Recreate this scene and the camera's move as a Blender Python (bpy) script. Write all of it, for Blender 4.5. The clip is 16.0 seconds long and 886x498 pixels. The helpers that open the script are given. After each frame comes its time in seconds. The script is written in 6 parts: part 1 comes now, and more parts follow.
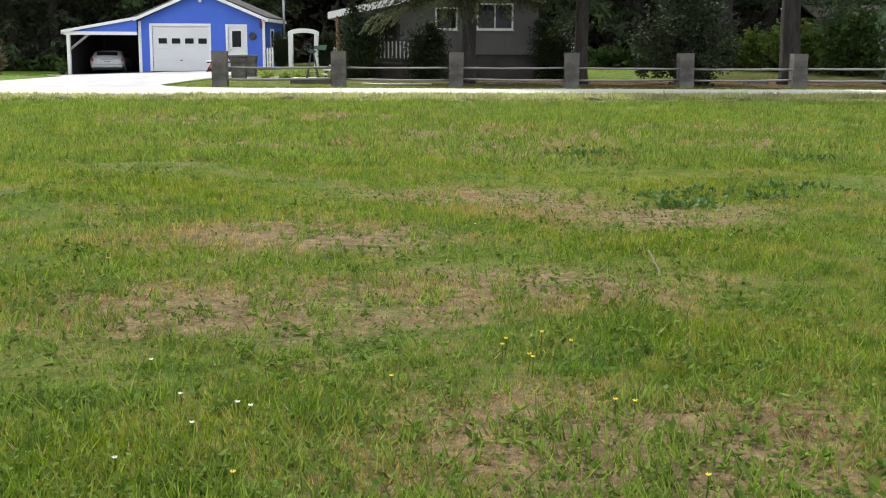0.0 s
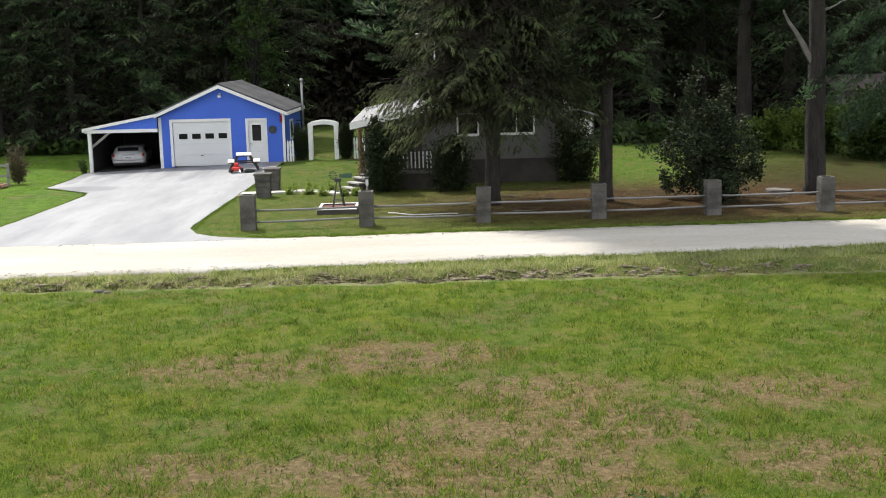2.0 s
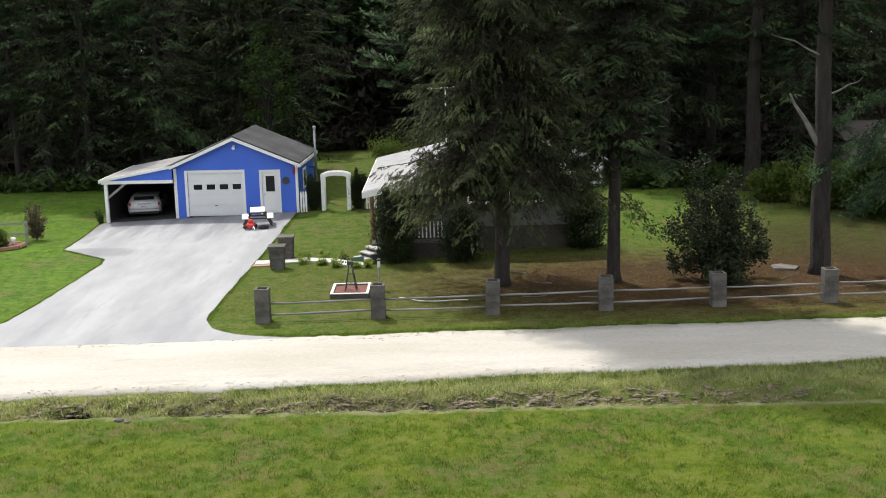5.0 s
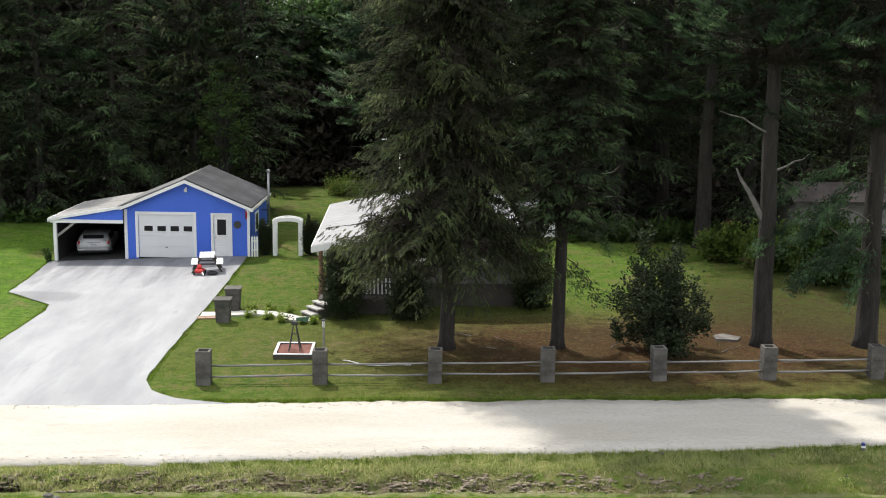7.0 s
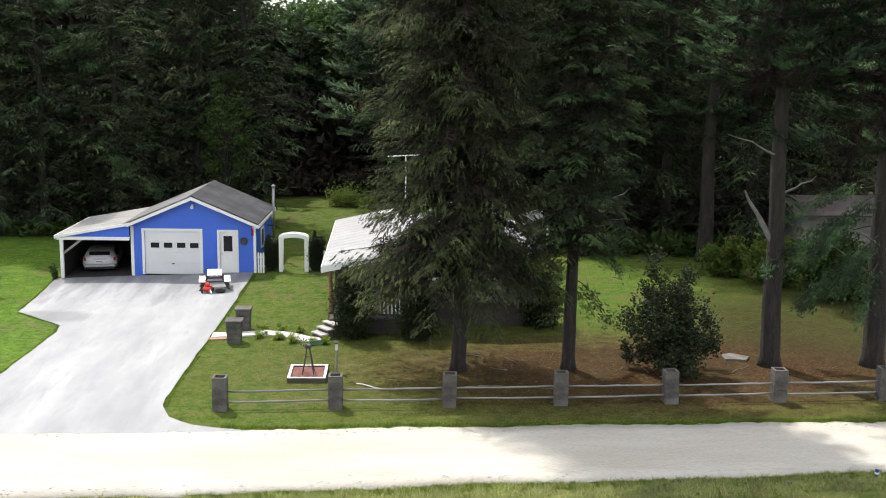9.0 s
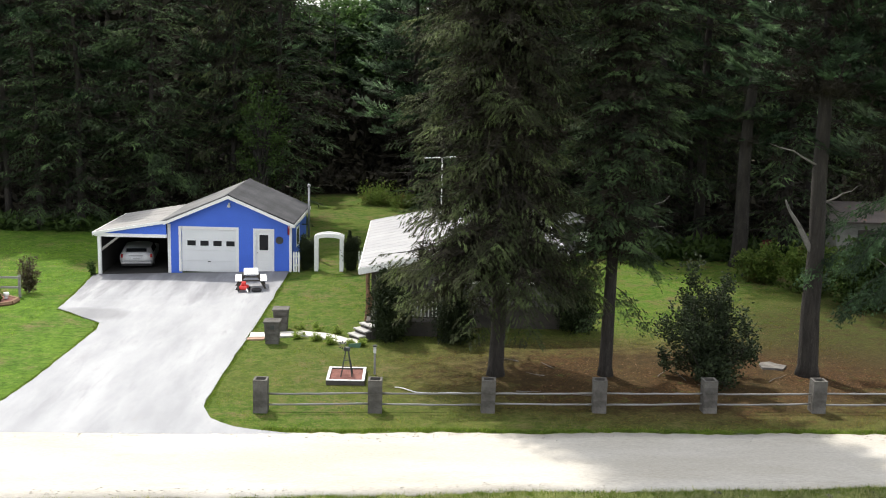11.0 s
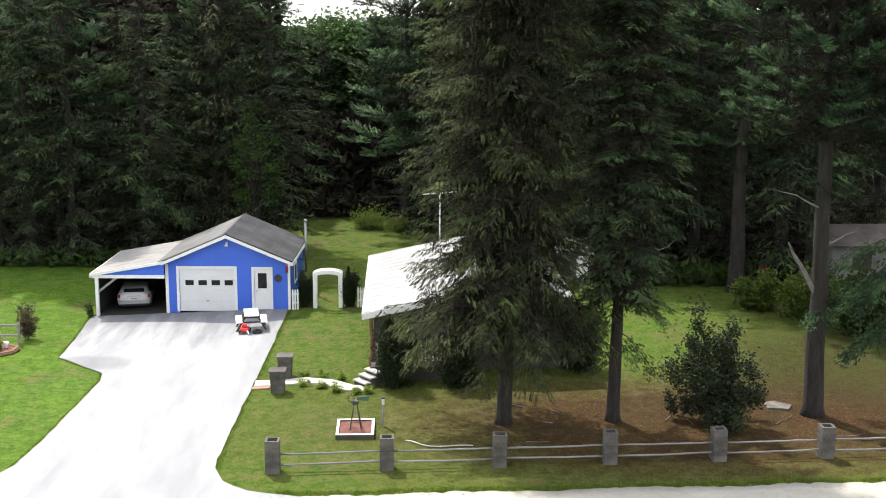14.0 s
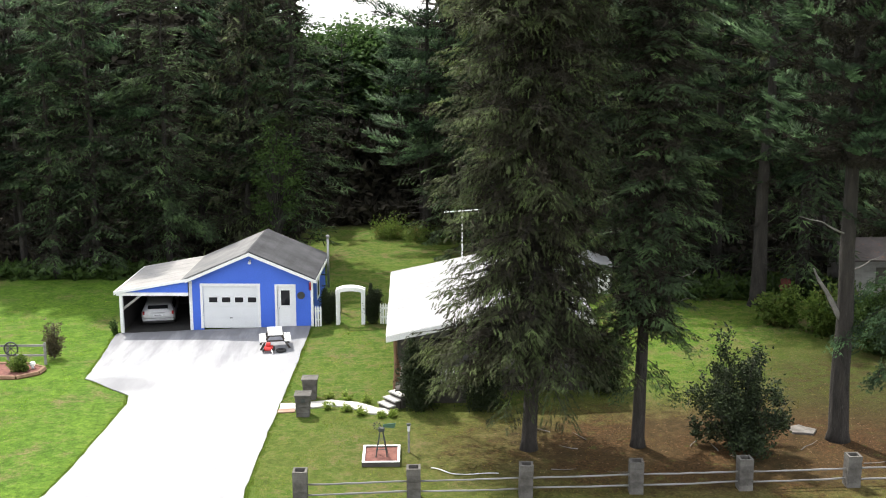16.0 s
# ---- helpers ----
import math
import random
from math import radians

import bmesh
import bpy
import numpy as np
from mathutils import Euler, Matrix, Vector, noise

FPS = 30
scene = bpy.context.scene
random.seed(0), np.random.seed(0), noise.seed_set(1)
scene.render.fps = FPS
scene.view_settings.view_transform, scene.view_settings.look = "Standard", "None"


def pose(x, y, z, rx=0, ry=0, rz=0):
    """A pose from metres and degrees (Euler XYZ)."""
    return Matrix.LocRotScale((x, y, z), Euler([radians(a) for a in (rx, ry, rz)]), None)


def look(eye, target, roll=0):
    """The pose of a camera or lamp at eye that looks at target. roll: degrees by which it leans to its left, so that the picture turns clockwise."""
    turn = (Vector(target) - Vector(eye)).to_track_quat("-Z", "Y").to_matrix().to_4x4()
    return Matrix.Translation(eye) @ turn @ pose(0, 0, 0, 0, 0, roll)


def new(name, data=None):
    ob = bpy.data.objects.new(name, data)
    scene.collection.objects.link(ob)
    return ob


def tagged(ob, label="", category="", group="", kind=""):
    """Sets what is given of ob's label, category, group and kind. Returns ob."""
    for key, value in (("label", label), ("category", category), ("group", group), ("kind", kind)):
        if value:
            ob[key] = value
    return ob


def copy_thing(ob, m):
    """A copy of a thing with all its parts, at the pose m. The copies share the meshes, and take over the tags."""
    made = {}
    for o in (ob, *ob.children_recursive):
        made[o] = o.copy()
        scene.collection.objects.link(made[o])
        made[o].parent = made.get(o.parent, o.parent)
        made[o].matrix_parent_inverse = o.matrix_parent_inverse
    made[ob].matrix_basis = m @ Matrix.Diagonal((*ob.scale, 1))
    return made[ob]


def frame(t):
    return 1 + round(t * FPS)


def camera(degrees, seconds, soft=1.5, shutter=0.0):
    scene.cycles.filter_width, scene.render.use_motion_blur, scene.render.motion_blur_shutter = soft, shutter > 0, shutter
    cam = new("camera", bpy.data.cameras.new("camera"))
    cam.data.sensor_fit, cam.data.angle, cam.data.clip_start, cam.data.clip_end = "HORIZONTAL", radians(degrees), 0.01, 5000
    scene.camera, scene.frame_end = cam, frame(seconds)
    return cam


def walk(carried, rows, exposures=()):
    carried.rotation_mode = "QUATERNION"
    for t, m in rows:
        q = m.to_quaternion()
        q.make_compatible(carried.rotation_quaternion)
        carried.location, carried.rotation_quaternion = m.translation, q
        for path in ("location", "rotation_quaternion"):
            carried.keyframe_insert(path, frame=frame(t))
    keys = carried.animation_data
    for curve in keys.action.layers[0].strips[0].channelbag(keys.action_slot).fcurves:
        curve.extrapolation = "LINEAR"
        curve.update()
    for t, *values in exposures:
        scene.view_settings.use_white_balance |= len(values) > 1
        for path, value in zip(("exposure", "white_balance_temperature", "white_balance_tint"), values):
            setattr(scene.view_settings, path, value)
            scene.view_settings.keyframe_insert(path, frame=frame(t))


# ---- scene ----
cam = camera(41.2, 16.0, soft=1.02)
PATH = [
    (0, (0.128, -0.309, 1.191), (0.17, 1.662, 0.854), 0.3),
    (0.5, (-0.012, -0.101, 2.028), (0.005, 1.871, 1.694), -0.5),
    (1, (-0.176, 0.053, 3.131), (-0.157, 2.022, 2.777), -1.0),
    (1.5, (-0.325, 0.225, 4.29), (-0.284, 2.196, 3.951), -1.4),
    (2, (-0.381, 0.355, 5.357), (-0.36, 2.326, 5.02), -1.4),
    (2.5, (-0.444, 0.353, 6.238), (-0.398, 2.324, 5.9), -0.4),
    (3, (-0.382, 0.489, 7.285), (-0.339, 2.458, 6.937), 0.1),
    (5.3, (-0.21, 0.268, 9.71), (-0.214, 2.227, 9.309), -1.5),
    (5.5, (-0.247, 0.29, 10.092), (-0.229, 2.246, 9.677), -0.7),
    (6, (-0.037, 0.345, 10.396), (-0.004, 2.311, 10.026), -0.3),
    (6.5, (0.189, 0.448, 10.589), (0.251, 2.413, 10.221), -0.2),
    (7, (0.323, 0.487, 10.815), (0.387, 2.454, 10.459), 0.8),
    (7.5, (0.349, 0.308, 11.288), (0.425, 2.272, 10.919), 5.7),
    (8, (0.251, 0.236, 11.555), (0.378, 2.198, 11.19), 9.3),
    (8.5, (-0.232, 0.374, 11.498), (-0.171, 2.339, 11.13), 0.5),
    (9, (-0.479, 0.382, 11.76), (-0.397, 2.347, 11.399), 0.7),
    (9.5, (-0.814, 0.315, 11.895), (-0.729, 2.281, 11.536), 0.7),
    (9.7, (-0.957, 0.338, 11.856), (-0.894, 2.305, 11.496), 1.1),
    (11.8, (-1.204, 0.281, 12.566), (-1.166, 2.239, 12.16), 1.2),
    (12, (-1.304, 0.249, 12.706), (-1.269, 2.203, 12.28), 0.9),
    (12.5, (-1.414, 0.449, 13.29), (-1.39, 2.404, 12.869), 0.6),
    (13, (-1.597, 0.487, 13.435), (-1.533, 2.448, 13.048), 0.6),
    (13.5, (-1.752, 0.644, 13.779), (-1.671, 2.605, 13.39), 0.7),
    (14, (-1.977, 0.729, 14.15), (-1.9, 2.69, 13.766), 0.3),
    (14.5, (-2.129, 0.831, 14.473), (-2.069, 2.792, 14.083), -0.1),
    (15, (-2.252, 0.847, 14.8), (-2.197, 2.808, 14.411), 0.1),
    (15.5, (-2.356, 0.863, 15.12), (-2.306, 2.821, 14.715), -0.3),
    (16, (-2.317, 0.891, 15.467), (-2.266, 2.849, 15.066), 0.0),
]
walk(cam, [(t, look(eye, target, roll)) for t, eye, target, roll in PATH],
     exposures=[(0.0, 0.58), (0.5, 0.53), (1.5, 0.40), (2.5, 0.24), (5.5, 0.20), (7.5, 0.33), (9.5, 0.45), (12.5, 0.44), (14.0, 0.68), (16.0, 0.84)])

# ---- light ----
SUN_WAY = Vector((-0.46, 0.81, 1.28)).normalized()
world = bpy.data.worlds.new("sky")
scene.world = world
world.use_nodes = True
wn = world.node_tree.nodes
sky = wn.new("ShaderNodeTexSky")
sky.sky_type = "NISHITA"
sky.sun_disc = False
sky.sun_elevation = math.asin(SUN_WAY.z)
sky.sun_rotation = math.atan2(SUN_WAY.x, SUN_WAY.y)
sky.air_density, sky.dust_density, sky.ozone_density = 1.0, 3.0, 1.0
# bright broken cloud over the whole sky
wl_ = world.node_tree.links
cloud = wn.new("ShaderNodeTexNoise")
cloud.inputs["Scale"].default_value, cloud.inputs["Detail"].default_value = 2.2, 6.0
wl_.new(wn.new("ShaderNodeTexCoord").outputs["Generated"], cloud.inputs["Vector"])
cover = wn.new("ShaderNodeMapRange")
cover.inputs["From Min"].default_value, cover.inputs["From Max"].default_value = 0.3, 0.6
cover.inputs["To Min"].default_value, cover.inputs["To Max"].default_value = 0.45, 0.95
wl_.new(cloud.outputs["Fac"], cover.inputs["Value"])
veil = wn.new("ShaderNodeMix")
veil.data_type = "RGBA"
veil.inputs[7].default_value = (6.2, 6.3, 6.5, 1.0)
wl_.new(cover.outputs[0], veil.inputs[0])
wl_.new(sky.outputs[0], veil.inputs[6])
wl_.new(veil.outputs[2], wn["Background"].inputs[0])
wn["Background"].inputs[1].default_value = 0.185
sun = new("sun", bpy.data.lights.new("sun", "SUN"))
sun.data.energy, sun.data.angle, sun.data.color = 3.9, radians(1.2), (1.0, 0.95, 0.86)
sun.matrix_world = look(SUN_WAY * 200, (0, 0, 0))


# ---- materials ----
def nodes_of(name):
    m = bpy.data.materials.new(name)
    m.use_nodes = True
    return m, m.node_tree.nodes, m.node_tree.links


def rgb(c):
    return (c[0], c[1], c[2], 1.0)


def noise_node(n, l, vec, scale, detail=4.0, rough=0.6):
    t = n.new("ShaderNodeTexNoise")
    t.inputs["Scale"].default_value, t.inputs["Detail"].default_value, t.inputs["Roughness"].default_value = scale, detail, rough
    l.new(vec, t.inputs["Vector"])
    return t.outputs["Fac"]


def ramp_node(n, l, fac, lo, hi):
    r = n.new("ShaderNodeMapRange")
    r.inputs["From Min"].default_value, r.inputs["From Max"].default_value = lo, hi
    l.new(fac, r.inputs["Value"])
    return r.outputs[0]


def mix_node(n, l, fac, a, b, mode="MIX"):
    m = n.new("ShaderNodeMix")
    m.data_type, m.blend_type = "RGBA", mode
    for key, v in ((0, fac), (6, a), (7, b)):
        if isinstance(v, (int, float)):
            m.inputs[key].default_value = v
        elif isinstance(v, tuple):
            m.inputs[key].default_value = rgb(v)
        else:
            l.new(v, m.inputs[key])
    return m.outputs[2]


def bump_node(n, l, height, strength, distance):
    b = n.new("ShaderNodeBump")
    b.inputs["Strength"].default_value, b.inputs["Distance"].default_value = strength, distance
    l.new(height, b.inputs["Height"])
    return b.outputs[0]


def surface(name, a, b, big=0.8, fine=30.0, rough=0.8, bump=0.3, depth=0.01, metal=0.0, stain=None, vary=0.0, stretch=None):
    """A worn surface: two colours at a large and a fine scale, stains, relief."""
    m, n, l = nodes_of(name)
    p = n["Principled BSDF"]
    tc = n.new("ShaderNodeTexCoord").outputs["Object"]
    if stretch:
        mp = n.new("ShaderNodeMapping")
        mp.inputs["Scale"].default_value = stretch
        l.new(tc, mp.inputs["Vector"])
        tc = mp.outputs[0]
    f1, f2 = noise_node(n, l, tc, big), noise_node(n, l, tc, fine, 6.0, 0.7)
    col = mix_node(n, l, ramp_node(n, l, f1, 0.35, 0.65), a, b)
    grain = mix_node(n, l, ramp_node(n, l, f2, 0.25, 0.75), (0.72, 0.72, 0.72), (1.25, 1.25, 1.25))
    col = mix_node(n, l, 0.8, col, grain, "MULTIPLY")
    if stain:
        f3 = noise_node(n, l, tc, big * 3.1, 8.0, 0.75)
        col = mix_node(n, l, ramp_node(n, l, f3, 0.56, 0.7), col, stain)
    if vary:
        oi = n.new("ShaderNodeObjectInfo")
        v = n.new("ShaderNodeMapRange")
        v.inputs["To Min"].default_value, v.inputs["To Max"].default_value = 1 - vary, 1 + vary
        l.new(oi.outputs["Random"], v.inputs["Value"])
        hv = n.new("ShaderNodeHueSaturation")
        l.new(v.outputs[0], hv.inputs["Value"])
        l.new(col, hv.inputs["Color"])
        col = hv.outputs[0]
    l.new(col, p.inputs["Base Color"])
    p.inputs["Roughness"].default_value, p.inputs["Metallic"].default_value = rough, metal
    if bump:
        l.new(bump_node(n, l, f2, bump, depth), p.inputs["Normal"])
    return m


def leafy(name, dark, light, straw=None, through_light=0.35, rough=0.6, scale=0.5, bias=1.0, soft=0.0):
    """Leaves and needles: each leaf its own tone, some light shining through."""
    m, n, l = nodes_of(name)
    p = n["Principled BSDF"]
    geo = n.new("ShaderNodeNewGeometry")
    f = noise_node(n, l, geo.outputs["Position"], scale, 5.0)
    own = math_node(n, l, "POWER", geo.outputs["Random Per Island"], bias)
    if soft:
        # fresh and old growth in drifts, each leaf only a little apart from its neighbours
        drift = ramp_node(n, l, noise_node(n, l, geo.outputs["Position"], soft, 3.0, 0.6), 0.47, 0.68)
        own = math_node(n, l, "MULTIPLY_ADD", own, 0.15, math_node(n, l, "MULTIPLY", drift, 0.8))
    col = mix_node(n, l, own, dark, light)
    tone = mix_node(n, l, ramp_node(n, l, f, 0.3, 0.7), (0.7, 0.7, 0.7), (1.25, 1.25, 1.1))
    col = mix_node(n, l, 1.0, col, tone, "MULTIPLY")
    if straw:
        f2 = noise_node(n, l, geo.outputs["Position"], scale * 2.3, 6.0)
        col = mix_node(n, l, ramp_node(n, l, f2, 0.55, 0.72), col, straw)
    l.new(col, p.inputs["Base Color"])
    p.inputs["Roughness"].default_value = rough
    p.inputs["Specular IOR Level"].default_value = 0.08 if soft else 0.25
    tr = n.new("ShaderNodeBsdfTranslucent")
    l.new(col, tr.inputs["Color"])
    mx = n.new("ShaderNodeMixShader")
    mx.inputs[0].default_value = through_light
    l.new(p.outputs[0], mx.inputs[1])
    l.new(tr.outputs[0], mx.inputs[2])
    l.new(mx.outputs[0], n["Material Output"].inputs[0])
    return m


DRY_SPOTS = ((-0.76, 20.65), (1.31, 18.2), (0.3, 16.7), (-1.4, 15.0), (1.35, 14.75), (4.75, 14.9), (4.9, 18.1), (-4.0, 15.0), (-0.2, 16.4),
             (0.9, 15.8), (1.6, 13.5), (0.3, 14.8), (2.0, 16.3), (0.98, 9.5), (1.8, 8.6), (0.7, 5.6), (-0.8, 7.3), (-1.0, 5.1), (0.7, 3.2), (-3.7, 20.1))


def math_node(n, l, op, a, b=0.0, c=0.0):
    m = n.new("ShaderNodeMath")
    m.operation = op
    for k, v in enumerate((a, b, c)):
        if isinstance(v, (int, float)):
            m.inputs[k].default_value = v
        else:
            l.new(v, m.inputs[k])
    return m.outputs[0]


def turf_colours(n, l, pos, blade):
    """Green turf with dry patches, a withered verge along the ditch, and needle litter under the pines."""
    f1 = noise_node(n, l, pos, 0.33, 5.0, 0.62)
    f2 = noise_node(n, l, pos, 1.6, 8.0, 0.74)
    f4 = noise_node(n, l, pos, 4.5, 8.0, 0.8)
    f3 = noise_node(n, l, pos, 11.0, 4.0, 0.6)
    green = mix_node(n, l, ramp_node(n, l, f2, 0.32, 0.68), (0.056, 0.094, 0.010), (0.165, 0.240, 0.022))
    sp = n.new("ShaderNodeSeparateXYZ")
    l.new(pos, sp.inputs[0])
    # field greens lifted with distance, making up brightness lost at grazing angles
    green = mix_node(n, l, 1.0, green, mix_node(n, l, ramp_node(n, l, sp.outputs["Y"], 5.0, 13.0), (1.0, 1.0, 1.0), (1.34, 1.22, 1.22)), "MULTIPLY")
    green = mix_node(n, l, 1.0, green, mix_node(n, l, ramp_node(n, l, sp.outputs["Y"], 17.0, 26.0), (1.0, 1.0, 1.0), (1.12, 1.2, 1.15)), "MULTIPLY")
    lawn = ramp_node(n, l, sp.outputs["Y"], 30.0, 36.0)
    fresh = mix_node(n, l, ramp_node(n, l, f2, 0.32, 0.68), (0.070, 0.138, 0.018), (0.175, 0.275, 0.042))
    green = mix_node(n, l, lawn, green, fresh)
    lush = mix_node(n, l, ramp_node(n, l, f2, 0.32, 0.68), (0.084, 0.178, 0.021), (0.198, 0.335, 0.047))
    # lush green also laid behind the hemlock, painting that patch sunlit
    sunlit_glade = math_node(n, l, "MULTIPLY", ramp_node(n, l, sp.outputs["Y"], 43.5, 47.0), math_node(n, l, "MULTIPLY", ramp_node(n, l, sp.outputs["X"], 4.5, 6.5), ramp_node(n, l, sp.outputs["X"], 13.0, 11.0)))
    green = mix_node(n, l, math_node(n, l, "MULTIPLY", lawn, math_node(n, l, "MAXIMUM", sunlit_glade, ramp_node(n, l, sp.outputs["X"], -12.0, -15.0))), green, lush)
    # cooler, lusher drifts of clover and broad grass, strongest on the field
    green = mix_node(n, l, math_node(n, l, "MULTIPLY", ramp_node(n, l, f1, 0.40, 0.60), math_node(n, l, "MULTIPLY_ADD", lawn, -0.32, 0.62)), green, (0.066, 0.158, 0.024))
    green = mix_node(n, l, 1.0, green, mix_node(n, l, ramp_node(n, l, f4, 0.3, 0.7), (0.42, 0.46, 0.4), (1.5, 1.42, 1.35)), "MULTIPLY")
    dryc = mix_node(n, l, ramp_node(n, l, f3, 0.35, 0.65), (0.150, 0.098, 0.058), (0.35, 0.255, 0.160))
    near = 3.0
    for cx, cy in DRY_SPOTS:
        away = n.new("ShaderNodeVectorMath")
        away.operation = "SUBTRACT"
        l.new(pos, away.inputs[0])
        away.inputs[1].default_value = (cx, cy, 0.0)
        k = 0.45 + 0.022 * cy
        sq = n.new("ShaderNodeVectorMath")
        sq.operation = "MULTIPLY"
        l.new(away.outputs[0], sq.inputs[0])
        sq.inputs[1].default_value = (0.55 / k, 0.85 / k, 0.0)
        ln = n.new("ShaderNodeVectorMath")
        ln.operation = "LENGTH"
        l.new(sq.outputs[0], ln.inputs[0])
        near = math_node(n, l, "MINIMUM", near, ln.outputs["Value"])
    spot = n.new("ShaderNodeMapRange")
    spot.inputs["From Min"].default_value, spot.inputs["From Max"].default_value = 0.0, 1.4
    spot.inputs["To Min"].default_value, spot.inputs["To Max"].default_value = 0.40, 0.0
    l.new(near, spot.inputs["Value"])
    total = math_node(n, l, "ADD", math_node(n, l, "MULTIPLY_ADD", f2, 0.62, math_node(n, l, "MULTIPLY", f1, 0.55)), spot.outputs[0])
    total = math_node(n, l, "MULTIPLY_ADD", f3, 0.25, total)
    dry = math_node(n, l, "MULTIPLY", ramp_node(n, l, total, 0.73, 0.92), 0.88)
    col = mix_node(n, l, dry, green, dryc)
    # thin worn turf everywhere on the field, and tan mottling on the house lawn
    worn = math_node(n, l, "MULTIPLY", ramp_node(n, l, math_node(n, l, "MULTIPLY_ADD", f4, 0.6, math_node(n, l, "MULTIPLY", f2, 0.5)), 0.52, 0.66), ramp_node(n, l, sp.outputs["X"], -12.5, -9.0))
    col = mix_node(n, l, math_node(n, l, "MULTIPLY", worn, 0.66), col, (0.188, 0.138, 0.072))
    # fresh long grass on the verge, bare crumbling earth along the cut of the ditch, a pale mown lip before it
    Y = sp.outputs["Y"]
    band = math_node(n, l, "MULTIPLY_ADD", sp.outputs["X"], -0.074, Y)
    long = math_node(n, l, "MULTIPLY", ramp_node(n, l, Y, 27.4, 27.8), math_node(n, l, "MULTIPLY", ramp_node(n, l, band, 30.4, 30.0), 0.55))
    col = mix_node(n, l, long, col, mix_node(n, l, ramp_node(n, l, f2, 0.4, 0.6), (0.17, 0.235, 0.060), (0.36, 0.34, 0.16)))
    bare = math_node(n, l, "MULTIPLY", ramp_node(n, l, Y, 27.33, 27.5), ramp_node(n, l, Y, 28.9, 28.2))
    bare = math_node(n, l, "MULTIPLY", bare, math_node(n, l, "MULTIPLY", ramp_node(n, l, f2, 0.36, 0.52), ramp_node(n, l, sp.outputs["X"], 10.0, 3.0)))
    soil = mix_node(n, l, ramp_node(n, l, f3, 0.38, 0.62), (0.085, 0.064, 0.045), (0.31, 0.262, 0.195))
    col = mix_node(n, l, math_node(n, l, "MULTIPLY", bare, 0.85), col, soil)
    # earth in the hole coloured near black, standing in for the shadow inside
    hole = n.new("ShaderNodeVectorMath")
    hole.operation = "DISTANCE"
    l.new(pos, hole.inputs[0])
    hole.inputs[1].default_value = (-9.4, 27.9, -0.35)
    col = mix_node(n, l, ramp_node(n, l, hole.outputs["Value"], 0.62, 0.45), col, (0.030, 0.021, 0.015))
    edge = math_node(n, l, "MULTIPLY", ramp_node(n, l, Y, 27.10, 27.22), ramp_node(n, l, Y, 27.48, 27.36))
    col = mix_node(n, l, math_node(n, l, "MULTIPLY", edge, math_node(n, l, "MULTIPLY", ramp_node(n, l, f2, 0.36, 0.56), 0.75)), col, (0.34, 0.35, 0.19))
    # needle litter round the pines
    sc = n.new("ShaderNodeVectorMath")
    sc.operation = "MULTIPLY"
    l.new(pos, sc.inputs[0])
    sc.inputs[1].default_value = (0.105, 0.22, 0.0)
    dist = n.new("ShaderNodeVectorMath")
    dist.operation = "DISTANCE"
    l.new(sc.outputs[0], dist.inputs[0])
    dist.inputs[1].default_value = (8.9 * 0.105, 40.6 * 0.22, 0.0)
    wob = math_node(n, l, "MULTIPLY_ADD", f2, 1.9, dist.outputs["Value"])
    litter = ramp_node(n, l, wob, 2.2, 1.6)
    litc = mix_node(n, l, ramp_node(n, l, f3, 0.35, 0.65), (0.042, 0.022, 0.013), (0.160, 0.082, 0.040))
    litc = mix_node(n, l, ramp_node(n, l, f1, 0.42, 0.62), litc, mix_node(n, l, ramp_node(n, l, f2, 0.35, 0.65), (0.034, 0.026, 0.014), (0.150, 0.088, 0.043)))
    litc = mix_node(n, l, math_node(n, l, "MULTIPLY", ramp_node(n, l, f2, 0.57, 0.66), 0.7), litc, (0.075, 0.105, 0.026))
    # sun-dried, thin turf in a wide ring round the litter
    tan = math_node(n, l, "MULTIPLY_ADD", f2, 1.7, math_node(n, l, "MULTIPLY_ADD", f1, 1.6, dist.outputs["Value"]))
    tanc = mix_node(n, l, ramp_node(n, l, f3, 0.35, 0.65), (0.085, 0.066, 0.027), (0.180, 0.138, 0.056))
    col = mix_node(n, l, math_node(n, l, "MULTIPLY", ramp_node(n, l, tan, 3.5, 2.6), 0.6), col, tanc)
    # worn brown turf towards the sheds, darkened further in place of tree shade
    sc2 = n.new("ShaderNodeVectorMath")
    sc2.operation = "MULTIPLY"
    l.new(pos, sc2.inputs[0])
    sc2.inputs[1].default_value = (0.125, 0.12, 0.0)
    d2 = n.new("ShaderNodeVectorMath")
    d2.operation = "DISTANCE"
    l.new(sc2.outputs[0], d2.inputs[0])
    d2.inputs[1].default_value = (17.3 * 0.125, 46.5 * 0.12, 0.0)
    worn = ramp_node(n, l, math_node(n, l, "MULTIPLY_ADD", f2, 1.0, math_node(n, l, "MULTIPLY_ADD", f1, 0.8, d2.outputs["Value"])), 2.0, 1.45)
    worn_shade = mix_node(n, l, ramp_node(n, l, f3, 0.35, 0.65), (0.030, 0.025, 0.012), (0.094, 0.066, 0.029))
    col = mix_node(n, l, math_node(n, l, "MULTIPLY", worn, math_node(n, l, "MULTIPLY_ADD", ramp_node(n, l, f2, 0.4, 0.6), 0.4, 0.5)), col, worn_shade)
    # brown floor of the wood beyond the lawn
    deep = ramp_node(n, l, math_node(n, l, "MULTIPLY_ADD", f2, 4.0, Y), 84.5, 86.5)
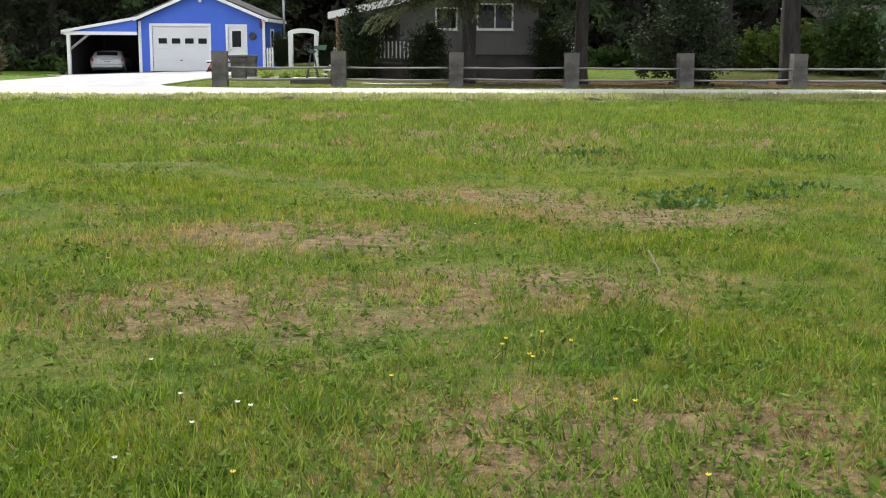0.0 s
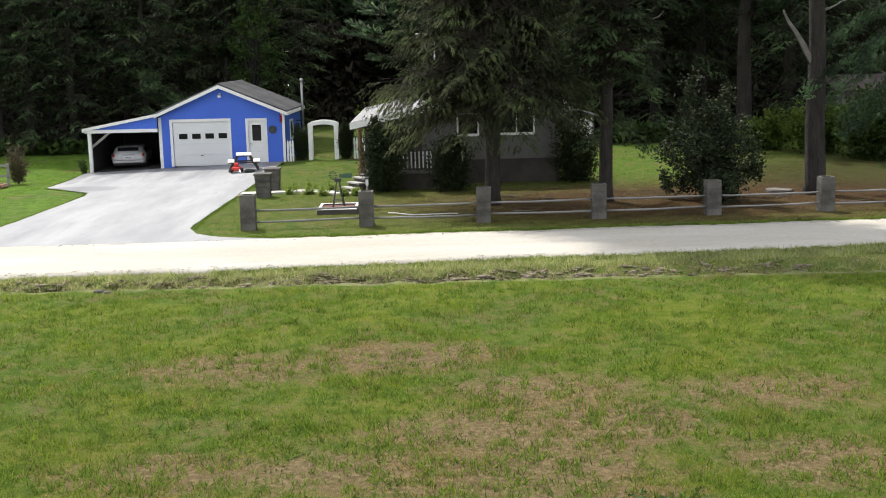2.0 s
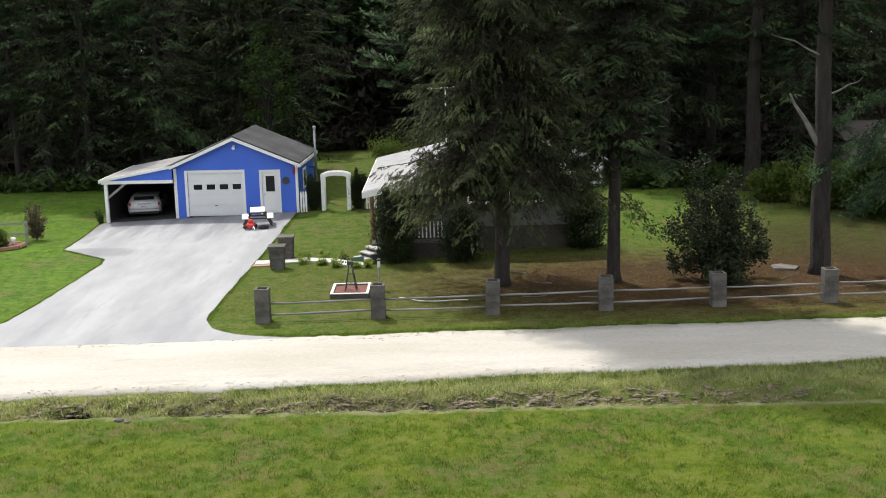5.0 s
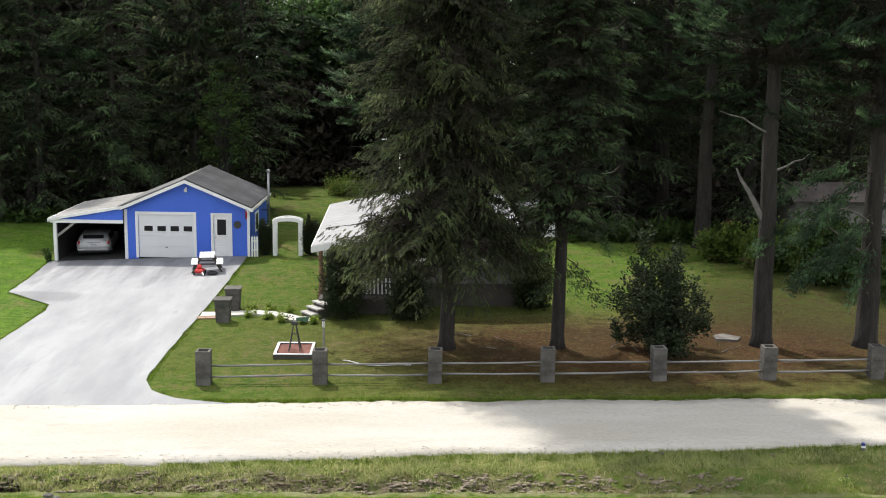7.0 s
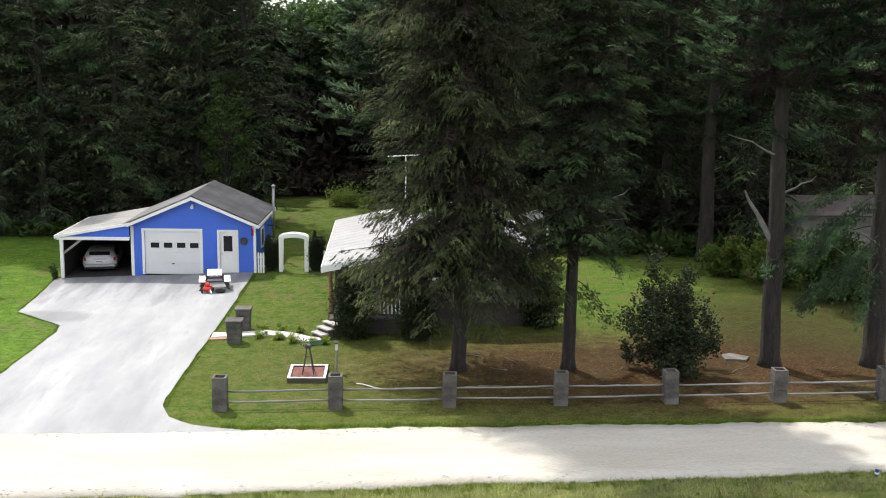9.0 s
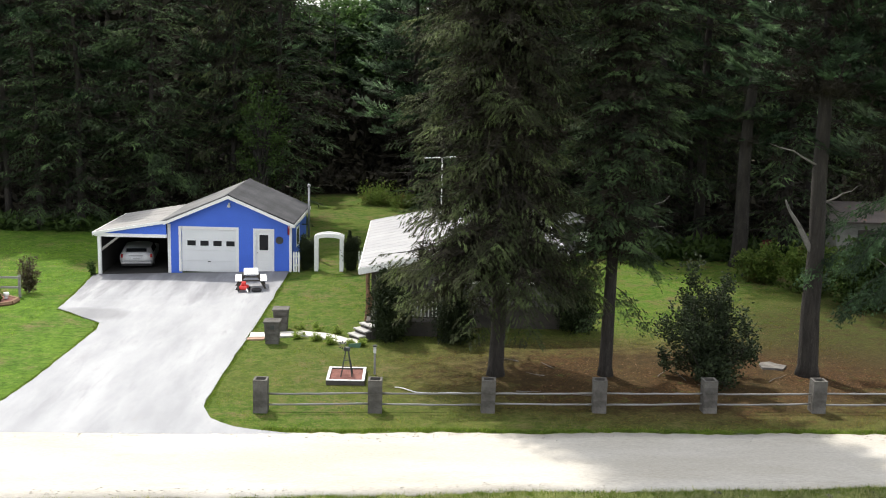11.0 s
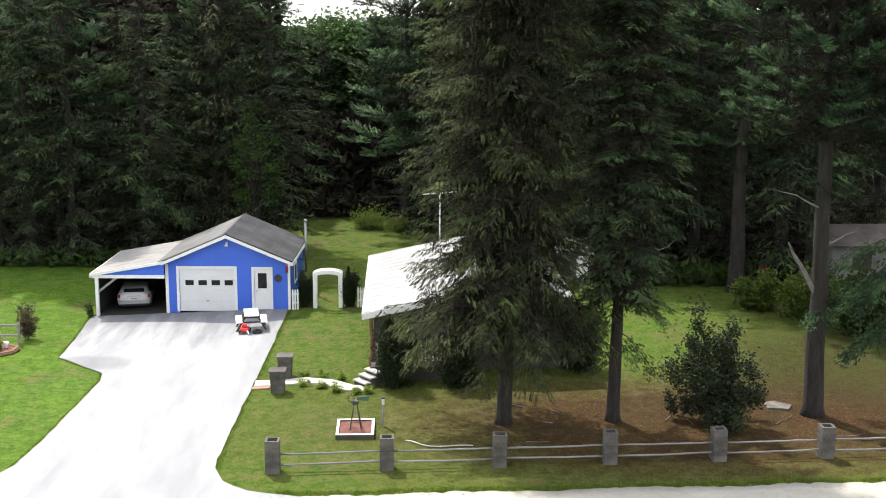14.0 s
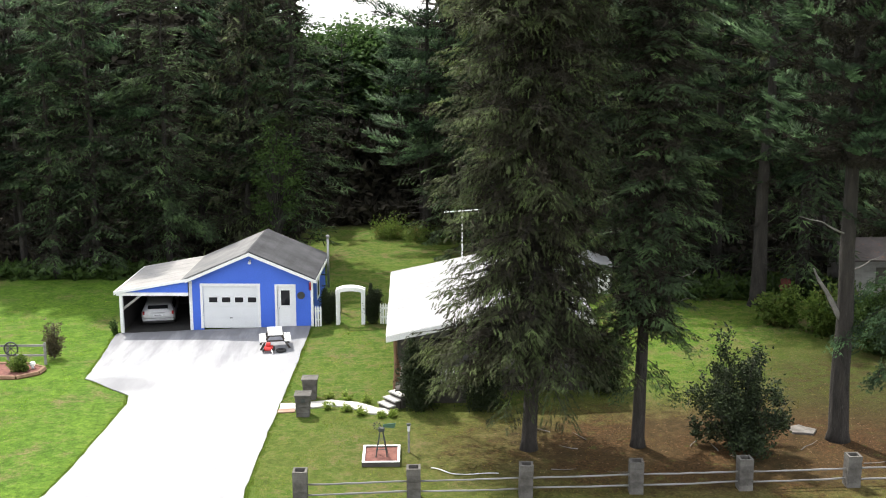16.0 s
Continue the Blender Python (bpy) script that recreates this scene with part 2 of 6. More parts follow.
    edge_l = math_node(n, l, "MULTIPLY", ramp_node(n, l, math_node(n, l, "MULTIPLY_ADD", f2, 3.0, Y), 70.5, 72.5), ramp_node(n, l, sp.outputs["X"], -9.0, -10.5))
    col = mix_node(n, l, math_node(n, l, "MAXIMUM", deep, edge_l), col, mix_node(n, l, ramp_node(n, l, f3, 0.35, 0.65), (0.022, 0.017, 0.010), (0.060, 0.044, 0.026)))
    return mix_node(n, l, math_node(n, l, "MULTIPLY", litter, 0.72 if blade else 0.9), col, litc), f3


def turf_ground():
    m, n, l = nodes_of("turf")
    p = n["Principled BSDF"]
    geo = n.new("ShaderNodeNewGeometry")
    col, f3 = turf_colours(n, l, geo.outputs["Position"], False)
    fine = noise_node(n, l, geo.outputs["Position"], 45.0, 6.0, 0.75)
    tone = mix_node(n, l, ramp_node(n, l, fine, 0.25, 0.75), (0.22, 0.22, 0.19), (1.0, 1.0, 0.95))
    l.new(mix_node(n, l, 1.0, col, tone, "MULTIPLY"), p.inputs["Base Color"])
    p.inputs["Roughness"].default_value = 0.95
    p.inputs["Specular IOR Level"].default_value = 0.1
    l.new(bump_node(n, l, fine, 0.7, 0.04), p.inputs["Normal"])
    return m


def turf_blades():
    m, n, l = nodes_of("grass_blades")
    p = n["Principled BSDF"]
    geo = n.new("ShaderNodeNewGeometry")
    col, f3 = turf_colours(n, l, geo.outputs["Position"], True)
    own = mix_node(n, l, geo.outputs["Random Per Island"], (0.82, 0.86, 0.55), (1.68, 1.68, 0.80))
    col = mix_node(n, l, 1.0, col, own, "MULTIPLY")
    # one blade in five has dried out
    col = mix_node(n, l, ramp_node(n, l, math_node(n, l, "FRACT", math_node(n, l, "MULTIPLY", geo.outputs["Random Per Island"], 37.0)), 0.90, 0.95), col, (0.31, 0.23, 0.115))
    l.new(col, p.inputs["Base Color"])
    p.inputs["Roughness"].default_value = 0.55
    p.inputs["Specular IOR Level"].default_value = 0.25
    tr = n.new("ShaderNodeBsdfTranslucent")
    l.new(col, tr.inputs["Color"])
    mx = n.new("ShaderNodeMixShader")
    mx.inputs[0].default_value = 0.62
    l.new(p.outputs[0], mx.inputs[1])
    l.new(tr.outputs[0], mx.inputs[2])
    l.new(mx.outputs[0], n["Material Output"].inputs[0])
    return m


def pane(name, tint, rough=0.05):
    m, n, l = nodes_of(name)
    p = n["Principled BSDF"]
    p.inputs["Base Color"].default_value = rgb(tint)
    p.inputs["Roughness"].default_value = rough
    p.inputs["Specular IOR Level"].default_value = 0.2
    return m


def drive_surface():
    """Worn asphalt, bleached pale, with streaks towards the garage and a darker apron before it."""
    m = surface("asphalt", (0.262, 0.266, 0.28), (0.355, 0.36, 0.37), 0.45, 60.0, 0.9, 0.4, 0.006, stain=(0.27, 0.27, 0.275), stretch=(1.6, 0.35, 1))
    n, l = m.node_tree.nodes, m.node_tree.links
    p = n["Principled BSDF"]
    old = p.inputs["Base Color"].links[0].from_socket
    pos = n.new("ShaderNodeTexCoord").outputs["Object"]
    mp = n.new("ShaderNodeMapping")
    mp.inputs["Scale"].default_value = (1.5, 0.22, 1)
    l.new(pos, mp.inputs["Vector"])
    sp = n.new("ShaderNodeSeparateXYZ")
    l.new(pos, sp.inputs[0])
    streak = noise_node(n, l, mp.outputs[0], 0.9, 5.0, 0.65)
    apron = math_node(n, l, "MULTIPLY_ADD", streak, 1.3, math_node(n, l, "MULTIPLY", sp.outputs["Y"], 0.085))
    col = mix_node(n, l, math_node(n, l, "MULTIPLY", ramp_node(n, l, apron, 5.05, 5.5), 0.8), old, (0.125, 0.125, 0.138))
    col = mix_node(n, l, math_node(n, l, "MULTIPLY", ramp_node(n, l, streak, 0.56, 0.70), 0.4), col, (0.205, 0.205, 0.22))
    # a later, greyer patch beside the notch in the edge
    off = n.new("ShaderNodeVectorMath")
    off.operation = "SUBTRACT"
    l.new(pos, off.inputs[0])
    off.inputs[1].default_value = (-14.9, 48.4, 0.0)
    sq = n.new("ShaderNodeVectorMath")
    sq.operation = "MULTIPLY"
    l.new(off.outputs[0], sq.inputs[0])
    sq.inputs[1].default_value = (0.5, 0.75, 0.0)
    ln = n.new("ShaderNodeVectorMath")
    ln.operation = "LENGTH"
    l.new(sq.outputs[0], ln.inputs[0])
    grey = ramp_node(n, l, math_node(n, l, "MULTIPLY_ADD", streak, 0.9, ln.outputs["Value"]), 1.5, 1.15)
    col = mix_node(n, l, math_node(n, l, "MULTIPLY", grey, 0.55), col, (0.15, 0.15, 0.16))
    l.new(col, p.inputs["Base Color"])
    return m


M = {
    "turf": turf_ground(),
    "blades": turf_blades(),
    "gravel": surface("gravel", (0.41, 0.38, 0.325), (0.485, 0.46, 0.415), 0.5, 24.0, 0.95, 0.5, 0.012, stain=(0.37, 0.345, 0.30), stretch=(0.3, 1.1, 1)),
    "asphalt": drive_surface(),
    "block": surface("block", (0.066, 0.060, 0.053), (0.140, 0.132, 0.120), 2.2, 38.0, 0.95, 0.9, 0.012, stain=(0.045, 0.040, 0.032), vary=0.18),
    "rail": surface("rail", (0.15, 0.146, 0.142), (0.27, 0.264, 0.258), 1.5, 40.0, 0.85, 0.4, 0.004, stretch=(0.2, 1, 1)),
    "blue": surface("blue_paint", (0.045, 0.13, 0.62), (0.055, 0.15, 0.68), 0.6, 18.0, 0.6, 0.12, 0.004),
    "white": surface("white_paint", (0.78, 0.78, 0.77), (0.84, 0.84, 0.83), 1.2, 30.0, 0.5, 0.1, 0.003),
    "doorwhite": surface("door_white", (0.70, 0.71, 0.72), (0.76, 0.77, 0.78), 0.8, 25.0, 0.45, 0.06, 0.002),
    "shingle": surface("shingle", (0.024, 0.025, 0.029), (0.056, 0.057, 0.063), 0.7, 60.0, 0.95, 0.4, 0.006, stain=(0.055, 0.055, 0.06), vary=0.12),
    "metalroof": surface("roof_metal", (0.285, 0.285, 0.293), (0.335, 0.335, 0.34), 0.5, 15.0, 0.75, 0.08, 0.003, stain=(0.25, 0.247, 0.24)),
    "roofing": surface("rolled_roofing", (0.235, 0.228, 0.22), (0.30, 0.292, 0.28), 0.6, 40.0, 0.95, 0.3, 0.004, stain=(0.20, 0.197, 0.19)),
    "paleshingle": surface("pale_shingle", (0.12, 0.12, 0.122), (0.175, 0.173, 0.17), 0.7, 60.0, 0.95, 0.4, 0.006, stain=(0.10, 0.10, 0.105), vary=0.1),
    "glass": pane("dark_glass", (0.012, 0.013, 0.015)),
    "siding": surface("siding", (0.112, 0.109, 0.103), (0.142, 0.138, 0.130), 0.8, 25.0, 0.7, 0.1, 0.003),
    "dark": surface("dark_boards", (0.05, 0.045, 0.04), (0.08, 0.07, 0.06), 1.5, 30.0, 0.9, 0.3, 0.004),
    "log": surface("log", (0.16, 0.09, 0.05), (0.24, 0.14, 0.08), 3.0, 25.0, 0.85, 0.6, 0.01),
    "bark": surface("bark", (0.020, 0.017, 0.0145), (0.046, 0.039, 0.033), 2.2, 9.0, 0.95, 1.0, 0.12, stain=(0.075, 0.066, 0.058), stretch=(1.8, 1.8, 0.4)),
    "deadwood": surface("dead_wood", (0.10, 0.092, 0.082), (0.19, 0.178, 0.162), 3.0, 20.0, 0.9, 0.4, 0.01),
    "spruce": leafy("spruce_needles", (0.046, 0.048, 0.031), (0.145, 0.195, 0.080), None, 0.30, 0.7, 0.25, 1.5, 1.3),
    "pine": leafy("pine_needles", (0.036, 0.058, 0.036), (0.155, 0.265, 0.135), None, 0.36, 0.7, 0.25, 1.5, 1.0),
    "hemlock": leafy("hemlock_needles", (0.044, 0.062, 0.037), (0.160, 0.245, 0.108), None, 0.32, 0.7, 0.25, 1.5, 1.1),
    "inner": leafy("inner_twig_shade", (0.018, 0.016, 0.012), (0.053, 0.046, 0.035), None, 0.0, 0.9),
    "leaf": leafy("broad_leaves", (0.035, 0.065, 0.018), (0.085, 0.14, 0.035), None, 0.4),
    "brightleaf": leafy("bright_leaves", (0.07, 0.12, 0.025), (0.16, 0.22, 0.05), (0.22, 0.16, 0.06), 0.45),
    "cedar": leafy("cedar_leaves", (0.013, 0.022, 0.009), (0.034, 0.050, 0.017), None, 0.15),
    "concrete": surface("pale_concrete", (0.50, 0.48, 0.44), (0.58, 0.56, 0.52), 1.0, 40.0, 0.9, 0.3, 0.004, stain=(0.42, 0.40, 0.36)),
    "steptread": surface("grey_treads", (0.38, 0.37, 0.35), (0.50, 0.485, 0.46), 1.5, 40.0, 0.9, 0.3, 0.004),
    "mulch": surface("red_mulch", (0.12, 0.045, 0.035), (0.21, 0.085, 0.065), 4.0, 60.0, 0.95, 0.8, 0.02),
    "iron": surface("dark_iron", (0.03, 0.035, 0.035), (0.05, 0.055, 0.05), 3.0, 40.0, 0.6, 0.2, 0.003),
    "greenpaint": surface("green_paint", (0.04, 0.10, 0.06), (0.06, 0.13, 0.08), 3.0, 40.0, 0.5, 0.1, 0.002),
    "red": surface("red_plastic", (0.60, 0.03, 0.025), (0.68, 0.05, 0.04), 2.0, 30.0, 0.4, 0.05, 0.002),
    "rubber": surface("black_rubber", (0.02, 0.02, 0.02), (0.035, 0.035, 0.035), 4.0, 60.0, 0.85, 0.3, 0.003),
    "silver": surface("silver_paint", (0.48, 0.48, 0.49), (0.54, 0.54, 0.55), 1.0, 20.0, 0.3, 0.0, 0.0, metal=0.3),
    "taillight": surface("tail_light", (0.35, 0.01, 0.01), (0.42, 0.02, 0.02), 2.0, 30.0, 0.25, 0.0),
    "plate": surface("pale_plate", (0.6, 0.6, 0.62), (0.66, 0.66, 0.68), 3.0, 30.0, 0.5, 0.0),
    "galv": surface("galvanised", (0.26, 0.26, 0.265), (0.36, 0.36, 0.365), 2.0, 30.0, 0.4, 0.1, 0.002, metal=0.7),
    "greywood": surface("grey_wood", (0.20, 0.19, 0.18), (0.30, 0.29, 0.27), 1.0, 20.0, 0.9, 0.4, 0.005, stretch=(1, 1, 4)),
    "rust": surface("rusty_roof", (0.055, 0.045, 0.042), (0.115, 0.096, 0.088), 0.7, 15.0, 0.9, 0.3, 0.005, stain=(0.22, 0.10, 0.055)),
    "clover": leafy("clover_leaves", (0.050, 0.095, 0.012), (0.125, 0.190, 0.024), None, 0.35, 0.85, 0.9),
    "dock": leafy("dock_leaves", (0.030, 0.075, 0.018), (0.075, 0.150, 0.030), None, 0.3, 0.6, 0.9),
    "straw": surface("straw", (0.32, 0.275, 0.20), (0.42, 0.37, 0.275), 3.0, 50.0, 0.8, 0.1, 0.002),
    "tussock": leafy("tussock_blades", (0.17, 0.25, 0.06), (0.56, 0.53, 0.29), None, 0.55, 0.7, 0.9),
    "redboard": surface("dark_red_boards", (0.10, 0.024, 0.020), (0.15, 0.04, 0.032), 2.0, 25.0, 0.85, 0.3, 0.004),
    "edging": leafy("edging_blades", (0.12, 0.19, 0.035), (0.34, 0.43, 0.10), None, 0.5, 0.6, 0.9),
    "carportshade": surface("carport_shade", (0.018, 0.017, 0.016), (0.03, 0.028, 0.026), 1.0, 30.0, 0.9, 0.4, 0.01),
    "tuft": leafy("tuft_blades", (0.060, 0.110, 0.014), (0.225, 0.315, 0.048), None, 0.45, 0.5, 1.5),
    "duskleaf": leafy("dusky_leaves", (0.014, 0.022, 0.011), (0.056, 0.078, 0.034), None, 0.2, 0.65, 0.9, 1.6),
    "deadneedle": leafy("withered_leaves", (0.060, 0.050, 0.032), (0.150, 0.120, 0.070), None, 0.2),
    "maple": leafy("maple_leaves", (0.035, 0.072, 0.022), (0.100, 0.175, 0.055), None, 0.5),
    "yellow": surface("yellow_petal", (0.75, 0.55, 0.03), (0.85, 0.65, 0.06), 20.0, 80.0, 0.6, 0.0),
    "petalwhite": surface("white_petal", (0.7, 0.7, 0.62), (0.8, 0.8, 0.75), 20.0, 80.0, 0.6, 0.0),
    "brickpad": surface("brick_pad", (0.25, 0.15, 0.105), (0.34, 0.22, 0.16), 3.0, 40.0, 0.9, 0.4, 0.006),
    "soil": surface("bare_soil", (0.16, 0.125, 0.09), (0.32, 0.265, 0.20), 1.0, 25.0, 0.95, 0.8, 0.03),
    "fabricred": surface("red_cloth", (0.32, 0.012, 0.025), (0.40, 0.02, 0.035), 3.0, 40.0, 0.8, 0.1, 0.003),
    "fabricblue": surface("blue_cloth", (0.03, 0.04, 0.20), (0.04, 0.05, 0.25), 3.0, 40.0, 0.8, 0.1, 0.003),
}


# ---- small builders ----
def thing(name, at, label, category, group="", kind=""):
    ob = new(name)
    ob.location = at
    ob.empty_display_size = 0.2
    return tagged(ob, label, category, group, kind)


def root_of(ob):
    at = Vector((0, 0, 0))
    while ob:
        at += ob.location
        ob = ob.parent
    return at


def finish(name, me, material, parent, label="", smooth=False):
    if parent:
        me.transform(Matrix.Translation(-root_of(parent)))
    if material:
        me.materials.append(material)
    if smooth:
        me.polygons.foreach_set("use_smooth", [True] * len(me.polygons))
    ob = new(name, me)
    if parent:
        ob.parent = parent
    return tagged(ob, label)


def part(name, bm, material, parent, label="", smooth=False):
    """Links a bmesh, built in the world's metres, as one mesh under a thing or a part."""
    bmesh.ops.recalc_face_normals(bm, faces=bm.faces[:])
    me = bpy.data.meshes.new(name)
    bm.to_mesh(me)
    bm.free()
    return finish(name, me, material, parent, label, smooth)


def arrays(name, verts, faces, material, parent, label="", smooth=False, normals=None):
    """The same from arrays: verts (n, 3), faces (m, 3 or 4)."""
    me = bpy.data.meshes.new(name)
    verts, faces = np.asarray(verts, dtype=np.float32), np.asarray(faces, dtype=np.int32)
    k = faces.shape[1]
    me.vertices.add(len(verts))
    me.vertices.foreach_set("co", verts.ravel())
    me.loops.add(faces.size)
    me.loops.foreach_set("vertex_index", faces.ravel())
    me.polygons.add(len(faces))
    me.polygons.foreach_set("loop_start", np.arange(0, faces.size, k, dtype=np.int32))
    me.update(calc_edges=True)
    if normals is not None:
        me.polygons.foreach_set("use_smooth", [True] * len(faces))
        me.normals_split_custom_set_from_vertices(np.asarray(normals, dtype=np.float32).tolist())
    return finish(name, me, material, parent, label, smooth)


def box(bm, x0, x1, y0, y1, z0, z1, bevel=0.0, taper=0.0):
    vs = []
    for z, k in ((z0, 0.0), (z1, taper)):
        for x, y in ((x0 + k, y0 + k), (x1 - k, y0 + k), (x1 - k, y1 - k), (x0 + k, y1 - k)):
            vs.append(bm.verts.new((x, y, z)))
    fs = [bm.faces.new([vs[i] for i in q]) for q in ((3, 2, 1, 0), (4, 5, 6, 7), (0, 1, 5, 4), (1, 2, 6, 5), (2, 3, 7, 6), (3, 0, 4, 7))]
    if bevel:
        es = {e for f in fs for e in f.edges}
        bmesh.ops.bevel(bm, geom=list(es), offset=bevel, segments=1, affect="EDGES")
    return bm


def boxes(*rows, bevel=0.0):
    bm = bmesh.new()
    for r in rows:
        box(bm, *r, bevel=bevel)
    return bm


def tube(bm, points, radii, sides=8, cap=True):
    """A tube along points with a radius at each."""
    points = [Vector(p) for p in points]
    rings, side = [], None
    for i, p in enumerate(points):
        way = (points[min(i + 1, len(points) - 1)] - points[max(i - 1, 0)]).normalized()
        ref = side or (Vector((1, 0, 0)) if abs(way.x) < 0.9 else Vector((0, 1, 0)))
        v = way.cross(ref).normalized()
        u = v.cross(way).normalized()
        side = u
        rings.append([bm.verts.new(p + float(radii[i]) * (math.cos(a) * u + math.sin(a) * v)) for a in (2 * math.pi * k / sides for k in range(sides))])
    for r0, r1 in zip(rings, rings[1:]):
        for k in range(sides):
            bm.faces.new((r0[k], r0[(k + 1) % sides], r1[(k + 1) % sides], r1[k]))
    if cap:
        bm.faces.new(rings[0][::-1])
        bm.faces.new(rings[-1])
    return bm


def prism(bm, outline, axis, a, b):
    """A flat outline pushed from a to b along x, y or z."""
    def at(p, d):
        return {"x": (d, p[0], p[1]), "y": (p[0], d, p[1]), "z": (p[0], p[1], d)}[axis]
    r0, r1 = [bm.verts.new(at(p, a)) for p in outline], [bm.verts.new(at(p, b)) for p in outline]
    n = len(outline)
    bm.faces.new(r0)
    bm.faces.new(r1[::-1])
    for k in range(n):
        bm.faces.new((r0[k], r1[k], r1[(k + 1) % n], r0[(k + 1) % n]))
    return bm


# ---- ground, road, driveway ----
def smooth01(v, a, b):
    t = np.clip((v - a) / (b - a), 0, 1)
    return t * t * (3 - 2 * t)


def road_near(x):
    return 29.75 + 0.074 * x + 0.10 * np.sin(x * 0.9) * np.sin(x * 0.37 + 1)


def road_far(x):
    return 34.45 + 0.035 * x + 0.06 * np.sin(x * 1.1 + 2)


def height(x, y):
    """The ground's height: a ditch before the road, a rise towards the garage's right side, gentle humps on the field."""
    x, y = np.asarray(x, float), np.asarray(y, float)
    rise = np.clip(0.036 * (x + 11.2), -0.25, 0.2) * smooth01(y, 47, 56) * (1 - smooth01(y, 90, 130))
    d = y - (27.85 + 0.05 * np.sin(x * 0.7))
    ditch = -0.24 * smooth01(y, 27.38, 27.62) * (1 - smooth01(y, 27.85, 28.9)) * (1 + 0.3 * np.sin(x * 0.8 + 1.3))
    humps = 0.05 * np.sin(x * 0.55 + 0.4) * np.sin(y * 0.47) + 0.025 * np.sin(x * 1.7 + y * 0.6) * np.sin(y * 1.3 - x * 0.5)
    humps = humps * (1 - smooth01(y, 24, 28)) * smooth01(np.hypot(x, y), 1, 8)
    pit = -0.55 * np.exp(-((x + 9.4) / 0.40) ** 4 - ((y - 27.85) / 0.32) ** 4)  # washed-out hole in the ditch
    rough = 0.12 * np.sin(x * 5.1 + 2 * np.sin(y * 3)) * np.sin(y * 6.3 + x) * np.exp(-((d - 0.2) / 0.6) ** 2)
    rough = rough - 0.10 * np.clip(np.sin(x * 2.3 + 1.7 * np.sin(x * 0.9)) * np.sin(y * 4.1 + 1.3 * x), 0, 1) * np.exp(-((d - 0.3) / 0.8) ** 2)
    fall = -0.13 * np.clip(y - 112, 0, 330)  # the land drops away behind the wood
    return rise + ditch + pit + humps + rough + fall - 0.03


def sheet(name, xs, ys, material, label):
    gx, gy = np.meshgrid(xs, ys)
    verts = np.stack([gx, gy, height(gx, gy)], -1).reshape(-1, 3)
    n, m = len(xs), len(ys)
    i = (np.arange(m - 1)[:, None] * n + np.arange(n - 1)[None, :]).ravel()
    ob = arrays(name, verts, np.stack([i, i + 1, i + n + 1, i + n], -1), material, None, label, True)
    return tagged(ob, "", "ground", "", "structure")


far_x = np.array([60, 90, 140, 220, 400, 800, 1600.0])
sheet("ground", np.concatenate([-far_x[::-1], np.arange(-48, -18, 0.6), np.arange(-18, 18, 0.3), np.arange(18, 48.1, 0.6), far_x]),
      np.concatenate([-far_x[::-1], np.arange(-40, 24, 1.5), np.arange(24, 27, 0.3), np.arange(27, 29.4, 0.1), np.arange(29.4, 36, 0.25), np.arange(36, 112.1, 0.8), far_x[2:]]),
      M["turf"], "patchy green lawn with dry brown spots")


def strip(name, xs, lo, hi, lift, material, label, category, ragged=0.05):
    """A paved sheet between two edges, lying just over the ground, with a real rim."""
    rng = np.random.default_rng(5)
    cols = 9
    verts, faces = [], []
    for x in xs:
        a, b = float(lo(x)) + rng.normal(0, ragged), float(hi(x)) + rng.normal(0, ragged)
        ys = [a] + [a + (b - a) * (k / (cols - 1)) for k in range(cols)] + [b]
        for k, y in enumerate(ys):
            low = k in (0, len(ys) - 1)
            verts.append((x, y, -0.12 if low else lift + 0.03 * math.sin(math.pi * (k - 1) / (cols - 1))))
    w = cols + 2
    for i in range(len(xs) - 1):
        for k in range(w - 1):
            faces.append((i * w + k, (i + 1) * w + k, (i + 1) * w + k + 1, i * w + k + 1))
    ob = arrays(name, verts, np.array(faces)[:, ::-1], material, None, label)
    return tagged(ob, "", category, "", "structure")


strip("road", np.concatenate([[-400, -200, -100, -60], np.arange(-40, 40.1, 0.22), [60, 100, 200, 400]]), road_near, road_far, 0.01, M["gravel"],
      "pale tan gravel road running past the lawn", "road")


def outline_wobble(points, step, amount, seed):
    rng = np.random.default_rng(seed)
    out = []
    for (x0, y0), (x1, y1) in zip(points, points[1:] + points[:1]):
        k = max(1, int(math.hypot(x1 - x0, y1 - y0) / step))
        for i in range(k):
            out.append((x0 + (x1 - x0) * i / k + rng.normal(0, amount), y0 + (y1 - y0) * i / k + rng.normal(0, amount)))
    return out


def slab(name, outline, lift, material, label, category):
    """A paved area of any outline that follows the ground."""
    bm = bmesh.new()
    vs = [bm.verts.new((x, y, 0)) for x, y in outline]
    f = bm.faces.new(vs)
    bmesh.ops.triangulate(bm, faces=[f])
    for d in np.arange(36, 58, 2.0):
        bmesh.ops.bisect_plane(bm, geom=bm.verts[:] + bm.edges[:] + bm.faces[:], plane_co=(0, d, 0), plane_no=(0, 1, 0))
    rim = [e for e in bm.edges if e.is_boundary]
    down = bmesh.ops.extrude_edge_only(bm, edges=rim)
    low = {v for v in down["geom"] if isinstance(v, bmesh.types.BMVert)}
    for v in bm.verts:
        v.co.z = float(height(v.co.x, v.co.y)) + 0.03 + (-0.12 if v in low else lift)
    return tagged(part(name, bm, material, None, label), "", category, "", "structure")


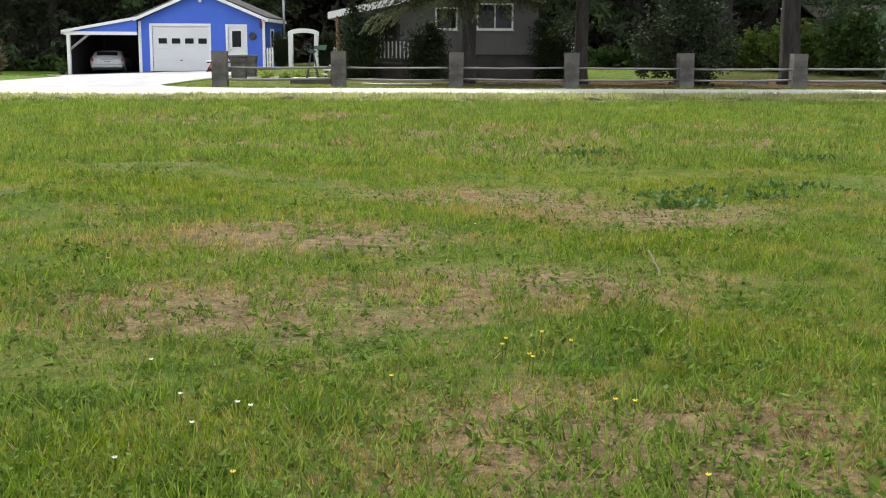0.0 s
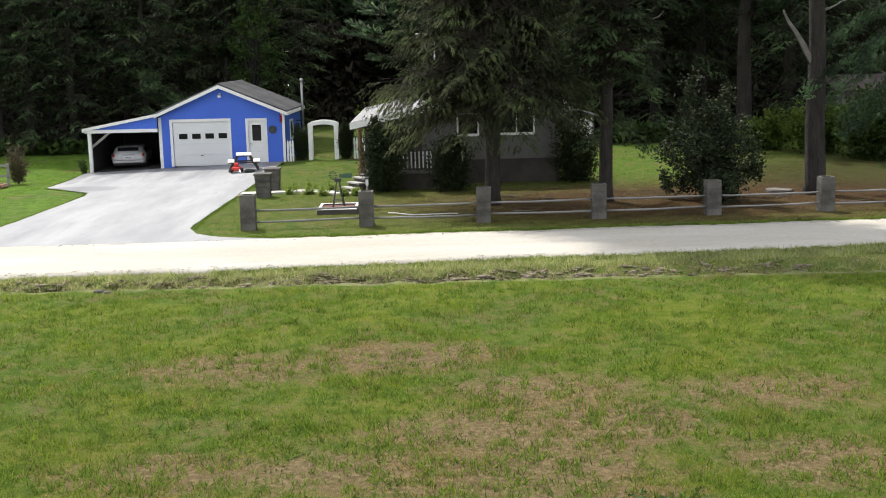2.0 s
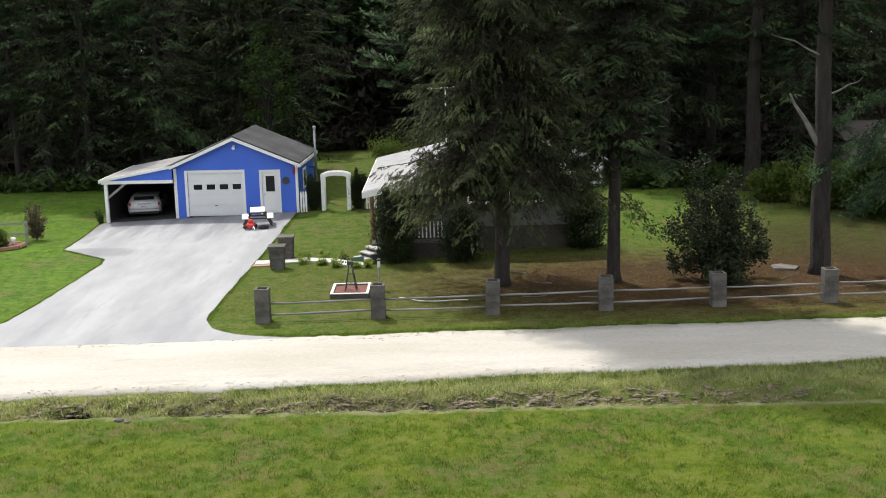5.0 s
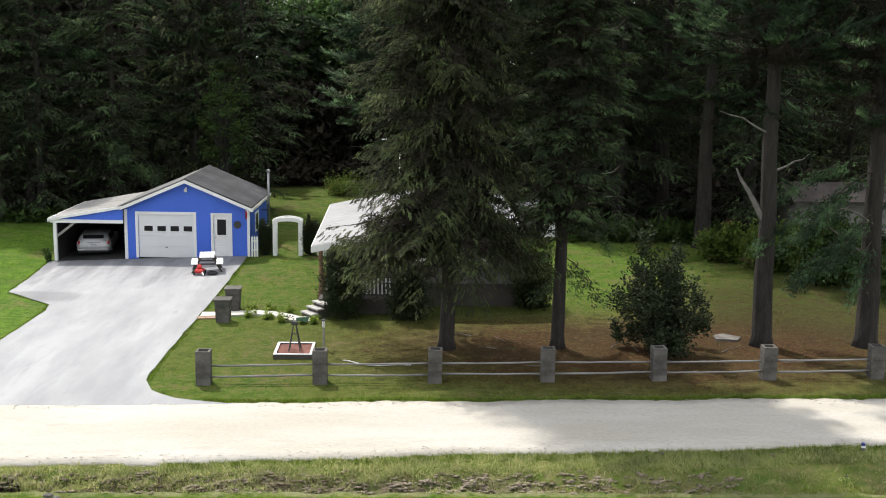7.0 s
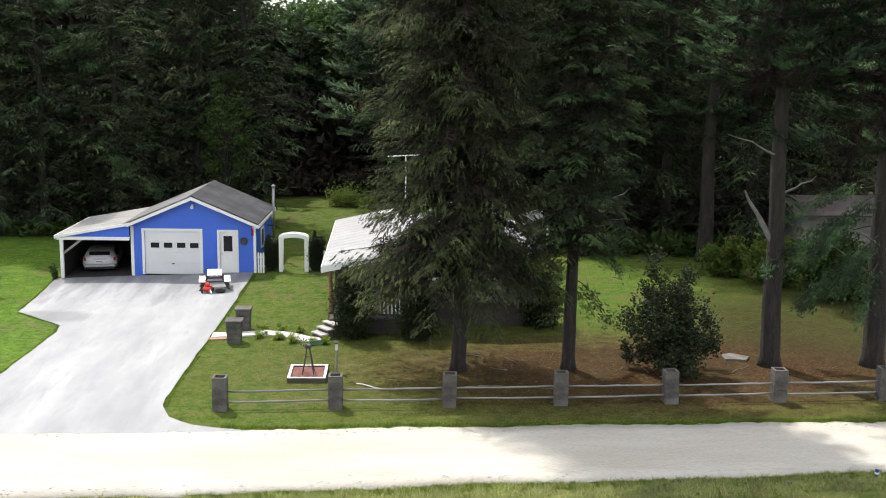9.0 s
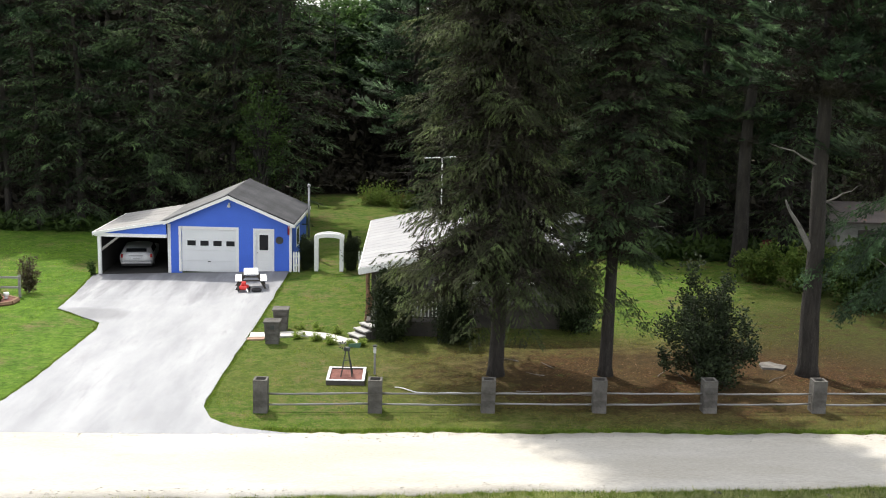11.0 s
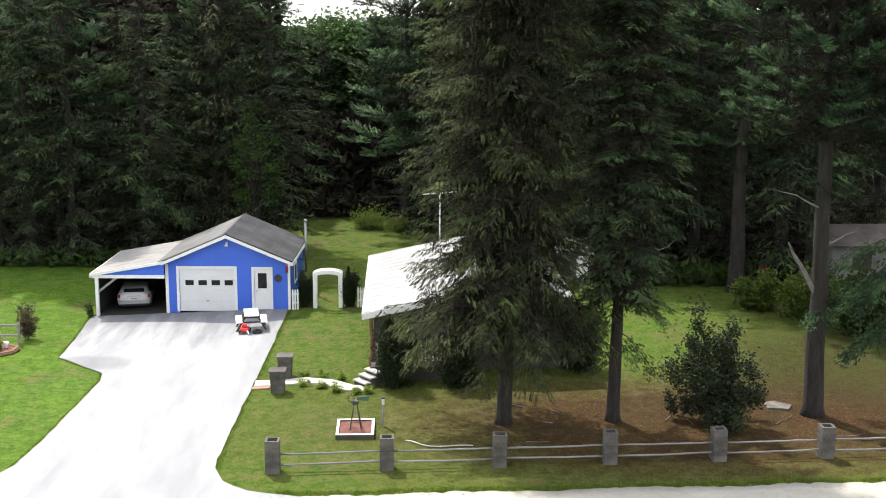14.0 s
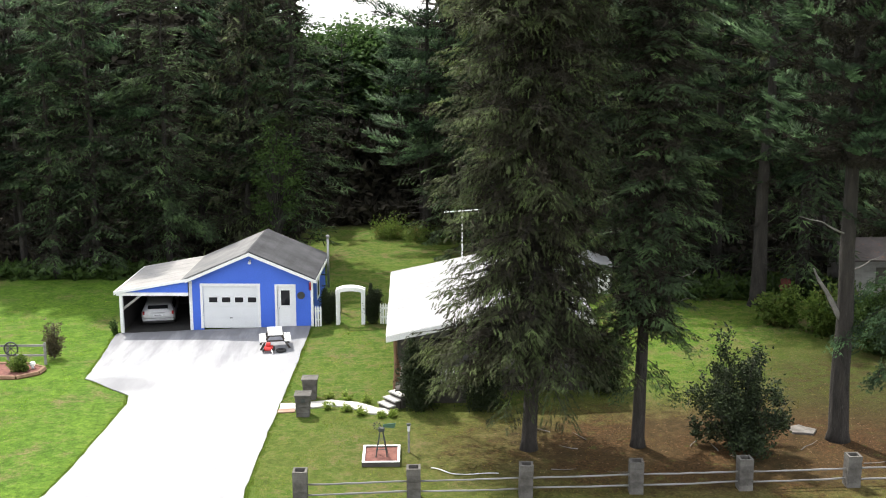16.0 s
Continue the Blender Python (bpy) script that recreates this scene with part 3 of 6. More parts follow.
slab("driveway", outline_wobble([(-16.9, 57.15), (-16.5, 52.5), (-16.3, 49.4), (-13.9, 47.0), (-13.75, 45.9), (-14.0, 40.1), (-14.3, 37.0), (-15.3, 34.3),
                                  (-14.0, 33.9), (-9.0, 33.95), (-4.6, 34.15), (-5.3, 34.36), (-6.0, 34.5), (-6.55, 34.74), (-7.04, 35.12), (-7.4, 35.5), (-7.64, 36.0), (-7.8, 36.6), (-7.86, 37.4), (-7.8, 40.0), (-7.68, 44.7), (-7.5, 50.0), (-7.3, 57.15)], 0.5, 0.018, 3),
     0.014, M["asphalt"], "pale grey asphalt driveway leading to the garage", "driveway")
PATHLINE = [(-7.6, 45.45), (-6.6, 45.55), (-5.6, 45.85), (-4.7, 45.6), (-3.9, 44.85), (-3.2, 44.75)]


def along(points, half):
    left, right = [], []
    for i, (x, y) in enumerate(points):
        x0, y0 = points[max(i - 1, 0)]
        x1, y1 = points[min(i + 1, len(points) - 1)]
        d = math.hypot(x1 - x0, y1 - y0)
        nx, ny = -(y1 - y0) / d, (x1 - x0) / d
        left.append((x + half * nx, y + half * ny))
        right.append((x - half * nx, y - half * ny))
    return right + left[::-1]


slab("brick_pad", outline_wobble([(-7.62, 44.75), (-6.98, 44.85), (-6.98, 45.18), (-7.62, 45.1)], 0.3, 0.012, 9), 0.02, M["brickpad"], "small red-brown paved pad where the path meets the drive", "path")
slab("garden_path", outline_wobble(along(PATHLINE, 0.33), 0.3, 0.015, 8), 0.035, M["concrete"], "curved pale concrete garden path to the porch steps", "path")


# ---- trees ----
def blades_at(rng, p, d, n, length, width, spread, flat=0.0, droop=0.0, quad=False):
    """n leaf triangles round each point p, along its way d. Returns verts and faces."""
    k = len(p)
    p, d = np.repeat(p, n, 0), np.repeat(d, n, 0)
    r = rng.normal(0, 1, (k * n, 3))
    r[:, 2] *= 1 - flat
    way = d + spread * r
    way[:, 2] -= droop
    way /= np.linalg.norm(way, axis=1, keepdims=True) + 1e-9
    side = np.cross(way, rng.normal(0, 1, (k * n, 3)))
    if flat:
        side = np.cross(way, np.array([0, 0, 1.0]) + (1 - flat) * rng.normal(0, 1, (k * n, 3)))
    side /= np.linalg.norm(side, axis=1, keepdims=True) + 1e-9
    ln = length * rng.uniform(0.6, 1.25, (k * n, 1))
    w = width * rng.uniform(0.7, 1.3, (k * n, 1))
    if quad:
        mid = p + way * ln * 0.45
        v = np.stack([p, mid - side * w, p + way * ln, mid + side * w], 1).reshape(-1, 3)
        return v, np.arange(len(v)).reshape(-1, 4)
    v = np.stack([p - side * w, p + side * w, p + way * ln], 1).reshape(-1, 3)
    return v, np.arange(len(v)).reshape(-1, 3)


def clumpy(rng, p, size, level):
    """True where foliage grows: leaves gather in clumps about so wide, with gaps between."""
    s = np.zeros(len(p))
    for k in range(6):
        w = rng.normal(0, 1, 3) * np.array([1, 1, 1.5])
        s += np.sin(p @ (w / np.linalg.norm(w)) * 6.283 / (size * rng.uniform(0.7, 1.5)) + rng.uniform(0, 6.28))
    return s > level


def tree_data(seed, tall, radius, bare, whorls, style, spray, leaf_len, leaf_w, leaves, trunk_r=0.25, taper_top=0.35, sparse=1.0, side_bias=0.0, thick=0, holes=-0.9, clump=1.3, inner=0.8, snags=0):
    """A conifer: trunk, limbs and needle sprays. style: spruce (hanging), pine (tiers of upswept plumes), hemlock (soft, flat fans)."""
    rng = np.random.default_rng(seed)
    bm = bmesh.new()
    zs = np.linspace(0, tall, 12)
    bend = np.cumsum(rng.normal(0, 0.05, (12, 2)), 0)
    pts = [(bend[i, 0] - bend[0, 0], bend[i, 1] - bend[0, 1], z - 0.15 * (i == 0)) for i, z in enumerate(zs)]
    rad = [trunk_r * (1.45 if i == 0 else (1 - 0.93 * z / tall) * (1.0 if i > 1 else 1.05)) + 0.012 for i, z in enumerate(zs)]
    pts.insert(1, (0, 0, 0.35))
    rad.insert(1, trunk_r * 1.1)
    tube(bm, pts, rad, 12)
    ps, ds, ins, ups = [], [], [], []
    ax = np.array([p[0] for p in pts]), np.array([p[1] for p in pts]), np.array([p[2] for p in pts])
    for wv in range(whorls):
        f = max((wv + rng.uniform(-0.4, 0.4) * (0.5 if style == "pine" else 1.0)) / whorls, 0.0)
        z = bare + (tall - bare) * f
        if style == "pine":
            prof = (0.55 + 0.9 * f) if f < 0.45 else (0.95 - 0.8 * (f - 0.45) / 0.55)
        elif style == "spruce":
            prof = (1.14 - 1.8 * f) if f < 0.14 else 0.888 * (1 - (max(f - 0.55, 0.0) / 0.45) ** 1.6)
        else:
            prof = (0.8 + 0.7 * f) if f < 0.3 else 1.0 - 0.9 * ((f - 0.3) / 0.7) ** 1.7
        prof = max(prof, taper_top * (1 - f) * (0.8 if style == "spruce" else 1.0) + 0.05)
        base = np.array([np.interp(z, ax[2], ax[0]), np.interp(z, ax[2], ax[1]), z])
        turn = rng.uniform(0, 6.28)
        nb = rng.integers(3, 6) + thick + (2 if style == "spruce" and f < 0.13 else 0)
        for b in range(nb):
            if rng.random() > sparse:
                continue
            a = turn + 6.283 * b / nb + rng.normal(0, 0.25)
            L = radius * prof * (rng.uniform(0.72, 1.1) if style == "spruce" else rng.uniform(0.55, 1.15)) * (1 + side_bias * math.cos(a))
            if L < 0.25:
                continue
            short = rng.random() < (0.12 if style == "pine" else 0.3) and f > 0.06
            if short:
                L = max(0.9, L * 0.38)
            rise = {"spruce": -0.16 + 0.35 * f, "pine": 0.04 + 0.42 * f, "hemlock": -0.02 + 0.35 * f}[style] + rng.normal(0, 0.05 if style == "pine" else 0.09)
            sag = {"spruce": 0.30, "pine": 0.02, "hemlock": 0.22}[style]
            s = np.linspace(0, 1, 6)
            out = np.stack([np.cos(a) * L * s, np.sin(a) * L * s, L * (rise * s - sag * s ** 2 + {"spruce": 0.16, "pine": 0.16, "hemlock": 0.0}[style] * s ** 4)], 1)
            out += np.cumsum(rng.normal(0, 0.015 * L, (6, 3)), 0) * (s[:, None] > 0)
            line = base + out
            r0 = 0.008 + 0.009 * L
            tube(bm, line.tolist(), [r0 * (1 - 0.85 * t) for t in s], 3, False)
            nt = max(3, int(L * spray))
            fwd = line[-1] - line[0]
            fwd /= np.linalg.norm(fwd)
            sidew = np.array([-fwd[1], fwd[0], 0.0])
            # each bough carries a flat fan of twigs, tilted a little to one side
            tilt = rng.normal(0, 0.16)
            start = (0.2 if short else 0.45) if style == "pine" else 0.14
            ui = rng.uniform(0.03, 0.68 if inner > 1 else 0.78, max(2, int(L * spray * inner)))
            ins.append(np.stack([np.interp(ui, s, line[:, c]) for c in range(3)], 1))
            for t in np.linspace(start, 1.0, nt):
                j = np.array([np.interp(t, s, line[:, c]) for c in range(3)])
                for sg in (-1, 1):
                    tl = L * 0.40 * (1.08 - t) * min(1.0, 0.4 + 1.5 * t) * rng.uniform(0.6, 1.2) + (0.3 if style == "spruce" else 0.16)
                    dv = fwd * 0.8 + sg * sidew * rng.uniform(0.5, 0.95) + np.array([0, 0, sg * tilt + rng.normal(0, 0.08) + {"pine": 0.10, "spruce": -0.22, "hemlock": -0.10}[style]])
                    dv /= np.linalg.norm(dv)
                    q = max(2, int(tl * spray * 0.6))
                    u = np.linspace(0.5 if style == "pine" else 0.2, 1.0, q)
                    hang = {"spruce": -0.33, "pine": 0.08, "hemlock": -0.12}[style]
                    ps.append(j + dv * tl * u[:, None] + np.array([0, 0, hang]) * tl * (u ** 2)[:, None])
                    dh = dv[None] + np.array([0, 0, 1.6 * hang]) * u[:, None]
                    ds.append(dh)
                    ups.append(np.repeat((np.array([0, 0, 1.0]) + 0.45 * np.array([math.cos(a), math.sin(a), 0]) - sg * tilt * sidew)[None], q, 0))
    # dead lower limbs, bare and twiggy
    for k in range(snags):
        z, a, L = rng.uniform(0.25, 1.0) * bare, rng.uniform(0, 6.283), rng.uniform(0.8, 2.6)
        s = np.linspace(0, 1, 5)
        line = np.stack([np.cos(a) * L * s, np.sin(a) * L * s, z + L * (rng.uniform(-0.1, 0.25) * s - 0.25 * s ** 2)], 1) + np.cumsum(rng.normal(0, 0.04, (5, 3)), 0) * (s[:, None] > 0)
        tube(bm, line.tolist(), [0.022 * (1 - 0.85 * t) for t in s], 3, False)
        for t in (1, 2, 3):
            e = line[t] + np.array([math.cos(a + rng.normal(0, 0.9)), math.sin(a + rng.normal(0, 0.9)), rng.uniform(-0.5, 0.3)]) * L * 0.35
            tube(bm, [line[t].tolist(), e.tolist()], [0.010, 0.004], 3, False)
    p, d, up = np.concatenate(ps), np.concatenate(ds), np.concatenate(ups)
    p += rng.normal(0, 0.03, p.shape)
    keep = clumpy(rng, p, clump, holes)
    p, d, up = p[keep], d[keep], up[keep]
    spread, flat, droop = {"spruce": (0.33, 0.25, 0.12), "pine": (0.36, 0.3, -0.12), "hemlock": (0.36, 0.6, 0.06)}[style]
    # needles follow the twig all along, so that each spray is one feather
    way = np.repeat(d / (np.linalg.norm(d, axis=1, keepdims=True) + 1e-9), leaves, 0)
    p, up = np.repeat(p, leaves, 0), np.repeat(up, leaves, 0)
    p = p + way * rng.uniform(-0.55, 0.45, (len(p), 1)) / (spray * 0.6) + rng.normal(0, 0.012, p.shape)
    v, fc = blades_at(rng, p, way, 1, leaf_len, leaf_w, spread, flat, droop)
    # needles shade with their fan: upwards, outwards and with its tilt
    q = p
    out = q - np.stack([np.interp(q[:, 2], ax[2], ax[0]), np.interp(q[:, 2], ax[2], ax[1]), q[:, 2]], 1)
    out /= np.linalg.norm(out, axis=1, keepdims=True) + 1e-6
    w = rng.normal(0, 1, (3, 3)) * 6.283 / (clump * 2.2)
    nrm = out * 0.25 + up * 0.85 + 0.45 * np.sin(q @ w + rng.uniform(0, 6.28, 3)) + rng.normal(0, 0.06, q.shape)
    nrm /= np.linalg.norm(nrm, axis=1, keepdims=True) + 1e-6
    tri = v.reshape(-1, 3, 3)
    geo = np.cross(tri[:, 1] - tri[:, 0], tri[:, 2] - tri[:, 0])
    turn = (geo * nrm).sum(1) < 0
    tri[turn] = tri[turn][:, ::-1]
    # old twigs inside the crown, darkened to stand in for the shade there
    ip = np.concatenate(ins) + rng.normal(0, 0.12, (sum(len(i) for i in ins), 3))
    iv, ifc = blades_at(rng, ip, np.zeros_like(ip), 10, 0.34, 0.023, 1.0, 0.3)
    return bm, tri.reshape(-1, 3), fc, np.repeat(nrm, 3, 0), iv, ifc


def conifer(name, at, label, needles, seed, group="", **kw):
    root = thing(name, at, label, "tree", group)
    bm, v, fc, nrm, iv, ifc = tree_data(seed, **kw)
    bmesh.ops.translate(bm, verts=bm.verts[:], vec=at)
    part("trunk", bm, M["bark"], root, "", True)
    arrays("crown", v + np.array(at), fc, needles, root, "", False, nrm)
    arrays("inner_growth", iv + np.array(at), ifc, M["inner"], root, "old twig growth inside the crown, darkened to carry its shade")
    return root


def dead_limbs(root, at, rows, r=0.035):
    """Bare broken branches on a trunk: height, bearing, length, rise."""
    for z, a, L, rise in rows:
        bm = bmesh.new()
        rng = random.Random(int(z * 100))
        pts, rad = [], []
        for i in range(6):
            t = i / 5
            pts.append((at[0] + math.cos(radians(a)) * L * t + rng.uniform(-0.06, 0.06) * L * t, at[1] + math.sin(radians(a)) * L * t, at[2] + z + rise * t + rng.uniform(-0.05, 0.05) * L * t))
            rad.append(r * (1 - 0.8 * t))
        tube(bm, pts, rad, 5)
        part("dead_branch", bm, M["deadwood"], root, "bare grey broken branch")


def green_boughs(root, at, needles, rows, big=1.0):
    """Low hanging leafy boughs on a trunk: height, bearing, length, height of the tip, number of sprays."""
    for z, a, L, z1, n in rows:
        r = np.random.default_rng(int(z * 100 + a))
        s = np.linspace(0, 1, 7)
        out = np.stack([math.cos(radians(a)) * L * s, math.sin(radians(a)) * L * s, z + (z1 - z) * s ** 1.7], 1) + np.cumsum(r.normal(0, 0.02, (7, 3)), 0)
        bough = part("bough", tube(bmesh.new(), (out + np.array(at)).tolist(), [0.024 * (1 - 0.8 * t) for t in s], 5), M["bark"], root)
        t = r.uniform(0.25, 1.0, n)
        p = np.stack([np.interp(t, s, out[:, c]) for c in range(3)], 1) + r.normal(0, 1, (n, 3)) * np.array([0.16, 0.16, 0.06]) * big
        p[:, 2] -= r.uniform(0, 0.45, n) ** 1.3
        d = np.stack([np.full(n, math.cos(radians(a))), np.full(n, math.sin(radians(a))), np.full(n, -0.7)], 1) + r.normal(0, 0.5, (n, 3))
        v, f = blades_at(r, p, d, 5, 0.17 * big, 0.016 * big, 0.5, 0.2, 0.3)
        arrays("needles", v + np.array(at), f, needles, bough)


def ground_at(x, y, dz=0.0):
    return (x, y, float(height(x, y)) + dz)


def broadleaf(name, at, label, leaves, seed, tall, radius, bare, clumps, per, leaf_len, leaf_w, group=""):
    """A leafy tree: forked trunk, limbs to every clump, leaves in uneven clumps with gaps."""
    r = np.random.default_rng(seed)
    root = thing(name, at, label, "tree", group)
    bm = bmesh.new()
    tube(bm, [(at[0], at[1], at[2] - 0.1), (at[0] + 0.1, at[1], at[2] + bare), (at[0], at[1] + 0.1, at[2] + tall * 0.75)], [0.018 * tall, 0.012 * tall, 0.03], 9)
    ps, ds = [], []
    for k in range(clumps):
        u = r.normal(0, 1, 3)
        u /= np.linalg.norm(u)
        q = r.uniform(0.45, 1.0)
        c = np.array([u[0] * radius * q, u[1] * radius * q, bare + (tall - bare) * (0.5 + 0.5 * u[2] * q)])
        z0 = max(bare * 0.8, c[2] * 0.55)
        mid = np.array([c[0] * 0.45, c[1] * 0.45, (z0 + c[2]) * 0.52])
        tube(bm, [(at[0], at[1], at[2] + z0), tuple(np.array(at) + mid), tuple(np.array(at) + c)], [0.006 * tall, 0.004 * tall, 0.01], 4, False)
        size = radius * r.uniform(0.22, 0.4)
        p = c + r.normal(0, 1, (per, 3)) * size * np.array([0.55, 0.55, 0.38])
        ps.append(p)
        ds.append(np.stack([r.normal(0, 0.7, per) + u[0], r.normal(0, 0.7, per) + u[1], r.normal(0, 0.4, per)], 1))
    part("trunk", bm, M["bark"], root, "", True)
    v, f = blades_at(r, np.concatenate(ps), np.concatenate(ds), 2, leaf_len, leaf_w, 0.6, 0.3, 0.1, True)
    arrays("crown", v + np.array(at), f, leaves, root)
    return root


# the four tall trees along the fence
front = "tall conifers behind the fence"
conifer("spruce_tree", ground_at(1.8, 40.75), "tall dense dark spruce with drooping boughs on needle litter", M["spruce"], 11, front,
        tall=25, radius=3.55, bare=4.0, inner=1.9, whorls=64, style="spruce", spray=6.3, leaf_len=0.11, leaf_w=0.0125, leaves=16, thick=3, trunk_r=0.25, holes=-1.9, clump=1.1, taper_top=0.75, side_bias=-0.07)
t2 = conifer("hemlock_tree", ground_at(5.75, 40.95), "slim open hemlock with a straight bare lower trunk", M["hemlock"], 23, front,
             tall=24, radius=2.2, bare=4.6, whorls=60, style="hemlock", spray=6.6, leaf_len=0.16, leaf_w=0.016, leaves=12, thick=3, inner=1.9, trunk_r=0.22, holes=-2.4, clump=1.1, taper_top=0.8, sparse=0.92)
dead_limbs(t2, ground_at(5.75, 40.95), [(5.6, 20, 2.4, 0.9), (4.9, 12, 2.0, 0.5), (7.2, 200, 1.6, 0.3), (6.4, 340, 1.8, 0.7)])
green_boughs(t2, ground_at(5.75, 40.95), M["hemlock"], [(3.3, 10, 1.5, 1.7, 150), (4.3, 185, 1.5, 2.6, 170), (4.0, 215, 1.2, 2.9, 120), (3.0, 330, 0.9, 2.0, 70), (5.0, 350, 1.6, 3.6, 170), (4.6, 160, 1.8, 3.3, 190), (2.6, 200, 0.9, 1.9, 70)])
t3 = conifer("pine_tree", ground_at(13.2, 41.4), "old white pine with a thick furrowed trunk and high crown", M["pine"], 37, front,
             tall=26, radius=5.4, bare=10.2, whorls=21, style="pine", spray=6.0, leaf_len=0.20, leaf_w=0.019, leaves=12, thick=4, inner=1.8, holes=-1.8, clump=1.6, trunk_r=0.34, taper_top=0.6, sparse=0.95)
dead_limbs(t3, ground_at(13.2, 41.4), [(4.3, 172, 1.3, 2.1)], 0.16)
dead_limbs(t3, ground_at(13.2, 41.4), [(6.3, 20, 1.6, 0.5), (7.6, 200, 2.4, 0.9)], 0.05)
t4 = conifer("pine_tree", ground_at(17.0, 41.4), "old white pine with low spreading limbs beside the fence", M["pine"], 41, front,
             tall=26, radius=4.8, bare=7.8, whorls=21, style="pine", spray=5.8, leaf_len=0.20, leaf_w=0.016, leaves=16, thick=3, inner=1.8, holes=-1.8, clump=1.6, trunk_r=0.37, taper_top=0.6, sparse=0.78, side_bias=-0.2)
dead_limbs(t4, ground_at(17.0, 41.4), [(3.2, 150, 2.2, 1.4), (4.5, 200, 2.0, 0.8)], 0.06)
green_boughs(t4, ground_at(17.0, 41.4), M["pine"], [(3.6, 180, 3.0, 2.0, 320), (4.6, 205, 3.6, 2.7, 360), (5.2, 160, 3.6, 3.1, 360), (3.9, 235, 2.8, 2.2, 280), (5.8, 185, 4.4, 3.6, 440), (4.2, 320, 2.8, 2.4, 260), (6.4, 215, 4.2, 4.3, 420), (6.9, 170, 4.0, 4.9, 420), (4.9, 225, 3.4, 3.3, 320)])
conifer("pine_tree", ground_at(21.5, 43.5), "broad white pine with dense boughs further along the fence", M["pine"], 43, front,
        tall=24, radius=5.0, bare=3.0, whorls=20, thick=2, style="pine", spray=5.0, leaf_len=0.22, leaf_w=0.022, leaves=11, trunk_r=0.36, taper_top=0.6)

# the wood behind: a few kinds, grown once and repeated
WOOD = "trees of the wood behind"
kinds = [
    conifer("pine_tree", ground_at(-22.5, 72.5), "tall dark white pine at the edge of the wood", M["pine"], 51, WOOD,
            tall=18.2, radius=4.6, bare=5.2, whorls=9, thick=4, snags=26, style="pine", spray=3.6, leaf_len=0.25, leaf_w=0.027, leaves=13, holes=-1.8, clump=1.8, trunk_r=0.22, taper_top=0.7),
    conifer("hemlock_tree", ground_at(-17.0, 71.0), "tall dark hemlock with feathery boughs in the wood", M["hemlock"], 52, WOOD,
            tall=17.6, radius=3.2, bare=1.3, whorls=34, style="hemlock", spray=3.3, leaf_len=0.24, leaf_w=0.024, leaves=10, holes=-1.2, clump=1.6, trunk_r=0.20, taper_top=0.8),
    conifer("spruce_tree", ground_at(-12.4, 72.2), "tall dark spruce with drooping boughs in the wood", M["spruce"], 53, WOOD,
            tall=18.4, radius=3.0, bare=1.1, whorls=38, style="spruce", spray=3.3, leaf_len=0.24, leaf_w=0.024, leaves=10, holes=-1.2, clump=1.6, trunk_r=0.20, taper_top=0.8),
    conifer("pine_tree", ground_at(15.7, 60.4), "tall white pine with a pale straight trunk and high crown", M["pine"], 54, WOOD,
            tall=22, radius=4.6, bare=6.5, whorls=11, thick=4, snags=14, style="pine", spray=3.5, leaf_len=0.25, leaf_w=0.023, leaves=15, holes=-1.4, clump=1.8, trunk_r=0.40, taper_top=0.7),
    conifer("hemlock_tree", ground_at(0.4, 79.2), "broad green hemlock beside the gap in the wood", M["hemlock"], 55, WOOD,
            tall=17, radius=3.9, bare=0.8, whorls=30, style="hemlock", spray=3.3, leaf_len=0.24, leaf_w=0.024, leaves=10, holes=-1.2, clump=1.6, trunk_r=0.22, taper_top=0.8),
    broadleaf("maple_tree", ground_at(-6.2, 96.0), "rounded light green maple at the back of the wood", M["maple"], 56, 14.6, 4.2, 3.5, 90, 45, 0.34, 0.12, WOOD),
]
rng = random.Random(77)
spots = [(-22.5, 72.5), (-17.0, 71.0), (-12.4, 72.2)]


def plant(x, y, kind, scale):
    spots.append((x, y))
    m = Matrix.Translation(ground_at(x, y)) @ Matrix.Rotation(rng.uniform(0, 6.28), 4, "Z")
    t = copy_thing(kinds[kind], m)
    t.scale = (scale * rng.uniform(0.88, 1.15), scale * rng.uniform(0.88, 1.15), scale)


for row, (y0, step) in enumerate(((71.0, 3.0), (75.5, 3.6))):
    x = -32.0 - row * 3
    while x < (-9.3 if row == 0 else -11.8):
        yy = y0 + rng.uniform(-1.6, 1.6)
        if all((x - a) ** 2 + (yy - b) ** 2 > 5 for a, b in spots):
            plant(x, yy, rng.choice((0, 0, 0, 1, 1, 2)), (rng.uniform(0.93, 1.12) + 0.05 * row) * (0.87 if x < -23 else 1.0))
        x += step * rng.uniform(0.75, 1.2)
for row, (y0, step) in enumerate(((79.5, 4.2),)):
    x = 4.5 + row
    while x < 34 + 3 * row:
        yy = y0 + rng.uniform(-1.6, 1.6)
        plant(x, yy, rng.choice((0, 0, 1, 2, 4)), rng.uniform(1.1, 1.3))
        x += step * rng.uniform(0.75, 1.2)
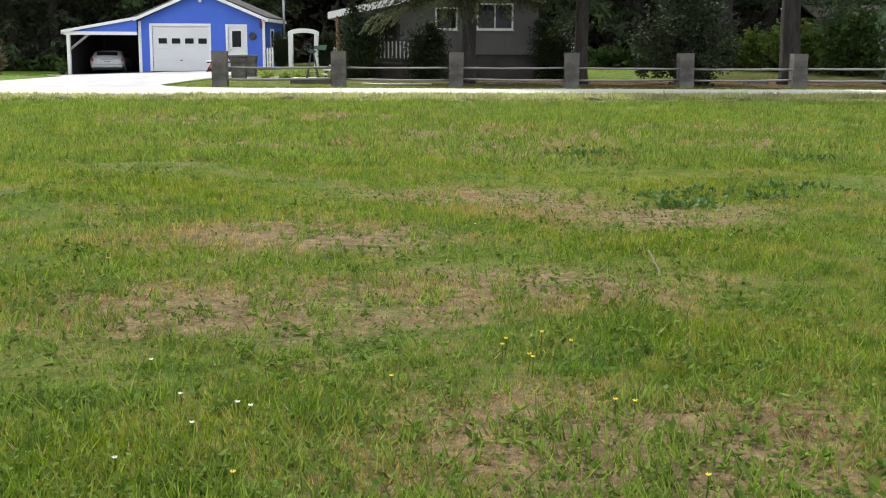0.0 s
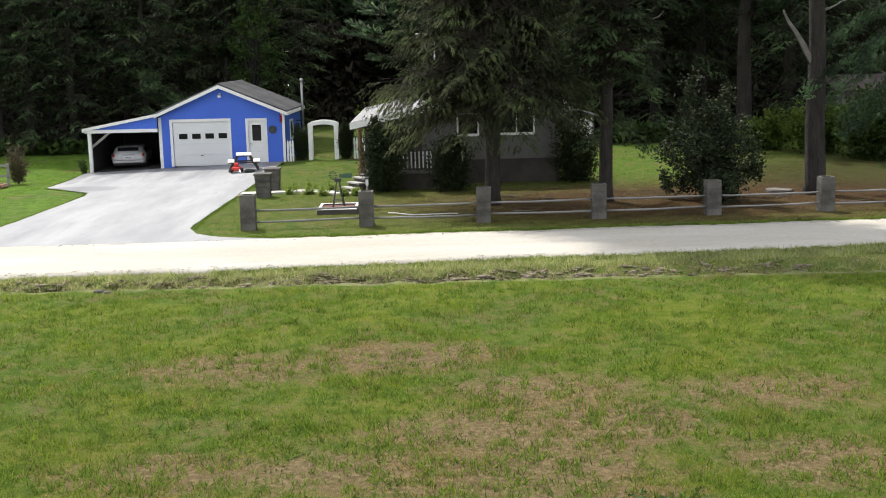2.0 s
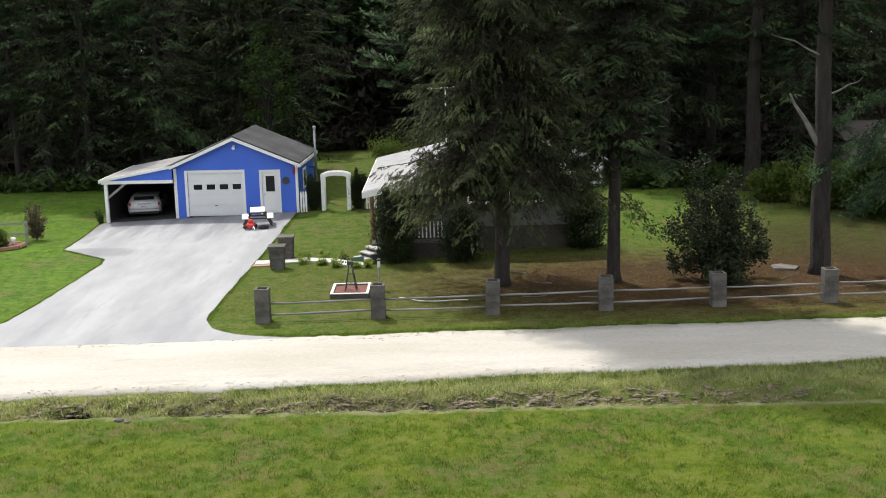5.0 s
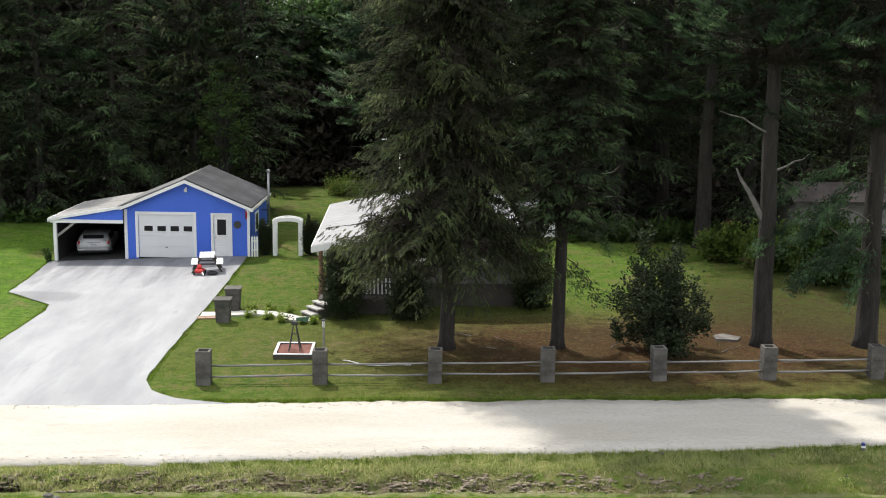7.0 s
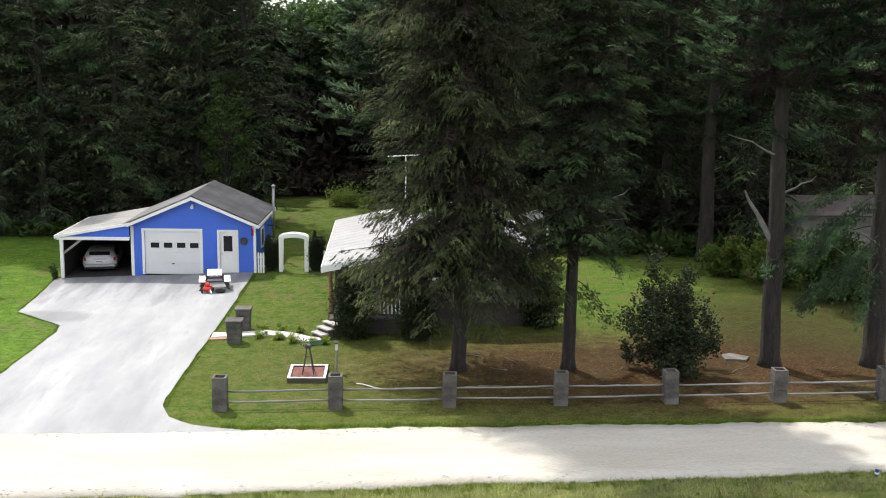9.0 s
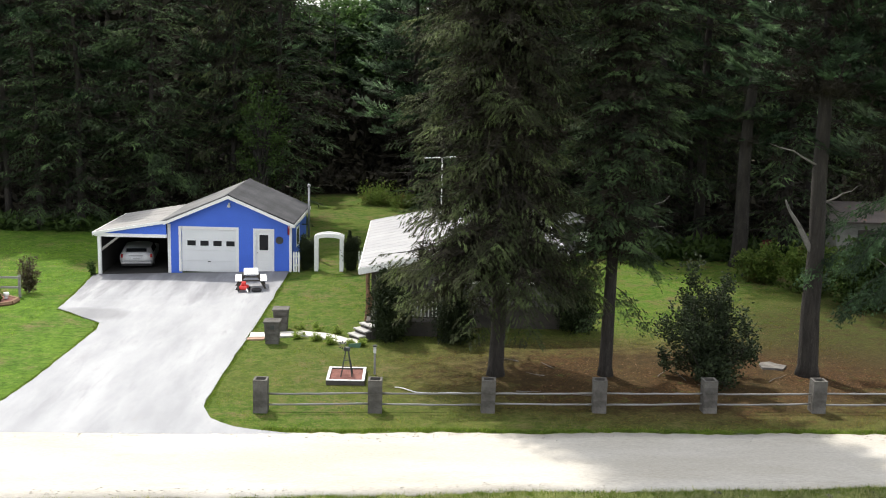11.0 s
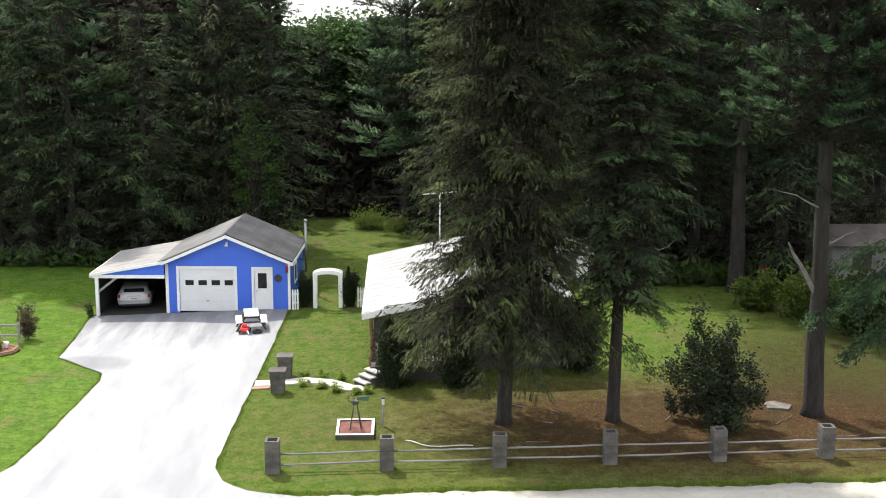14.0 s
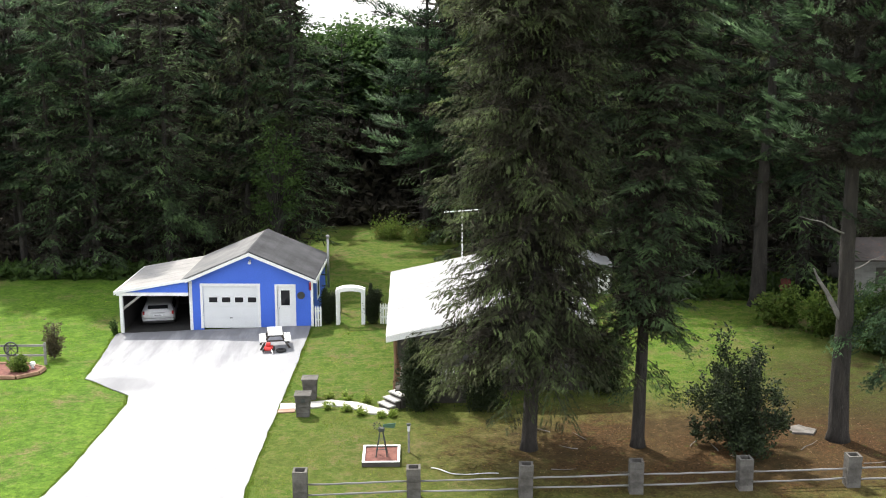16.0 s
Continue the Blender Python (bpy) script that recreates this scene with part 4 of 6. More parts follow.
for x, y, kind, scale in ((7.6, 74.0, 1, 1.25), (12.0, 64.4, 1, 1.3), (14.6, 65.0, 0, 1.4), (9.0, 69.0, 1, 1.3), (18.6, 62.2, 1, 1.5), (21.5, 68.0, 0, 1.05), (25.0, 65.5, 2, 1.05), (24.5, 53.5, 1, 1.0), 
                          (15.2, 70.5, 2, 1.0), (5.5, 71.0, 0, 1.0), (2.0, 72.5, 4, 1.0), (12.6, 73.0, 1, 1.1), (18.0, 74.0, 1, 1.1),
                          (-1.4, 79.0, 0, 1.12), (2.6, 77.6, 0, 1.05), (-1.6, 85.5, 0, 0.85), (-12.2, 74.6, 0, 1.04), (-5.6, 95.5, 0, 0.70), (-9.6, 93.0, 0, 0.72), (-7.6, 91.0, 3, 0.60), (-3.6, 89.5, 3, 0.62), (-9.6, 97.0, 5, 1.02), (-2.6, 96.5, 5, 1.05), (-8.6, 94.5, 4, 0.74), (-3.4, 94.0, 4, 0.76), (-6.0, 98.0, 5, 1.07), (-7.8, 96.0, 5, 0.99), (-4.4, 95.2, 5, 1.0), (-1.0, 93.0, 5, 1.0), (0.6, 102.0, 0, 0.8)):
    plant(x, y, kind, scale)


# long sunlit boughs that stand out from the face of the wood
green_boughs(kinds[0], ground_at(-22.5, 72.5), M["pine"], [(10.2, 205, 4.2, 10.7, 420), (10.0, 335, 5.4, 10.1, 560), (8.3, 300, 3.2, 8.1, 260), (12.4, 250, 3.6, 12.7, 300), (13.6, 320, 4.2, 13.8, 340)], 1.9)
green_boughs(kinds[1], ground_at(-17.0, 71.0), M["hemlock"], [(11.6, 220, 3.4, 11.0, 300), (5.0, 290, 3.2, 3.9, 280), (3.6, 330, 3.4, 2.6, 280)], 1.9)
green_boughs(kinds[2], ground_at(-12.4, 72.2), M["spruce"], [(11.0, 10, 2.8, 10.6, 260), (9.3, 350, 3.0, 8.9, 260), (7.6, 15, 3.2, 7.0, 300), (6.0, 355, 3.0, 5.2, 260), (4.4, 5, 2.8, 3.4, 240)], 1.9)
green_boughs(kinds[4], ground_at(0.4, 79.2), M["pine"], [(12.6, 190, 4.6, 12.7, 420), (11.2, 212, 4.8, 11.0, 460), (9.7, 182, 4.2, 9.4, 340), (13.9, 200, 4.0, 14.1, 340), (8.3, 220, 3.6, 7.7, 300), (6.8, 195, 3.4, 6.0, 260)], 1.9)


def thicket(name, rows, needles, label, seed, big=0.5):
    """Far undergrowth and tree walls that nobody could count, of leaves alone on the ground."""
    r = np.random.default_rng(seed)
    ps, ds = [], []
    for x0, x1, y0, y1, z1, n in rows:
        p = np.stack([r.uniform(x0, x1, n), r.uniform(y0, y1, n), r.uniform(0, 1, n) ** (1.3 if z1 < 12 else 1.0) * z1], 1)
        p[:, 2] += height(p[:, 0], p[:, 1])
        ps.append(p)
        ds.append(np.stack([r.normal(0, 0.6, n), r.normal(0, 0.6, n), np.full(n, 0.35)], 1))
    v, f = blades_at(r, np.concatenate(ps), np.concatenate(ds), 3, big, big * 0.27, 0.6)
    return tagged(arrays(name, v, f, needles, None, label), "", "undergrowth", "", "stuff")


# leaves coloured near black, putting in the shade deep in the wood
thicket("far_woods", [(-50, -11.5, 88, 100, 17, 9000), (-12, 0, 101, 112, 11.5, 3600), (0, 45, 86, 100, 24, 11000)], M["inner"], "wall of trees deep in the wood, coloured dark for shade", 91, 1.3)
thicket("wood_tangle", [(-50, -12, 80, 90, 7, 3500), (-10.5, -2, 86.5, 93, 7, 1500), (-10.5, -2.5, 84.3, 87, 1.3, 500), (3, 45, 82, 90, 7, 2500), (-45, -10, 73, 84, 2.0, 3500), (6, 34, 66, 84, 2.5, 3500)], M["inner"], "tangle of undergrowth deep in the wood, coloured dark for shade", 93, 0.75)
thicket("forest_undergrowth", [(-36, -9, 69.0, 71.5, 0.7, 1800), (9, 26, 61.5, 64, 0.9, 1200), (20, 30, 48, 60, 0.9, 900)], M["leaf"], "low leafy undergrowth along the edge of the wood", 92)


# ---- shrubs ----
def shrub(name, at, label, leaves, seed, tall, width, stems, count, leaf_len, leaf_w, shape="round", group="", stem_mat="bark"):
    r = np.random.default_rng(seed)
    root = thing(name, at, label, "shrub", group)
    bm = bmesh.new()
    ps, ds = [], []
    for k in range(stems):
        a, reach = 6.283 * k / stems + r.normal(0, 0.4), width * 0.5 * r.uniform(0.3, 1.0)
        far = reach / (width * 0.5)
        top = tall * r.uniform(0.65, 1.05) * {"round": 1 - 0.35 * far ** 2, "column": 1.0, "ragged": 0.6}[shape]
        s = np.linspace(0, 1, 6)
        line = np.stack([np.cos(a) * reach * s ** 0.8, np.sin(a) * reach * s ** 0.8, top * s], 1) + np.cumsum(r.normal(0, 0.025, (6, 3)), 0) * (s[:, None] > 0)
        tube(bm, (line + np.array(at)).tolist(), [0.006 + 0.006 * tall * (1 - t) for t in s], 5, False)
        n = count // stems
        t = r.uniform(0.12, 1.0, n)
        j = np.stack([np.interp(t, s, line[:, c]) for c in range(3)], 1)
        if shape == "column":
            off = r.normal(0, 1, (n, 3)) * width * 0.23
            off *= np.sqrt(np.clip(np.sin(np.clip(j[:, 2] / tall, 0, 1) ** 0.7 * math.pi), 0.05, 1))[:, None]
        else:
            off = r.normal(0, 1, (n, 3)) * width * (0.11 if shape == "round" else 0.045)
        j = j + off
        j[:, 2] = np.abs(j[:, 2])
        ps.append(j)
        ds.append(np.stack([np.cos(a) + r.normal(0, 0.5, n), np.sin(a) + r.normal(0, 0.5, n), r.uniform(0.1, 1.0, n)], 1))
    if shape == "ragged":
        # a dozen separate leaders of uneven height, each with clumps along it and loose shoots at its end
        ps, ds = [], []
        leaders, low = 15, 9
        for k in range(leaders + low):
            a = 6.283 * (k * 0.382) + r.normal(0, 0.25)
            q = math.sqrt((k + 0.5) / leaders) if k < leaders else r.uniform(0.8, 1.05)
            reach, top = width * 0.5 * q * r.uniform(0.75, 1.2), tall * (1.0 - 0.62 * q ** 1.6) * r.uniform(0.78, 1.08) * (1.0 if k < leaders else 0.5)
            s = np.linspace(0, 1, 7)
            line = np.stack([np.cos(a) * reach * s ** 1.25 - 0.05 * top * s, np.sin(a) * reach * s ** 1.25, top * s - 0.25 * reach * s ** 4], 1) + np.cumsum(r.normal(0, 0.05, (7, 3)), 0) * (s[:, None] > 0)
            tube(bm, (line + np.array(at)).tolist(), [0.006 + 0.024 * (1 - t) for t in s], 5, False)
            clumps = 4 + int(top * 1.7)
            for c in range(clumps):
                t = 0.16 + 0.84 * (c + r.uniform(0, 0.8)) / clumps
                j = np.array([np.interp(t, s, line[:, e]) for e in range(3)])
                b = r.uniform(0, 6.283)
                out = r.uniform(0.1, 0.42) * (1.15 - 0.7 * t)
                tip = j + np.array([math.cos(b) * out, math.sin(b) * out, r.uniform(0.0, 0.35)])
                tip[2] = max(tip[2], 0.12)
                tube(bm, [tuple(j + np.array(at)), tuple(tip + np.array(at))], [0.010, 0.004], 4, False)
                n = max(8, int(count / (leaders * 8.0) * r.uniform(0.6, 1.5)))
                p = tip + r.normal(0, 1, (n, 3)) * np.array([0.15, 0.15, 0.19]) * r.uniform(0.6, 1.4)
                p[:, 2] = np.abs(p[:, 2])
                ps.append(p)
                ds.append(np.stack([math.cos(b) + r.normal(0, 0.6, n), math.sin(b) + r.normal(0, 0.6, n), r.uniform(-0.3, 1.0, n)], 1))
    part("branchwork", bm, M[stem_mat], root)
    v, f = blades_at(r, np.concatenate(ps), np.concatenate(ds), 3, leaf_len, leaf_w, 0.6, 0.0, 0.0, True)
    arrays("foliage", v + np.array(at), f, leaves, root)
    return root


shrub("lilac_bush", ground_at(9.4, 40.5), "tall upright dark green leafy bush behind the fence", M["duskleaf"], 5, 4.3, 4.0, 8, 8200, 0.13, 0.030, "ragged")
shrub("cedar_shrub", ground_at(-6.50, 57.45), "dark clipped columnar cedar beside the white garden arch", M["cedar"], 6, 1.78, 0.62, 6, 7000, 0.062, 0.017, "column", "cedars at the arch")
shrub("cedar_shrub", ground_at(-4.32, 57.4), "dark clipped columnar cedar beside the white garden arch", M["cedar"], 7, 1.78, 0.66, 6, 7000, 0.062, 0.017, "column", "cedars at the arch")
shrub("yew_shrub", ground_at(-2.1, 45.15), "dark green upright yew beside the porch steps", M["cedar"], 8, 2.75, 1.2, 8, 9000, 0.085, 0.022, "column")
shrub("yew_shrub", ground_at(0.45, 45.2), "dark green yew before the porch rail", M["cedar"], 9, 2.0, 1.4, 8, 7000, 0.09, 0.022, "column")
shrub("yew_shrub", ground_at(5.5, 47.3), "dark green upright yew at the house corner", M["cedar"], 10, 2.2, 1.5, 8, 7000, 0.09, 0.022, "column")
shrub("bare_shrub", ground_at(-18.7, 53.0), "thin brownish upright shrub standing on the lawn", M["deadneedle"], 12, 1.9, 0.75, 14, 700, 0.17, 0.018, "round", "", "deadwood")
shrub("weed_clump", ground_at(-16.95, 57.15), "dark leafy weeds at the foot of the carport post", M["leaf"], 17, 0.7, 0.55, 7, 170, 0.14, 0.035)
shrub("leafy_shrub", ground_at(17.7, 54.6), "bright green leafy shrub at the edge of the wood", M["brightleaf"], 13, 2.4, 2.6, 12, 3200, 0.2, 0.06, "round", "shrubs at the edge of the wood")
shrub("leafy_shrub", ground_at(15.9, 56.6), "bright green leafy shrub at the edge of the wood", M["brightleaf"], 14, 1.8, 2.2, 12, 2600, 0.2, 0.06, "round", "shrubs at the edge of the wood")
shrub("leafy_shrub", ground_at(19.2, 52.0), "dark green leafy shrub at the edge of the wood", M["leaf"], 15, 2.8, 3.2, 12, 3800, 0.2, 0.06, "round", "shrubs at the edge of the wood")
shrub("tall_weeds", ground_at(-3.9, 79.5), "yellowing clump of tall weeds at the end of the lawn", M["brightleaf"], 16, 1.3, 2.6, 14, 1500, 0.16, 0.026)
shrub("tall_weeds", ground_at(-1.9, 78.4), "yellowing clump of tall weeds at the end of the lawn", M["brightleaf"], 17, 1.0, 2.2, 12, 1000, 0.16, 0.026)
broadleaf("young_maple", ground_at(-10.3, 69.6), "slender pale green young maple at the corner of the wood", M["leaf"], 18, 9.5, 1.5, 1.6, 60, 45, 0.18, 0.05)


# ---- garage with carport ----
def gable_wall(bm, x0, x1, y0, y1, z0, ze, zr, xr=None):
    """A gable wall from z0 up to the eaves ze and the ridge zr."""
    xr = (x0 + x1) / 2 if xr is None else xr
    return prism(bm, [(x0, z0), (x1, z0), (x1, ze), (xr, zr), (x0, ze)], "y", y0, y1)


def wall_with_holes(bm, x0, x1, y0, y1, z0, z1, holes):
    """A wall in x and z with rectangular openings that go through it."""
    xs = sorted({x0, x1, *[v for h in holes for v in h[:2]]})
    zs = sorted({z0, z1, *[v for h in holes for v in h[2:]]})
    for a, b in zip(xs, xs[1:]):
        for c, d in zip(zs, zs[1:]):
            if not any(h[0] <= a and b <= h[1] and h[2] <= c and d <= h[3] for h in holes):
                box(bm, a, b, y0, y1, c, d)
    bmesh.ops.remove_doubles(bm, verts=bm.verts[:], dist=0.0005)
    return bm


def slope_sheet(bm, x0, z0, x1, z1, y0, y1, thick):
    """A roof plane from (x0, z0) to (x1, z1), thick downwards."""
    return prism(bm, [(x0, z0), (x1, z1), (x1, z1 - thick), (x0, z0 - thick)], "y", y0, y1)


GX, GY = -10.25, 57.2
garage = thing("garage", (GX, GY, 0), "blue painted single garage with white trim and lean-to carport", "garage")
GL, GR, GB = -13.27, -7.22, 62.6
garage.rotation_euler = (0, 0, radians(-2.2))  # stands a little askew to the road
bm = bmesh.new()
wall_with_holes(bm, GL, GR, GY, GY + 0.14, -0.2, 2.38, [(-12.62, -9.93, -0.2, 2.13), (-8.97, -8.17, 0.06, 2.12)])
prism(bm, [(GL, 2.38), (GR, 2.38), (GX, 3.76)], "y", GY, GY + 0.14)
part("front_wall", bm, M["blue"], garage)
part("side_wall", boxes((GR - 0.14, GR, GY + 0.14, GB - 0.14, -0.2, 2.38)), M["blue"], garage)
part("side_wall", boxes((GL, GL + 0.14, GY + 0.14, GB - 0.14, -0.2, 2.38)), M["blue"], garage)
part("back_wall", gable_wall(bmesh.new(), GL, GR, GB - 0.14, GB, -0.2, 2.38, 3.76), M["blue"], garage)
roof_r = part("roof", slope_sheet(bmesh.new(), GX, 3.92, -7.05, 2.567, GY - 0.32, GB + 0.25, 0.09), M["shingle"], garage, "grey asphalt shingle roof slope")
# left slope in a paler shingle than the right
roof_l = part("roof", slope_sheet(bmesh.new(), GX, 3.92, -13.62, 2.50, GY - 0.32, GB + 0.25, 0.09), M["paleshingle"], garage, "pale grey shingle roof slope")
# courses of shingles, each a thin lapped strip
for ze, xe, owner, skin in ((2.582, -7.05, roof_r, "shingle"), (2.485, -13.62, roof_l, "paleshingle")):
    n = 22
    for k in range(n):
        t0, t1 = k / n, (k + 1) / n
        xa, xb = GX + (xe - GX) * t0, GX + (xe - GX) * t1
        za, zb = 3.92 + (ze - 3.92) * t0, 3.92 + (ze - 3.92) * t1
        part("shingle_course", prism(bmesh.new(), [(xa, za + 0.004), (xb, zb + 0.007), (xb, zb + 0.002), (xa, za + 0.001)], "y", GY - 0.33, GB + 0.26), M[skin], owner)
part("ridge_cap", prism(bmesh.new(), [(GX - 0.16, 3.865), (GX, 3.95), (GX + 0.16, 3.865), (GX, 3.92)], "y", GY - 0.33, GB + 0.26), M["shingle"], garage)
# white rakes, eaves and corner boards
part("rake_board", prism(bmesh.new(), [(GX, 3.86), (-7.05, 2.515), (-7.05, 2.365), (GX, 3.70)], "y", GY - 0.35, GY - 0.31), M["white"], garage, "white painted rake board")
part("rake_board", prism(bmesh.new(), [(GX, 3.86), (-13.4, 2.50), (-13.4, 2.35), (GX, 3.70)], "y", GY - 0.35, GY - 0.31), M["white"], garage, "white painted rake board")
part("eave_board", boxes((-7.05, -7.01, GY - 0.35, GB + 0.25, 2.36, 2.515)), M["white"], garage)
part("corner_board", boxes((GL - 0.02, GL + 0.13, GY - 0.022, GY, -0.1, 2.36)), M["white"], garage)
part("corner_board", boxes((GR - 0.11, GR + 0.02, GY - 0.022, GY, 0.1, 2.36)), M["white"], garage)
part("soffit", boxes((GR + 0.0, -7.06, GY - 0.3, GB, 2.36, 2.38)), M["white"], garage)
# the sectional door
gdoor = part("garage_door", boxes((-12.62, -9.93, GY + 0.06, GY + 0.10, 0.0, 2.13)), M["doorwhite"], garage, "white sectional garage door, closed")
for k in range(4):
    z = 0.02 + k * 0.528
    part("door_panel", boxes((-12.61, -9.94, GY + 0.035, GY + 0.06, z, z + 0.524), bevel=0.003), M["doorwhite"], gdoor)
for k in range(4):
    x = -12.33 + k * 0.637
    part("window_frame", boxes((x - 0.045, x + 0.455, GY + 0.02, GY + 0.034, 1.27, 1.60)), M["doorwhite"], gdoor)
    part("window_pane", boxes((x, x + 0.41, GY + 0.012, GY + 0.02, 1.31, 1.56)), M["glass"], gdoor, "dark glass pane")
part("door_handle", boxes((-11.33, -11.2, GY + 0.01, GY + 0.035, 0.5, 0.54), bevel=0.004), M["iron"], gdoor)
for row in ((-12.75, -12.62, 0.0, 2.26), (-9.93, -9.80, 0.0, 2.26), (-12.62, -9.93, 2.13, 2.26)):
    part("door_trim", boxes((row[0], row[1], GY - 0.024, GY + 0.05, row[2], row[3])), M["white"], garage)
# the side door
pdoor = part("entry_door", boxes((-8.97, -8.17, GY + 0.04, GY + 0.085, 0.06, 2.12)), M["white"], garage, "white entry door with a tall dark pane")
part("door_pane", boxes((-8.79, -8.36, GY + 0.028, GY + 0.04, 1.16, 1.92)), M["glass"], pdoor)
for row in ((-8.84, -8.79, 1.11, 1.97), (-8.36, -8.31, 1.11, 1.97), (-8.79, -8.36, 1.92, 1.97), (-8.79, -8.36, 1.11, 1.16)):
    part("pane_frame", boxes((row[0], row[1], GY + 0.02, GY + 0.04, row[2], row[3])), M["white"], pdoor)
for za, zb in ((0.22, 0.58), (0.64, 1.0)):
    part("door_panel", boxes((-8.83, -8.32, GY + 0.028, GY + 0.04, za, zb), bevel=0.006), M["white"], pdoor)
part("door_knob", boxes((-8.90, -8.85, GY - 0.01, GY + 0.04, 1.0, 1.05), bevel=0.012), M["galv"], pdoor)
for row in ((-9.09, -8.97, 0.05, 2.23), (-8.17, -8.06, 0.05, 2.23), (-8.97, -8.17, 2.12, 2.23)):
    part("door_trim", boxes((row[0], row[1], GY - 0.024, GY + 0.05, row[2], row[3])), M["white"], garage)
part("door_step", boxes((-9.05, -8.1, GY - 0.3, GY - 0.03, -0.1, 0.1), bevel=0.01), M["concrete"], garage)
# side window
for y in (58.9,):
    win = part("side_window", boxes((GR, GR + 0.02, y, y + 0.8, 1.15, 1.95)), M["glass"], garage)
    for r in ((y - 0.1, y, 1.05, 2.05), (y + 0.8, y + 0.9, 1.05, 2.05), (y, y + 0.8, 1.95, 2.05), (y, y + 0.8, 1.05, 1.15)):
        part("window_trim", boxes((GR, GR + 0.035, r[0], r[1], r[2], r[3])), M["white"], win)
# floodlight under the gable
lampb = part("floodlight", boxes((GX - 0.05, GX + 0.05, GY - 0.05, GY, 3.38, 3.46), bevel=0.015), M["white"], garage, "white floodlight")
part("lamp_head", tube(bmesh.new(), [(GX, GY - 0.04, 3.40), (GX, GY - 0.10, 3.36), (GX, GY - 0.17, 3.31)], [0.04, 0.07, 0.085], 12), M["white"], lampb)
# stove pipe at the back
pipe = part("stove_pipe", tube(bmesh.new(), [(-6.85, 60.9, 1.2), (-6.85, 60.9, 3.85)], [0.062, 0.062], 12), M["galv"], garage, "galvanised stove pipe with cap", True)
part("pipe_cap", tube(bmesh.new(), [(-6.85, 60.9, 3.85), (-6.85, 60.9, 3.93), (-6.85, 60.9, 3.99)], [0.095, 0.10, 0.04], 12), M["galv"], pipe)
part("pipe_bracket", boxes((-7.22, -6.9, 60.86, 60.94, 1.85, 1.9)), M["iron"], pipe)
part("pipe_bracket", boxes((-7.22, -6.9, 60.86, 60.94, 1.25, 1.3)), M["iron"], pipe)
# carport: roof, beam, posts, brace, back and side boards
cp = part("carport_roof", slope_sheet(bmesh.new(), -13.30, 2.56, -16.86, 1.92, GY - 0.33, GB + 0.1, 0.07), M["roofing"], garage, "pale lean-to carport roof of rolled roofing")
for k in range(1, 6):
    y = GY - 0.3 + k * 1.05
    part("roof_seam", prism(bmesh.new(), [(-13.30, 2.566), (-16.86, 1.926), (-16.86, 1.921), (-13.30, 2.561)], "y", y, y + 0.03), M["roofing"], cp)
part("fascia", prism(bmesh.new(), [(-13.28, 2.565), (-16.88, 1.925), (-16.88, 1.79), (-13.28, 2.43)], "y", GY - 0.37, GY - 0.33), M["white"], garage)
part("fascia", boxes((-16.90, -16.86, GY - 0.36, GB + 0.1, 1.74, 1.92)), M["white"], garage)
part("beam", boxes((-16.8, -13.29, GY - 0.30, GY - 0.16, 1.70, 1.86)), M["white"], garage)
part("gable_infill", prism(bmesh.new(), [(-13.29, 1.86), (-13.29, 2.42), (-16.4, 1.865)], "y", GY - 0.26, GY - 0.22), M["blue"], garage, "blue boarded infill over the carport beam")
part("carport_post", boxes((-16.66, -16.50, GY - 0.31, GY - 0.15, -0.25, 1.70), bevel=0.01), M["white"], garage)
part("carport_post", boxes((-16.66, -16.50, GB - 0.2, GB - 0.04, -0.25, 1.75), bevel=0.01), M["dark"], garage)
part("knee_brace", prism(bmesh.new(), [(-16.5, 0.95), (-16.5, 1.1), (-15.72, 1.70), (-15.55, 1.70)], "y", GY - 0.28, GY - 0.2), M["greywood"], garage)
# inside of the carport coloured near black, standing in for its shade
part("carport_back", boxes((-16.5, -13.28, GB - 0.1, GB - 0.02, -0.2, 1.86)), M["carportshade"], garage)
part("carport_side", boxes((-16.64, -16.58, GY + 0.05, GB - 0.2, -0.2, 1.72)), M["carportshade"], garage)
part("carport_shade_sheet", boxes((GL - 0.03, GL - 0.003, GY + 0.02, GB - 0.1, -0.2, 2.3)), M["carportshade"], garage)
part("carport_ceiling", prism(bmesh.new(), [(-13.32, 2.45), (-16.5, 1.88), (-16.5, 1.85), (-13.32, 2.42)], "y", GY - 0.15, GB - 0.1), M["carportshade"], garage)
slab("carport_floor", [(-16.5, 57.2), (-13.3, 57.2), (-13.3, 63.1), (-16.5, 63.1)], 0.02, M["carportshade"], "floor under the carport, coloured near black for its shade", "floor")

# porthole-like dark wreath
wr = bmesh.new()
bmesh.ops.create_cone(wr, cap_ends=True, segments=20, radius1=0.17, radius2=0.14, depth=0.05, matrix=Matrix.Translation((-7.80, GY - 0.12, 1.68)) @ Matrix.Rotation(radians(90), 4, "X"))
PY = GY - 0.094
wreath = thing("wall_plaque", (-7.80, PY, 1.68), "round dark plaque hung on the blue wall", "plaque")
part("disc", wr, M["iron"], wreath)
part("rim", tube(bmesh.new(), [(-7.80 + 0.165 * math.cos(a), PY - 0.04, 1.68 + 0.165 * math.sin(a)) for a in np.linspace(0, 6.283, 21)], [0.022] * 21, 6), M["dark"], wreath)

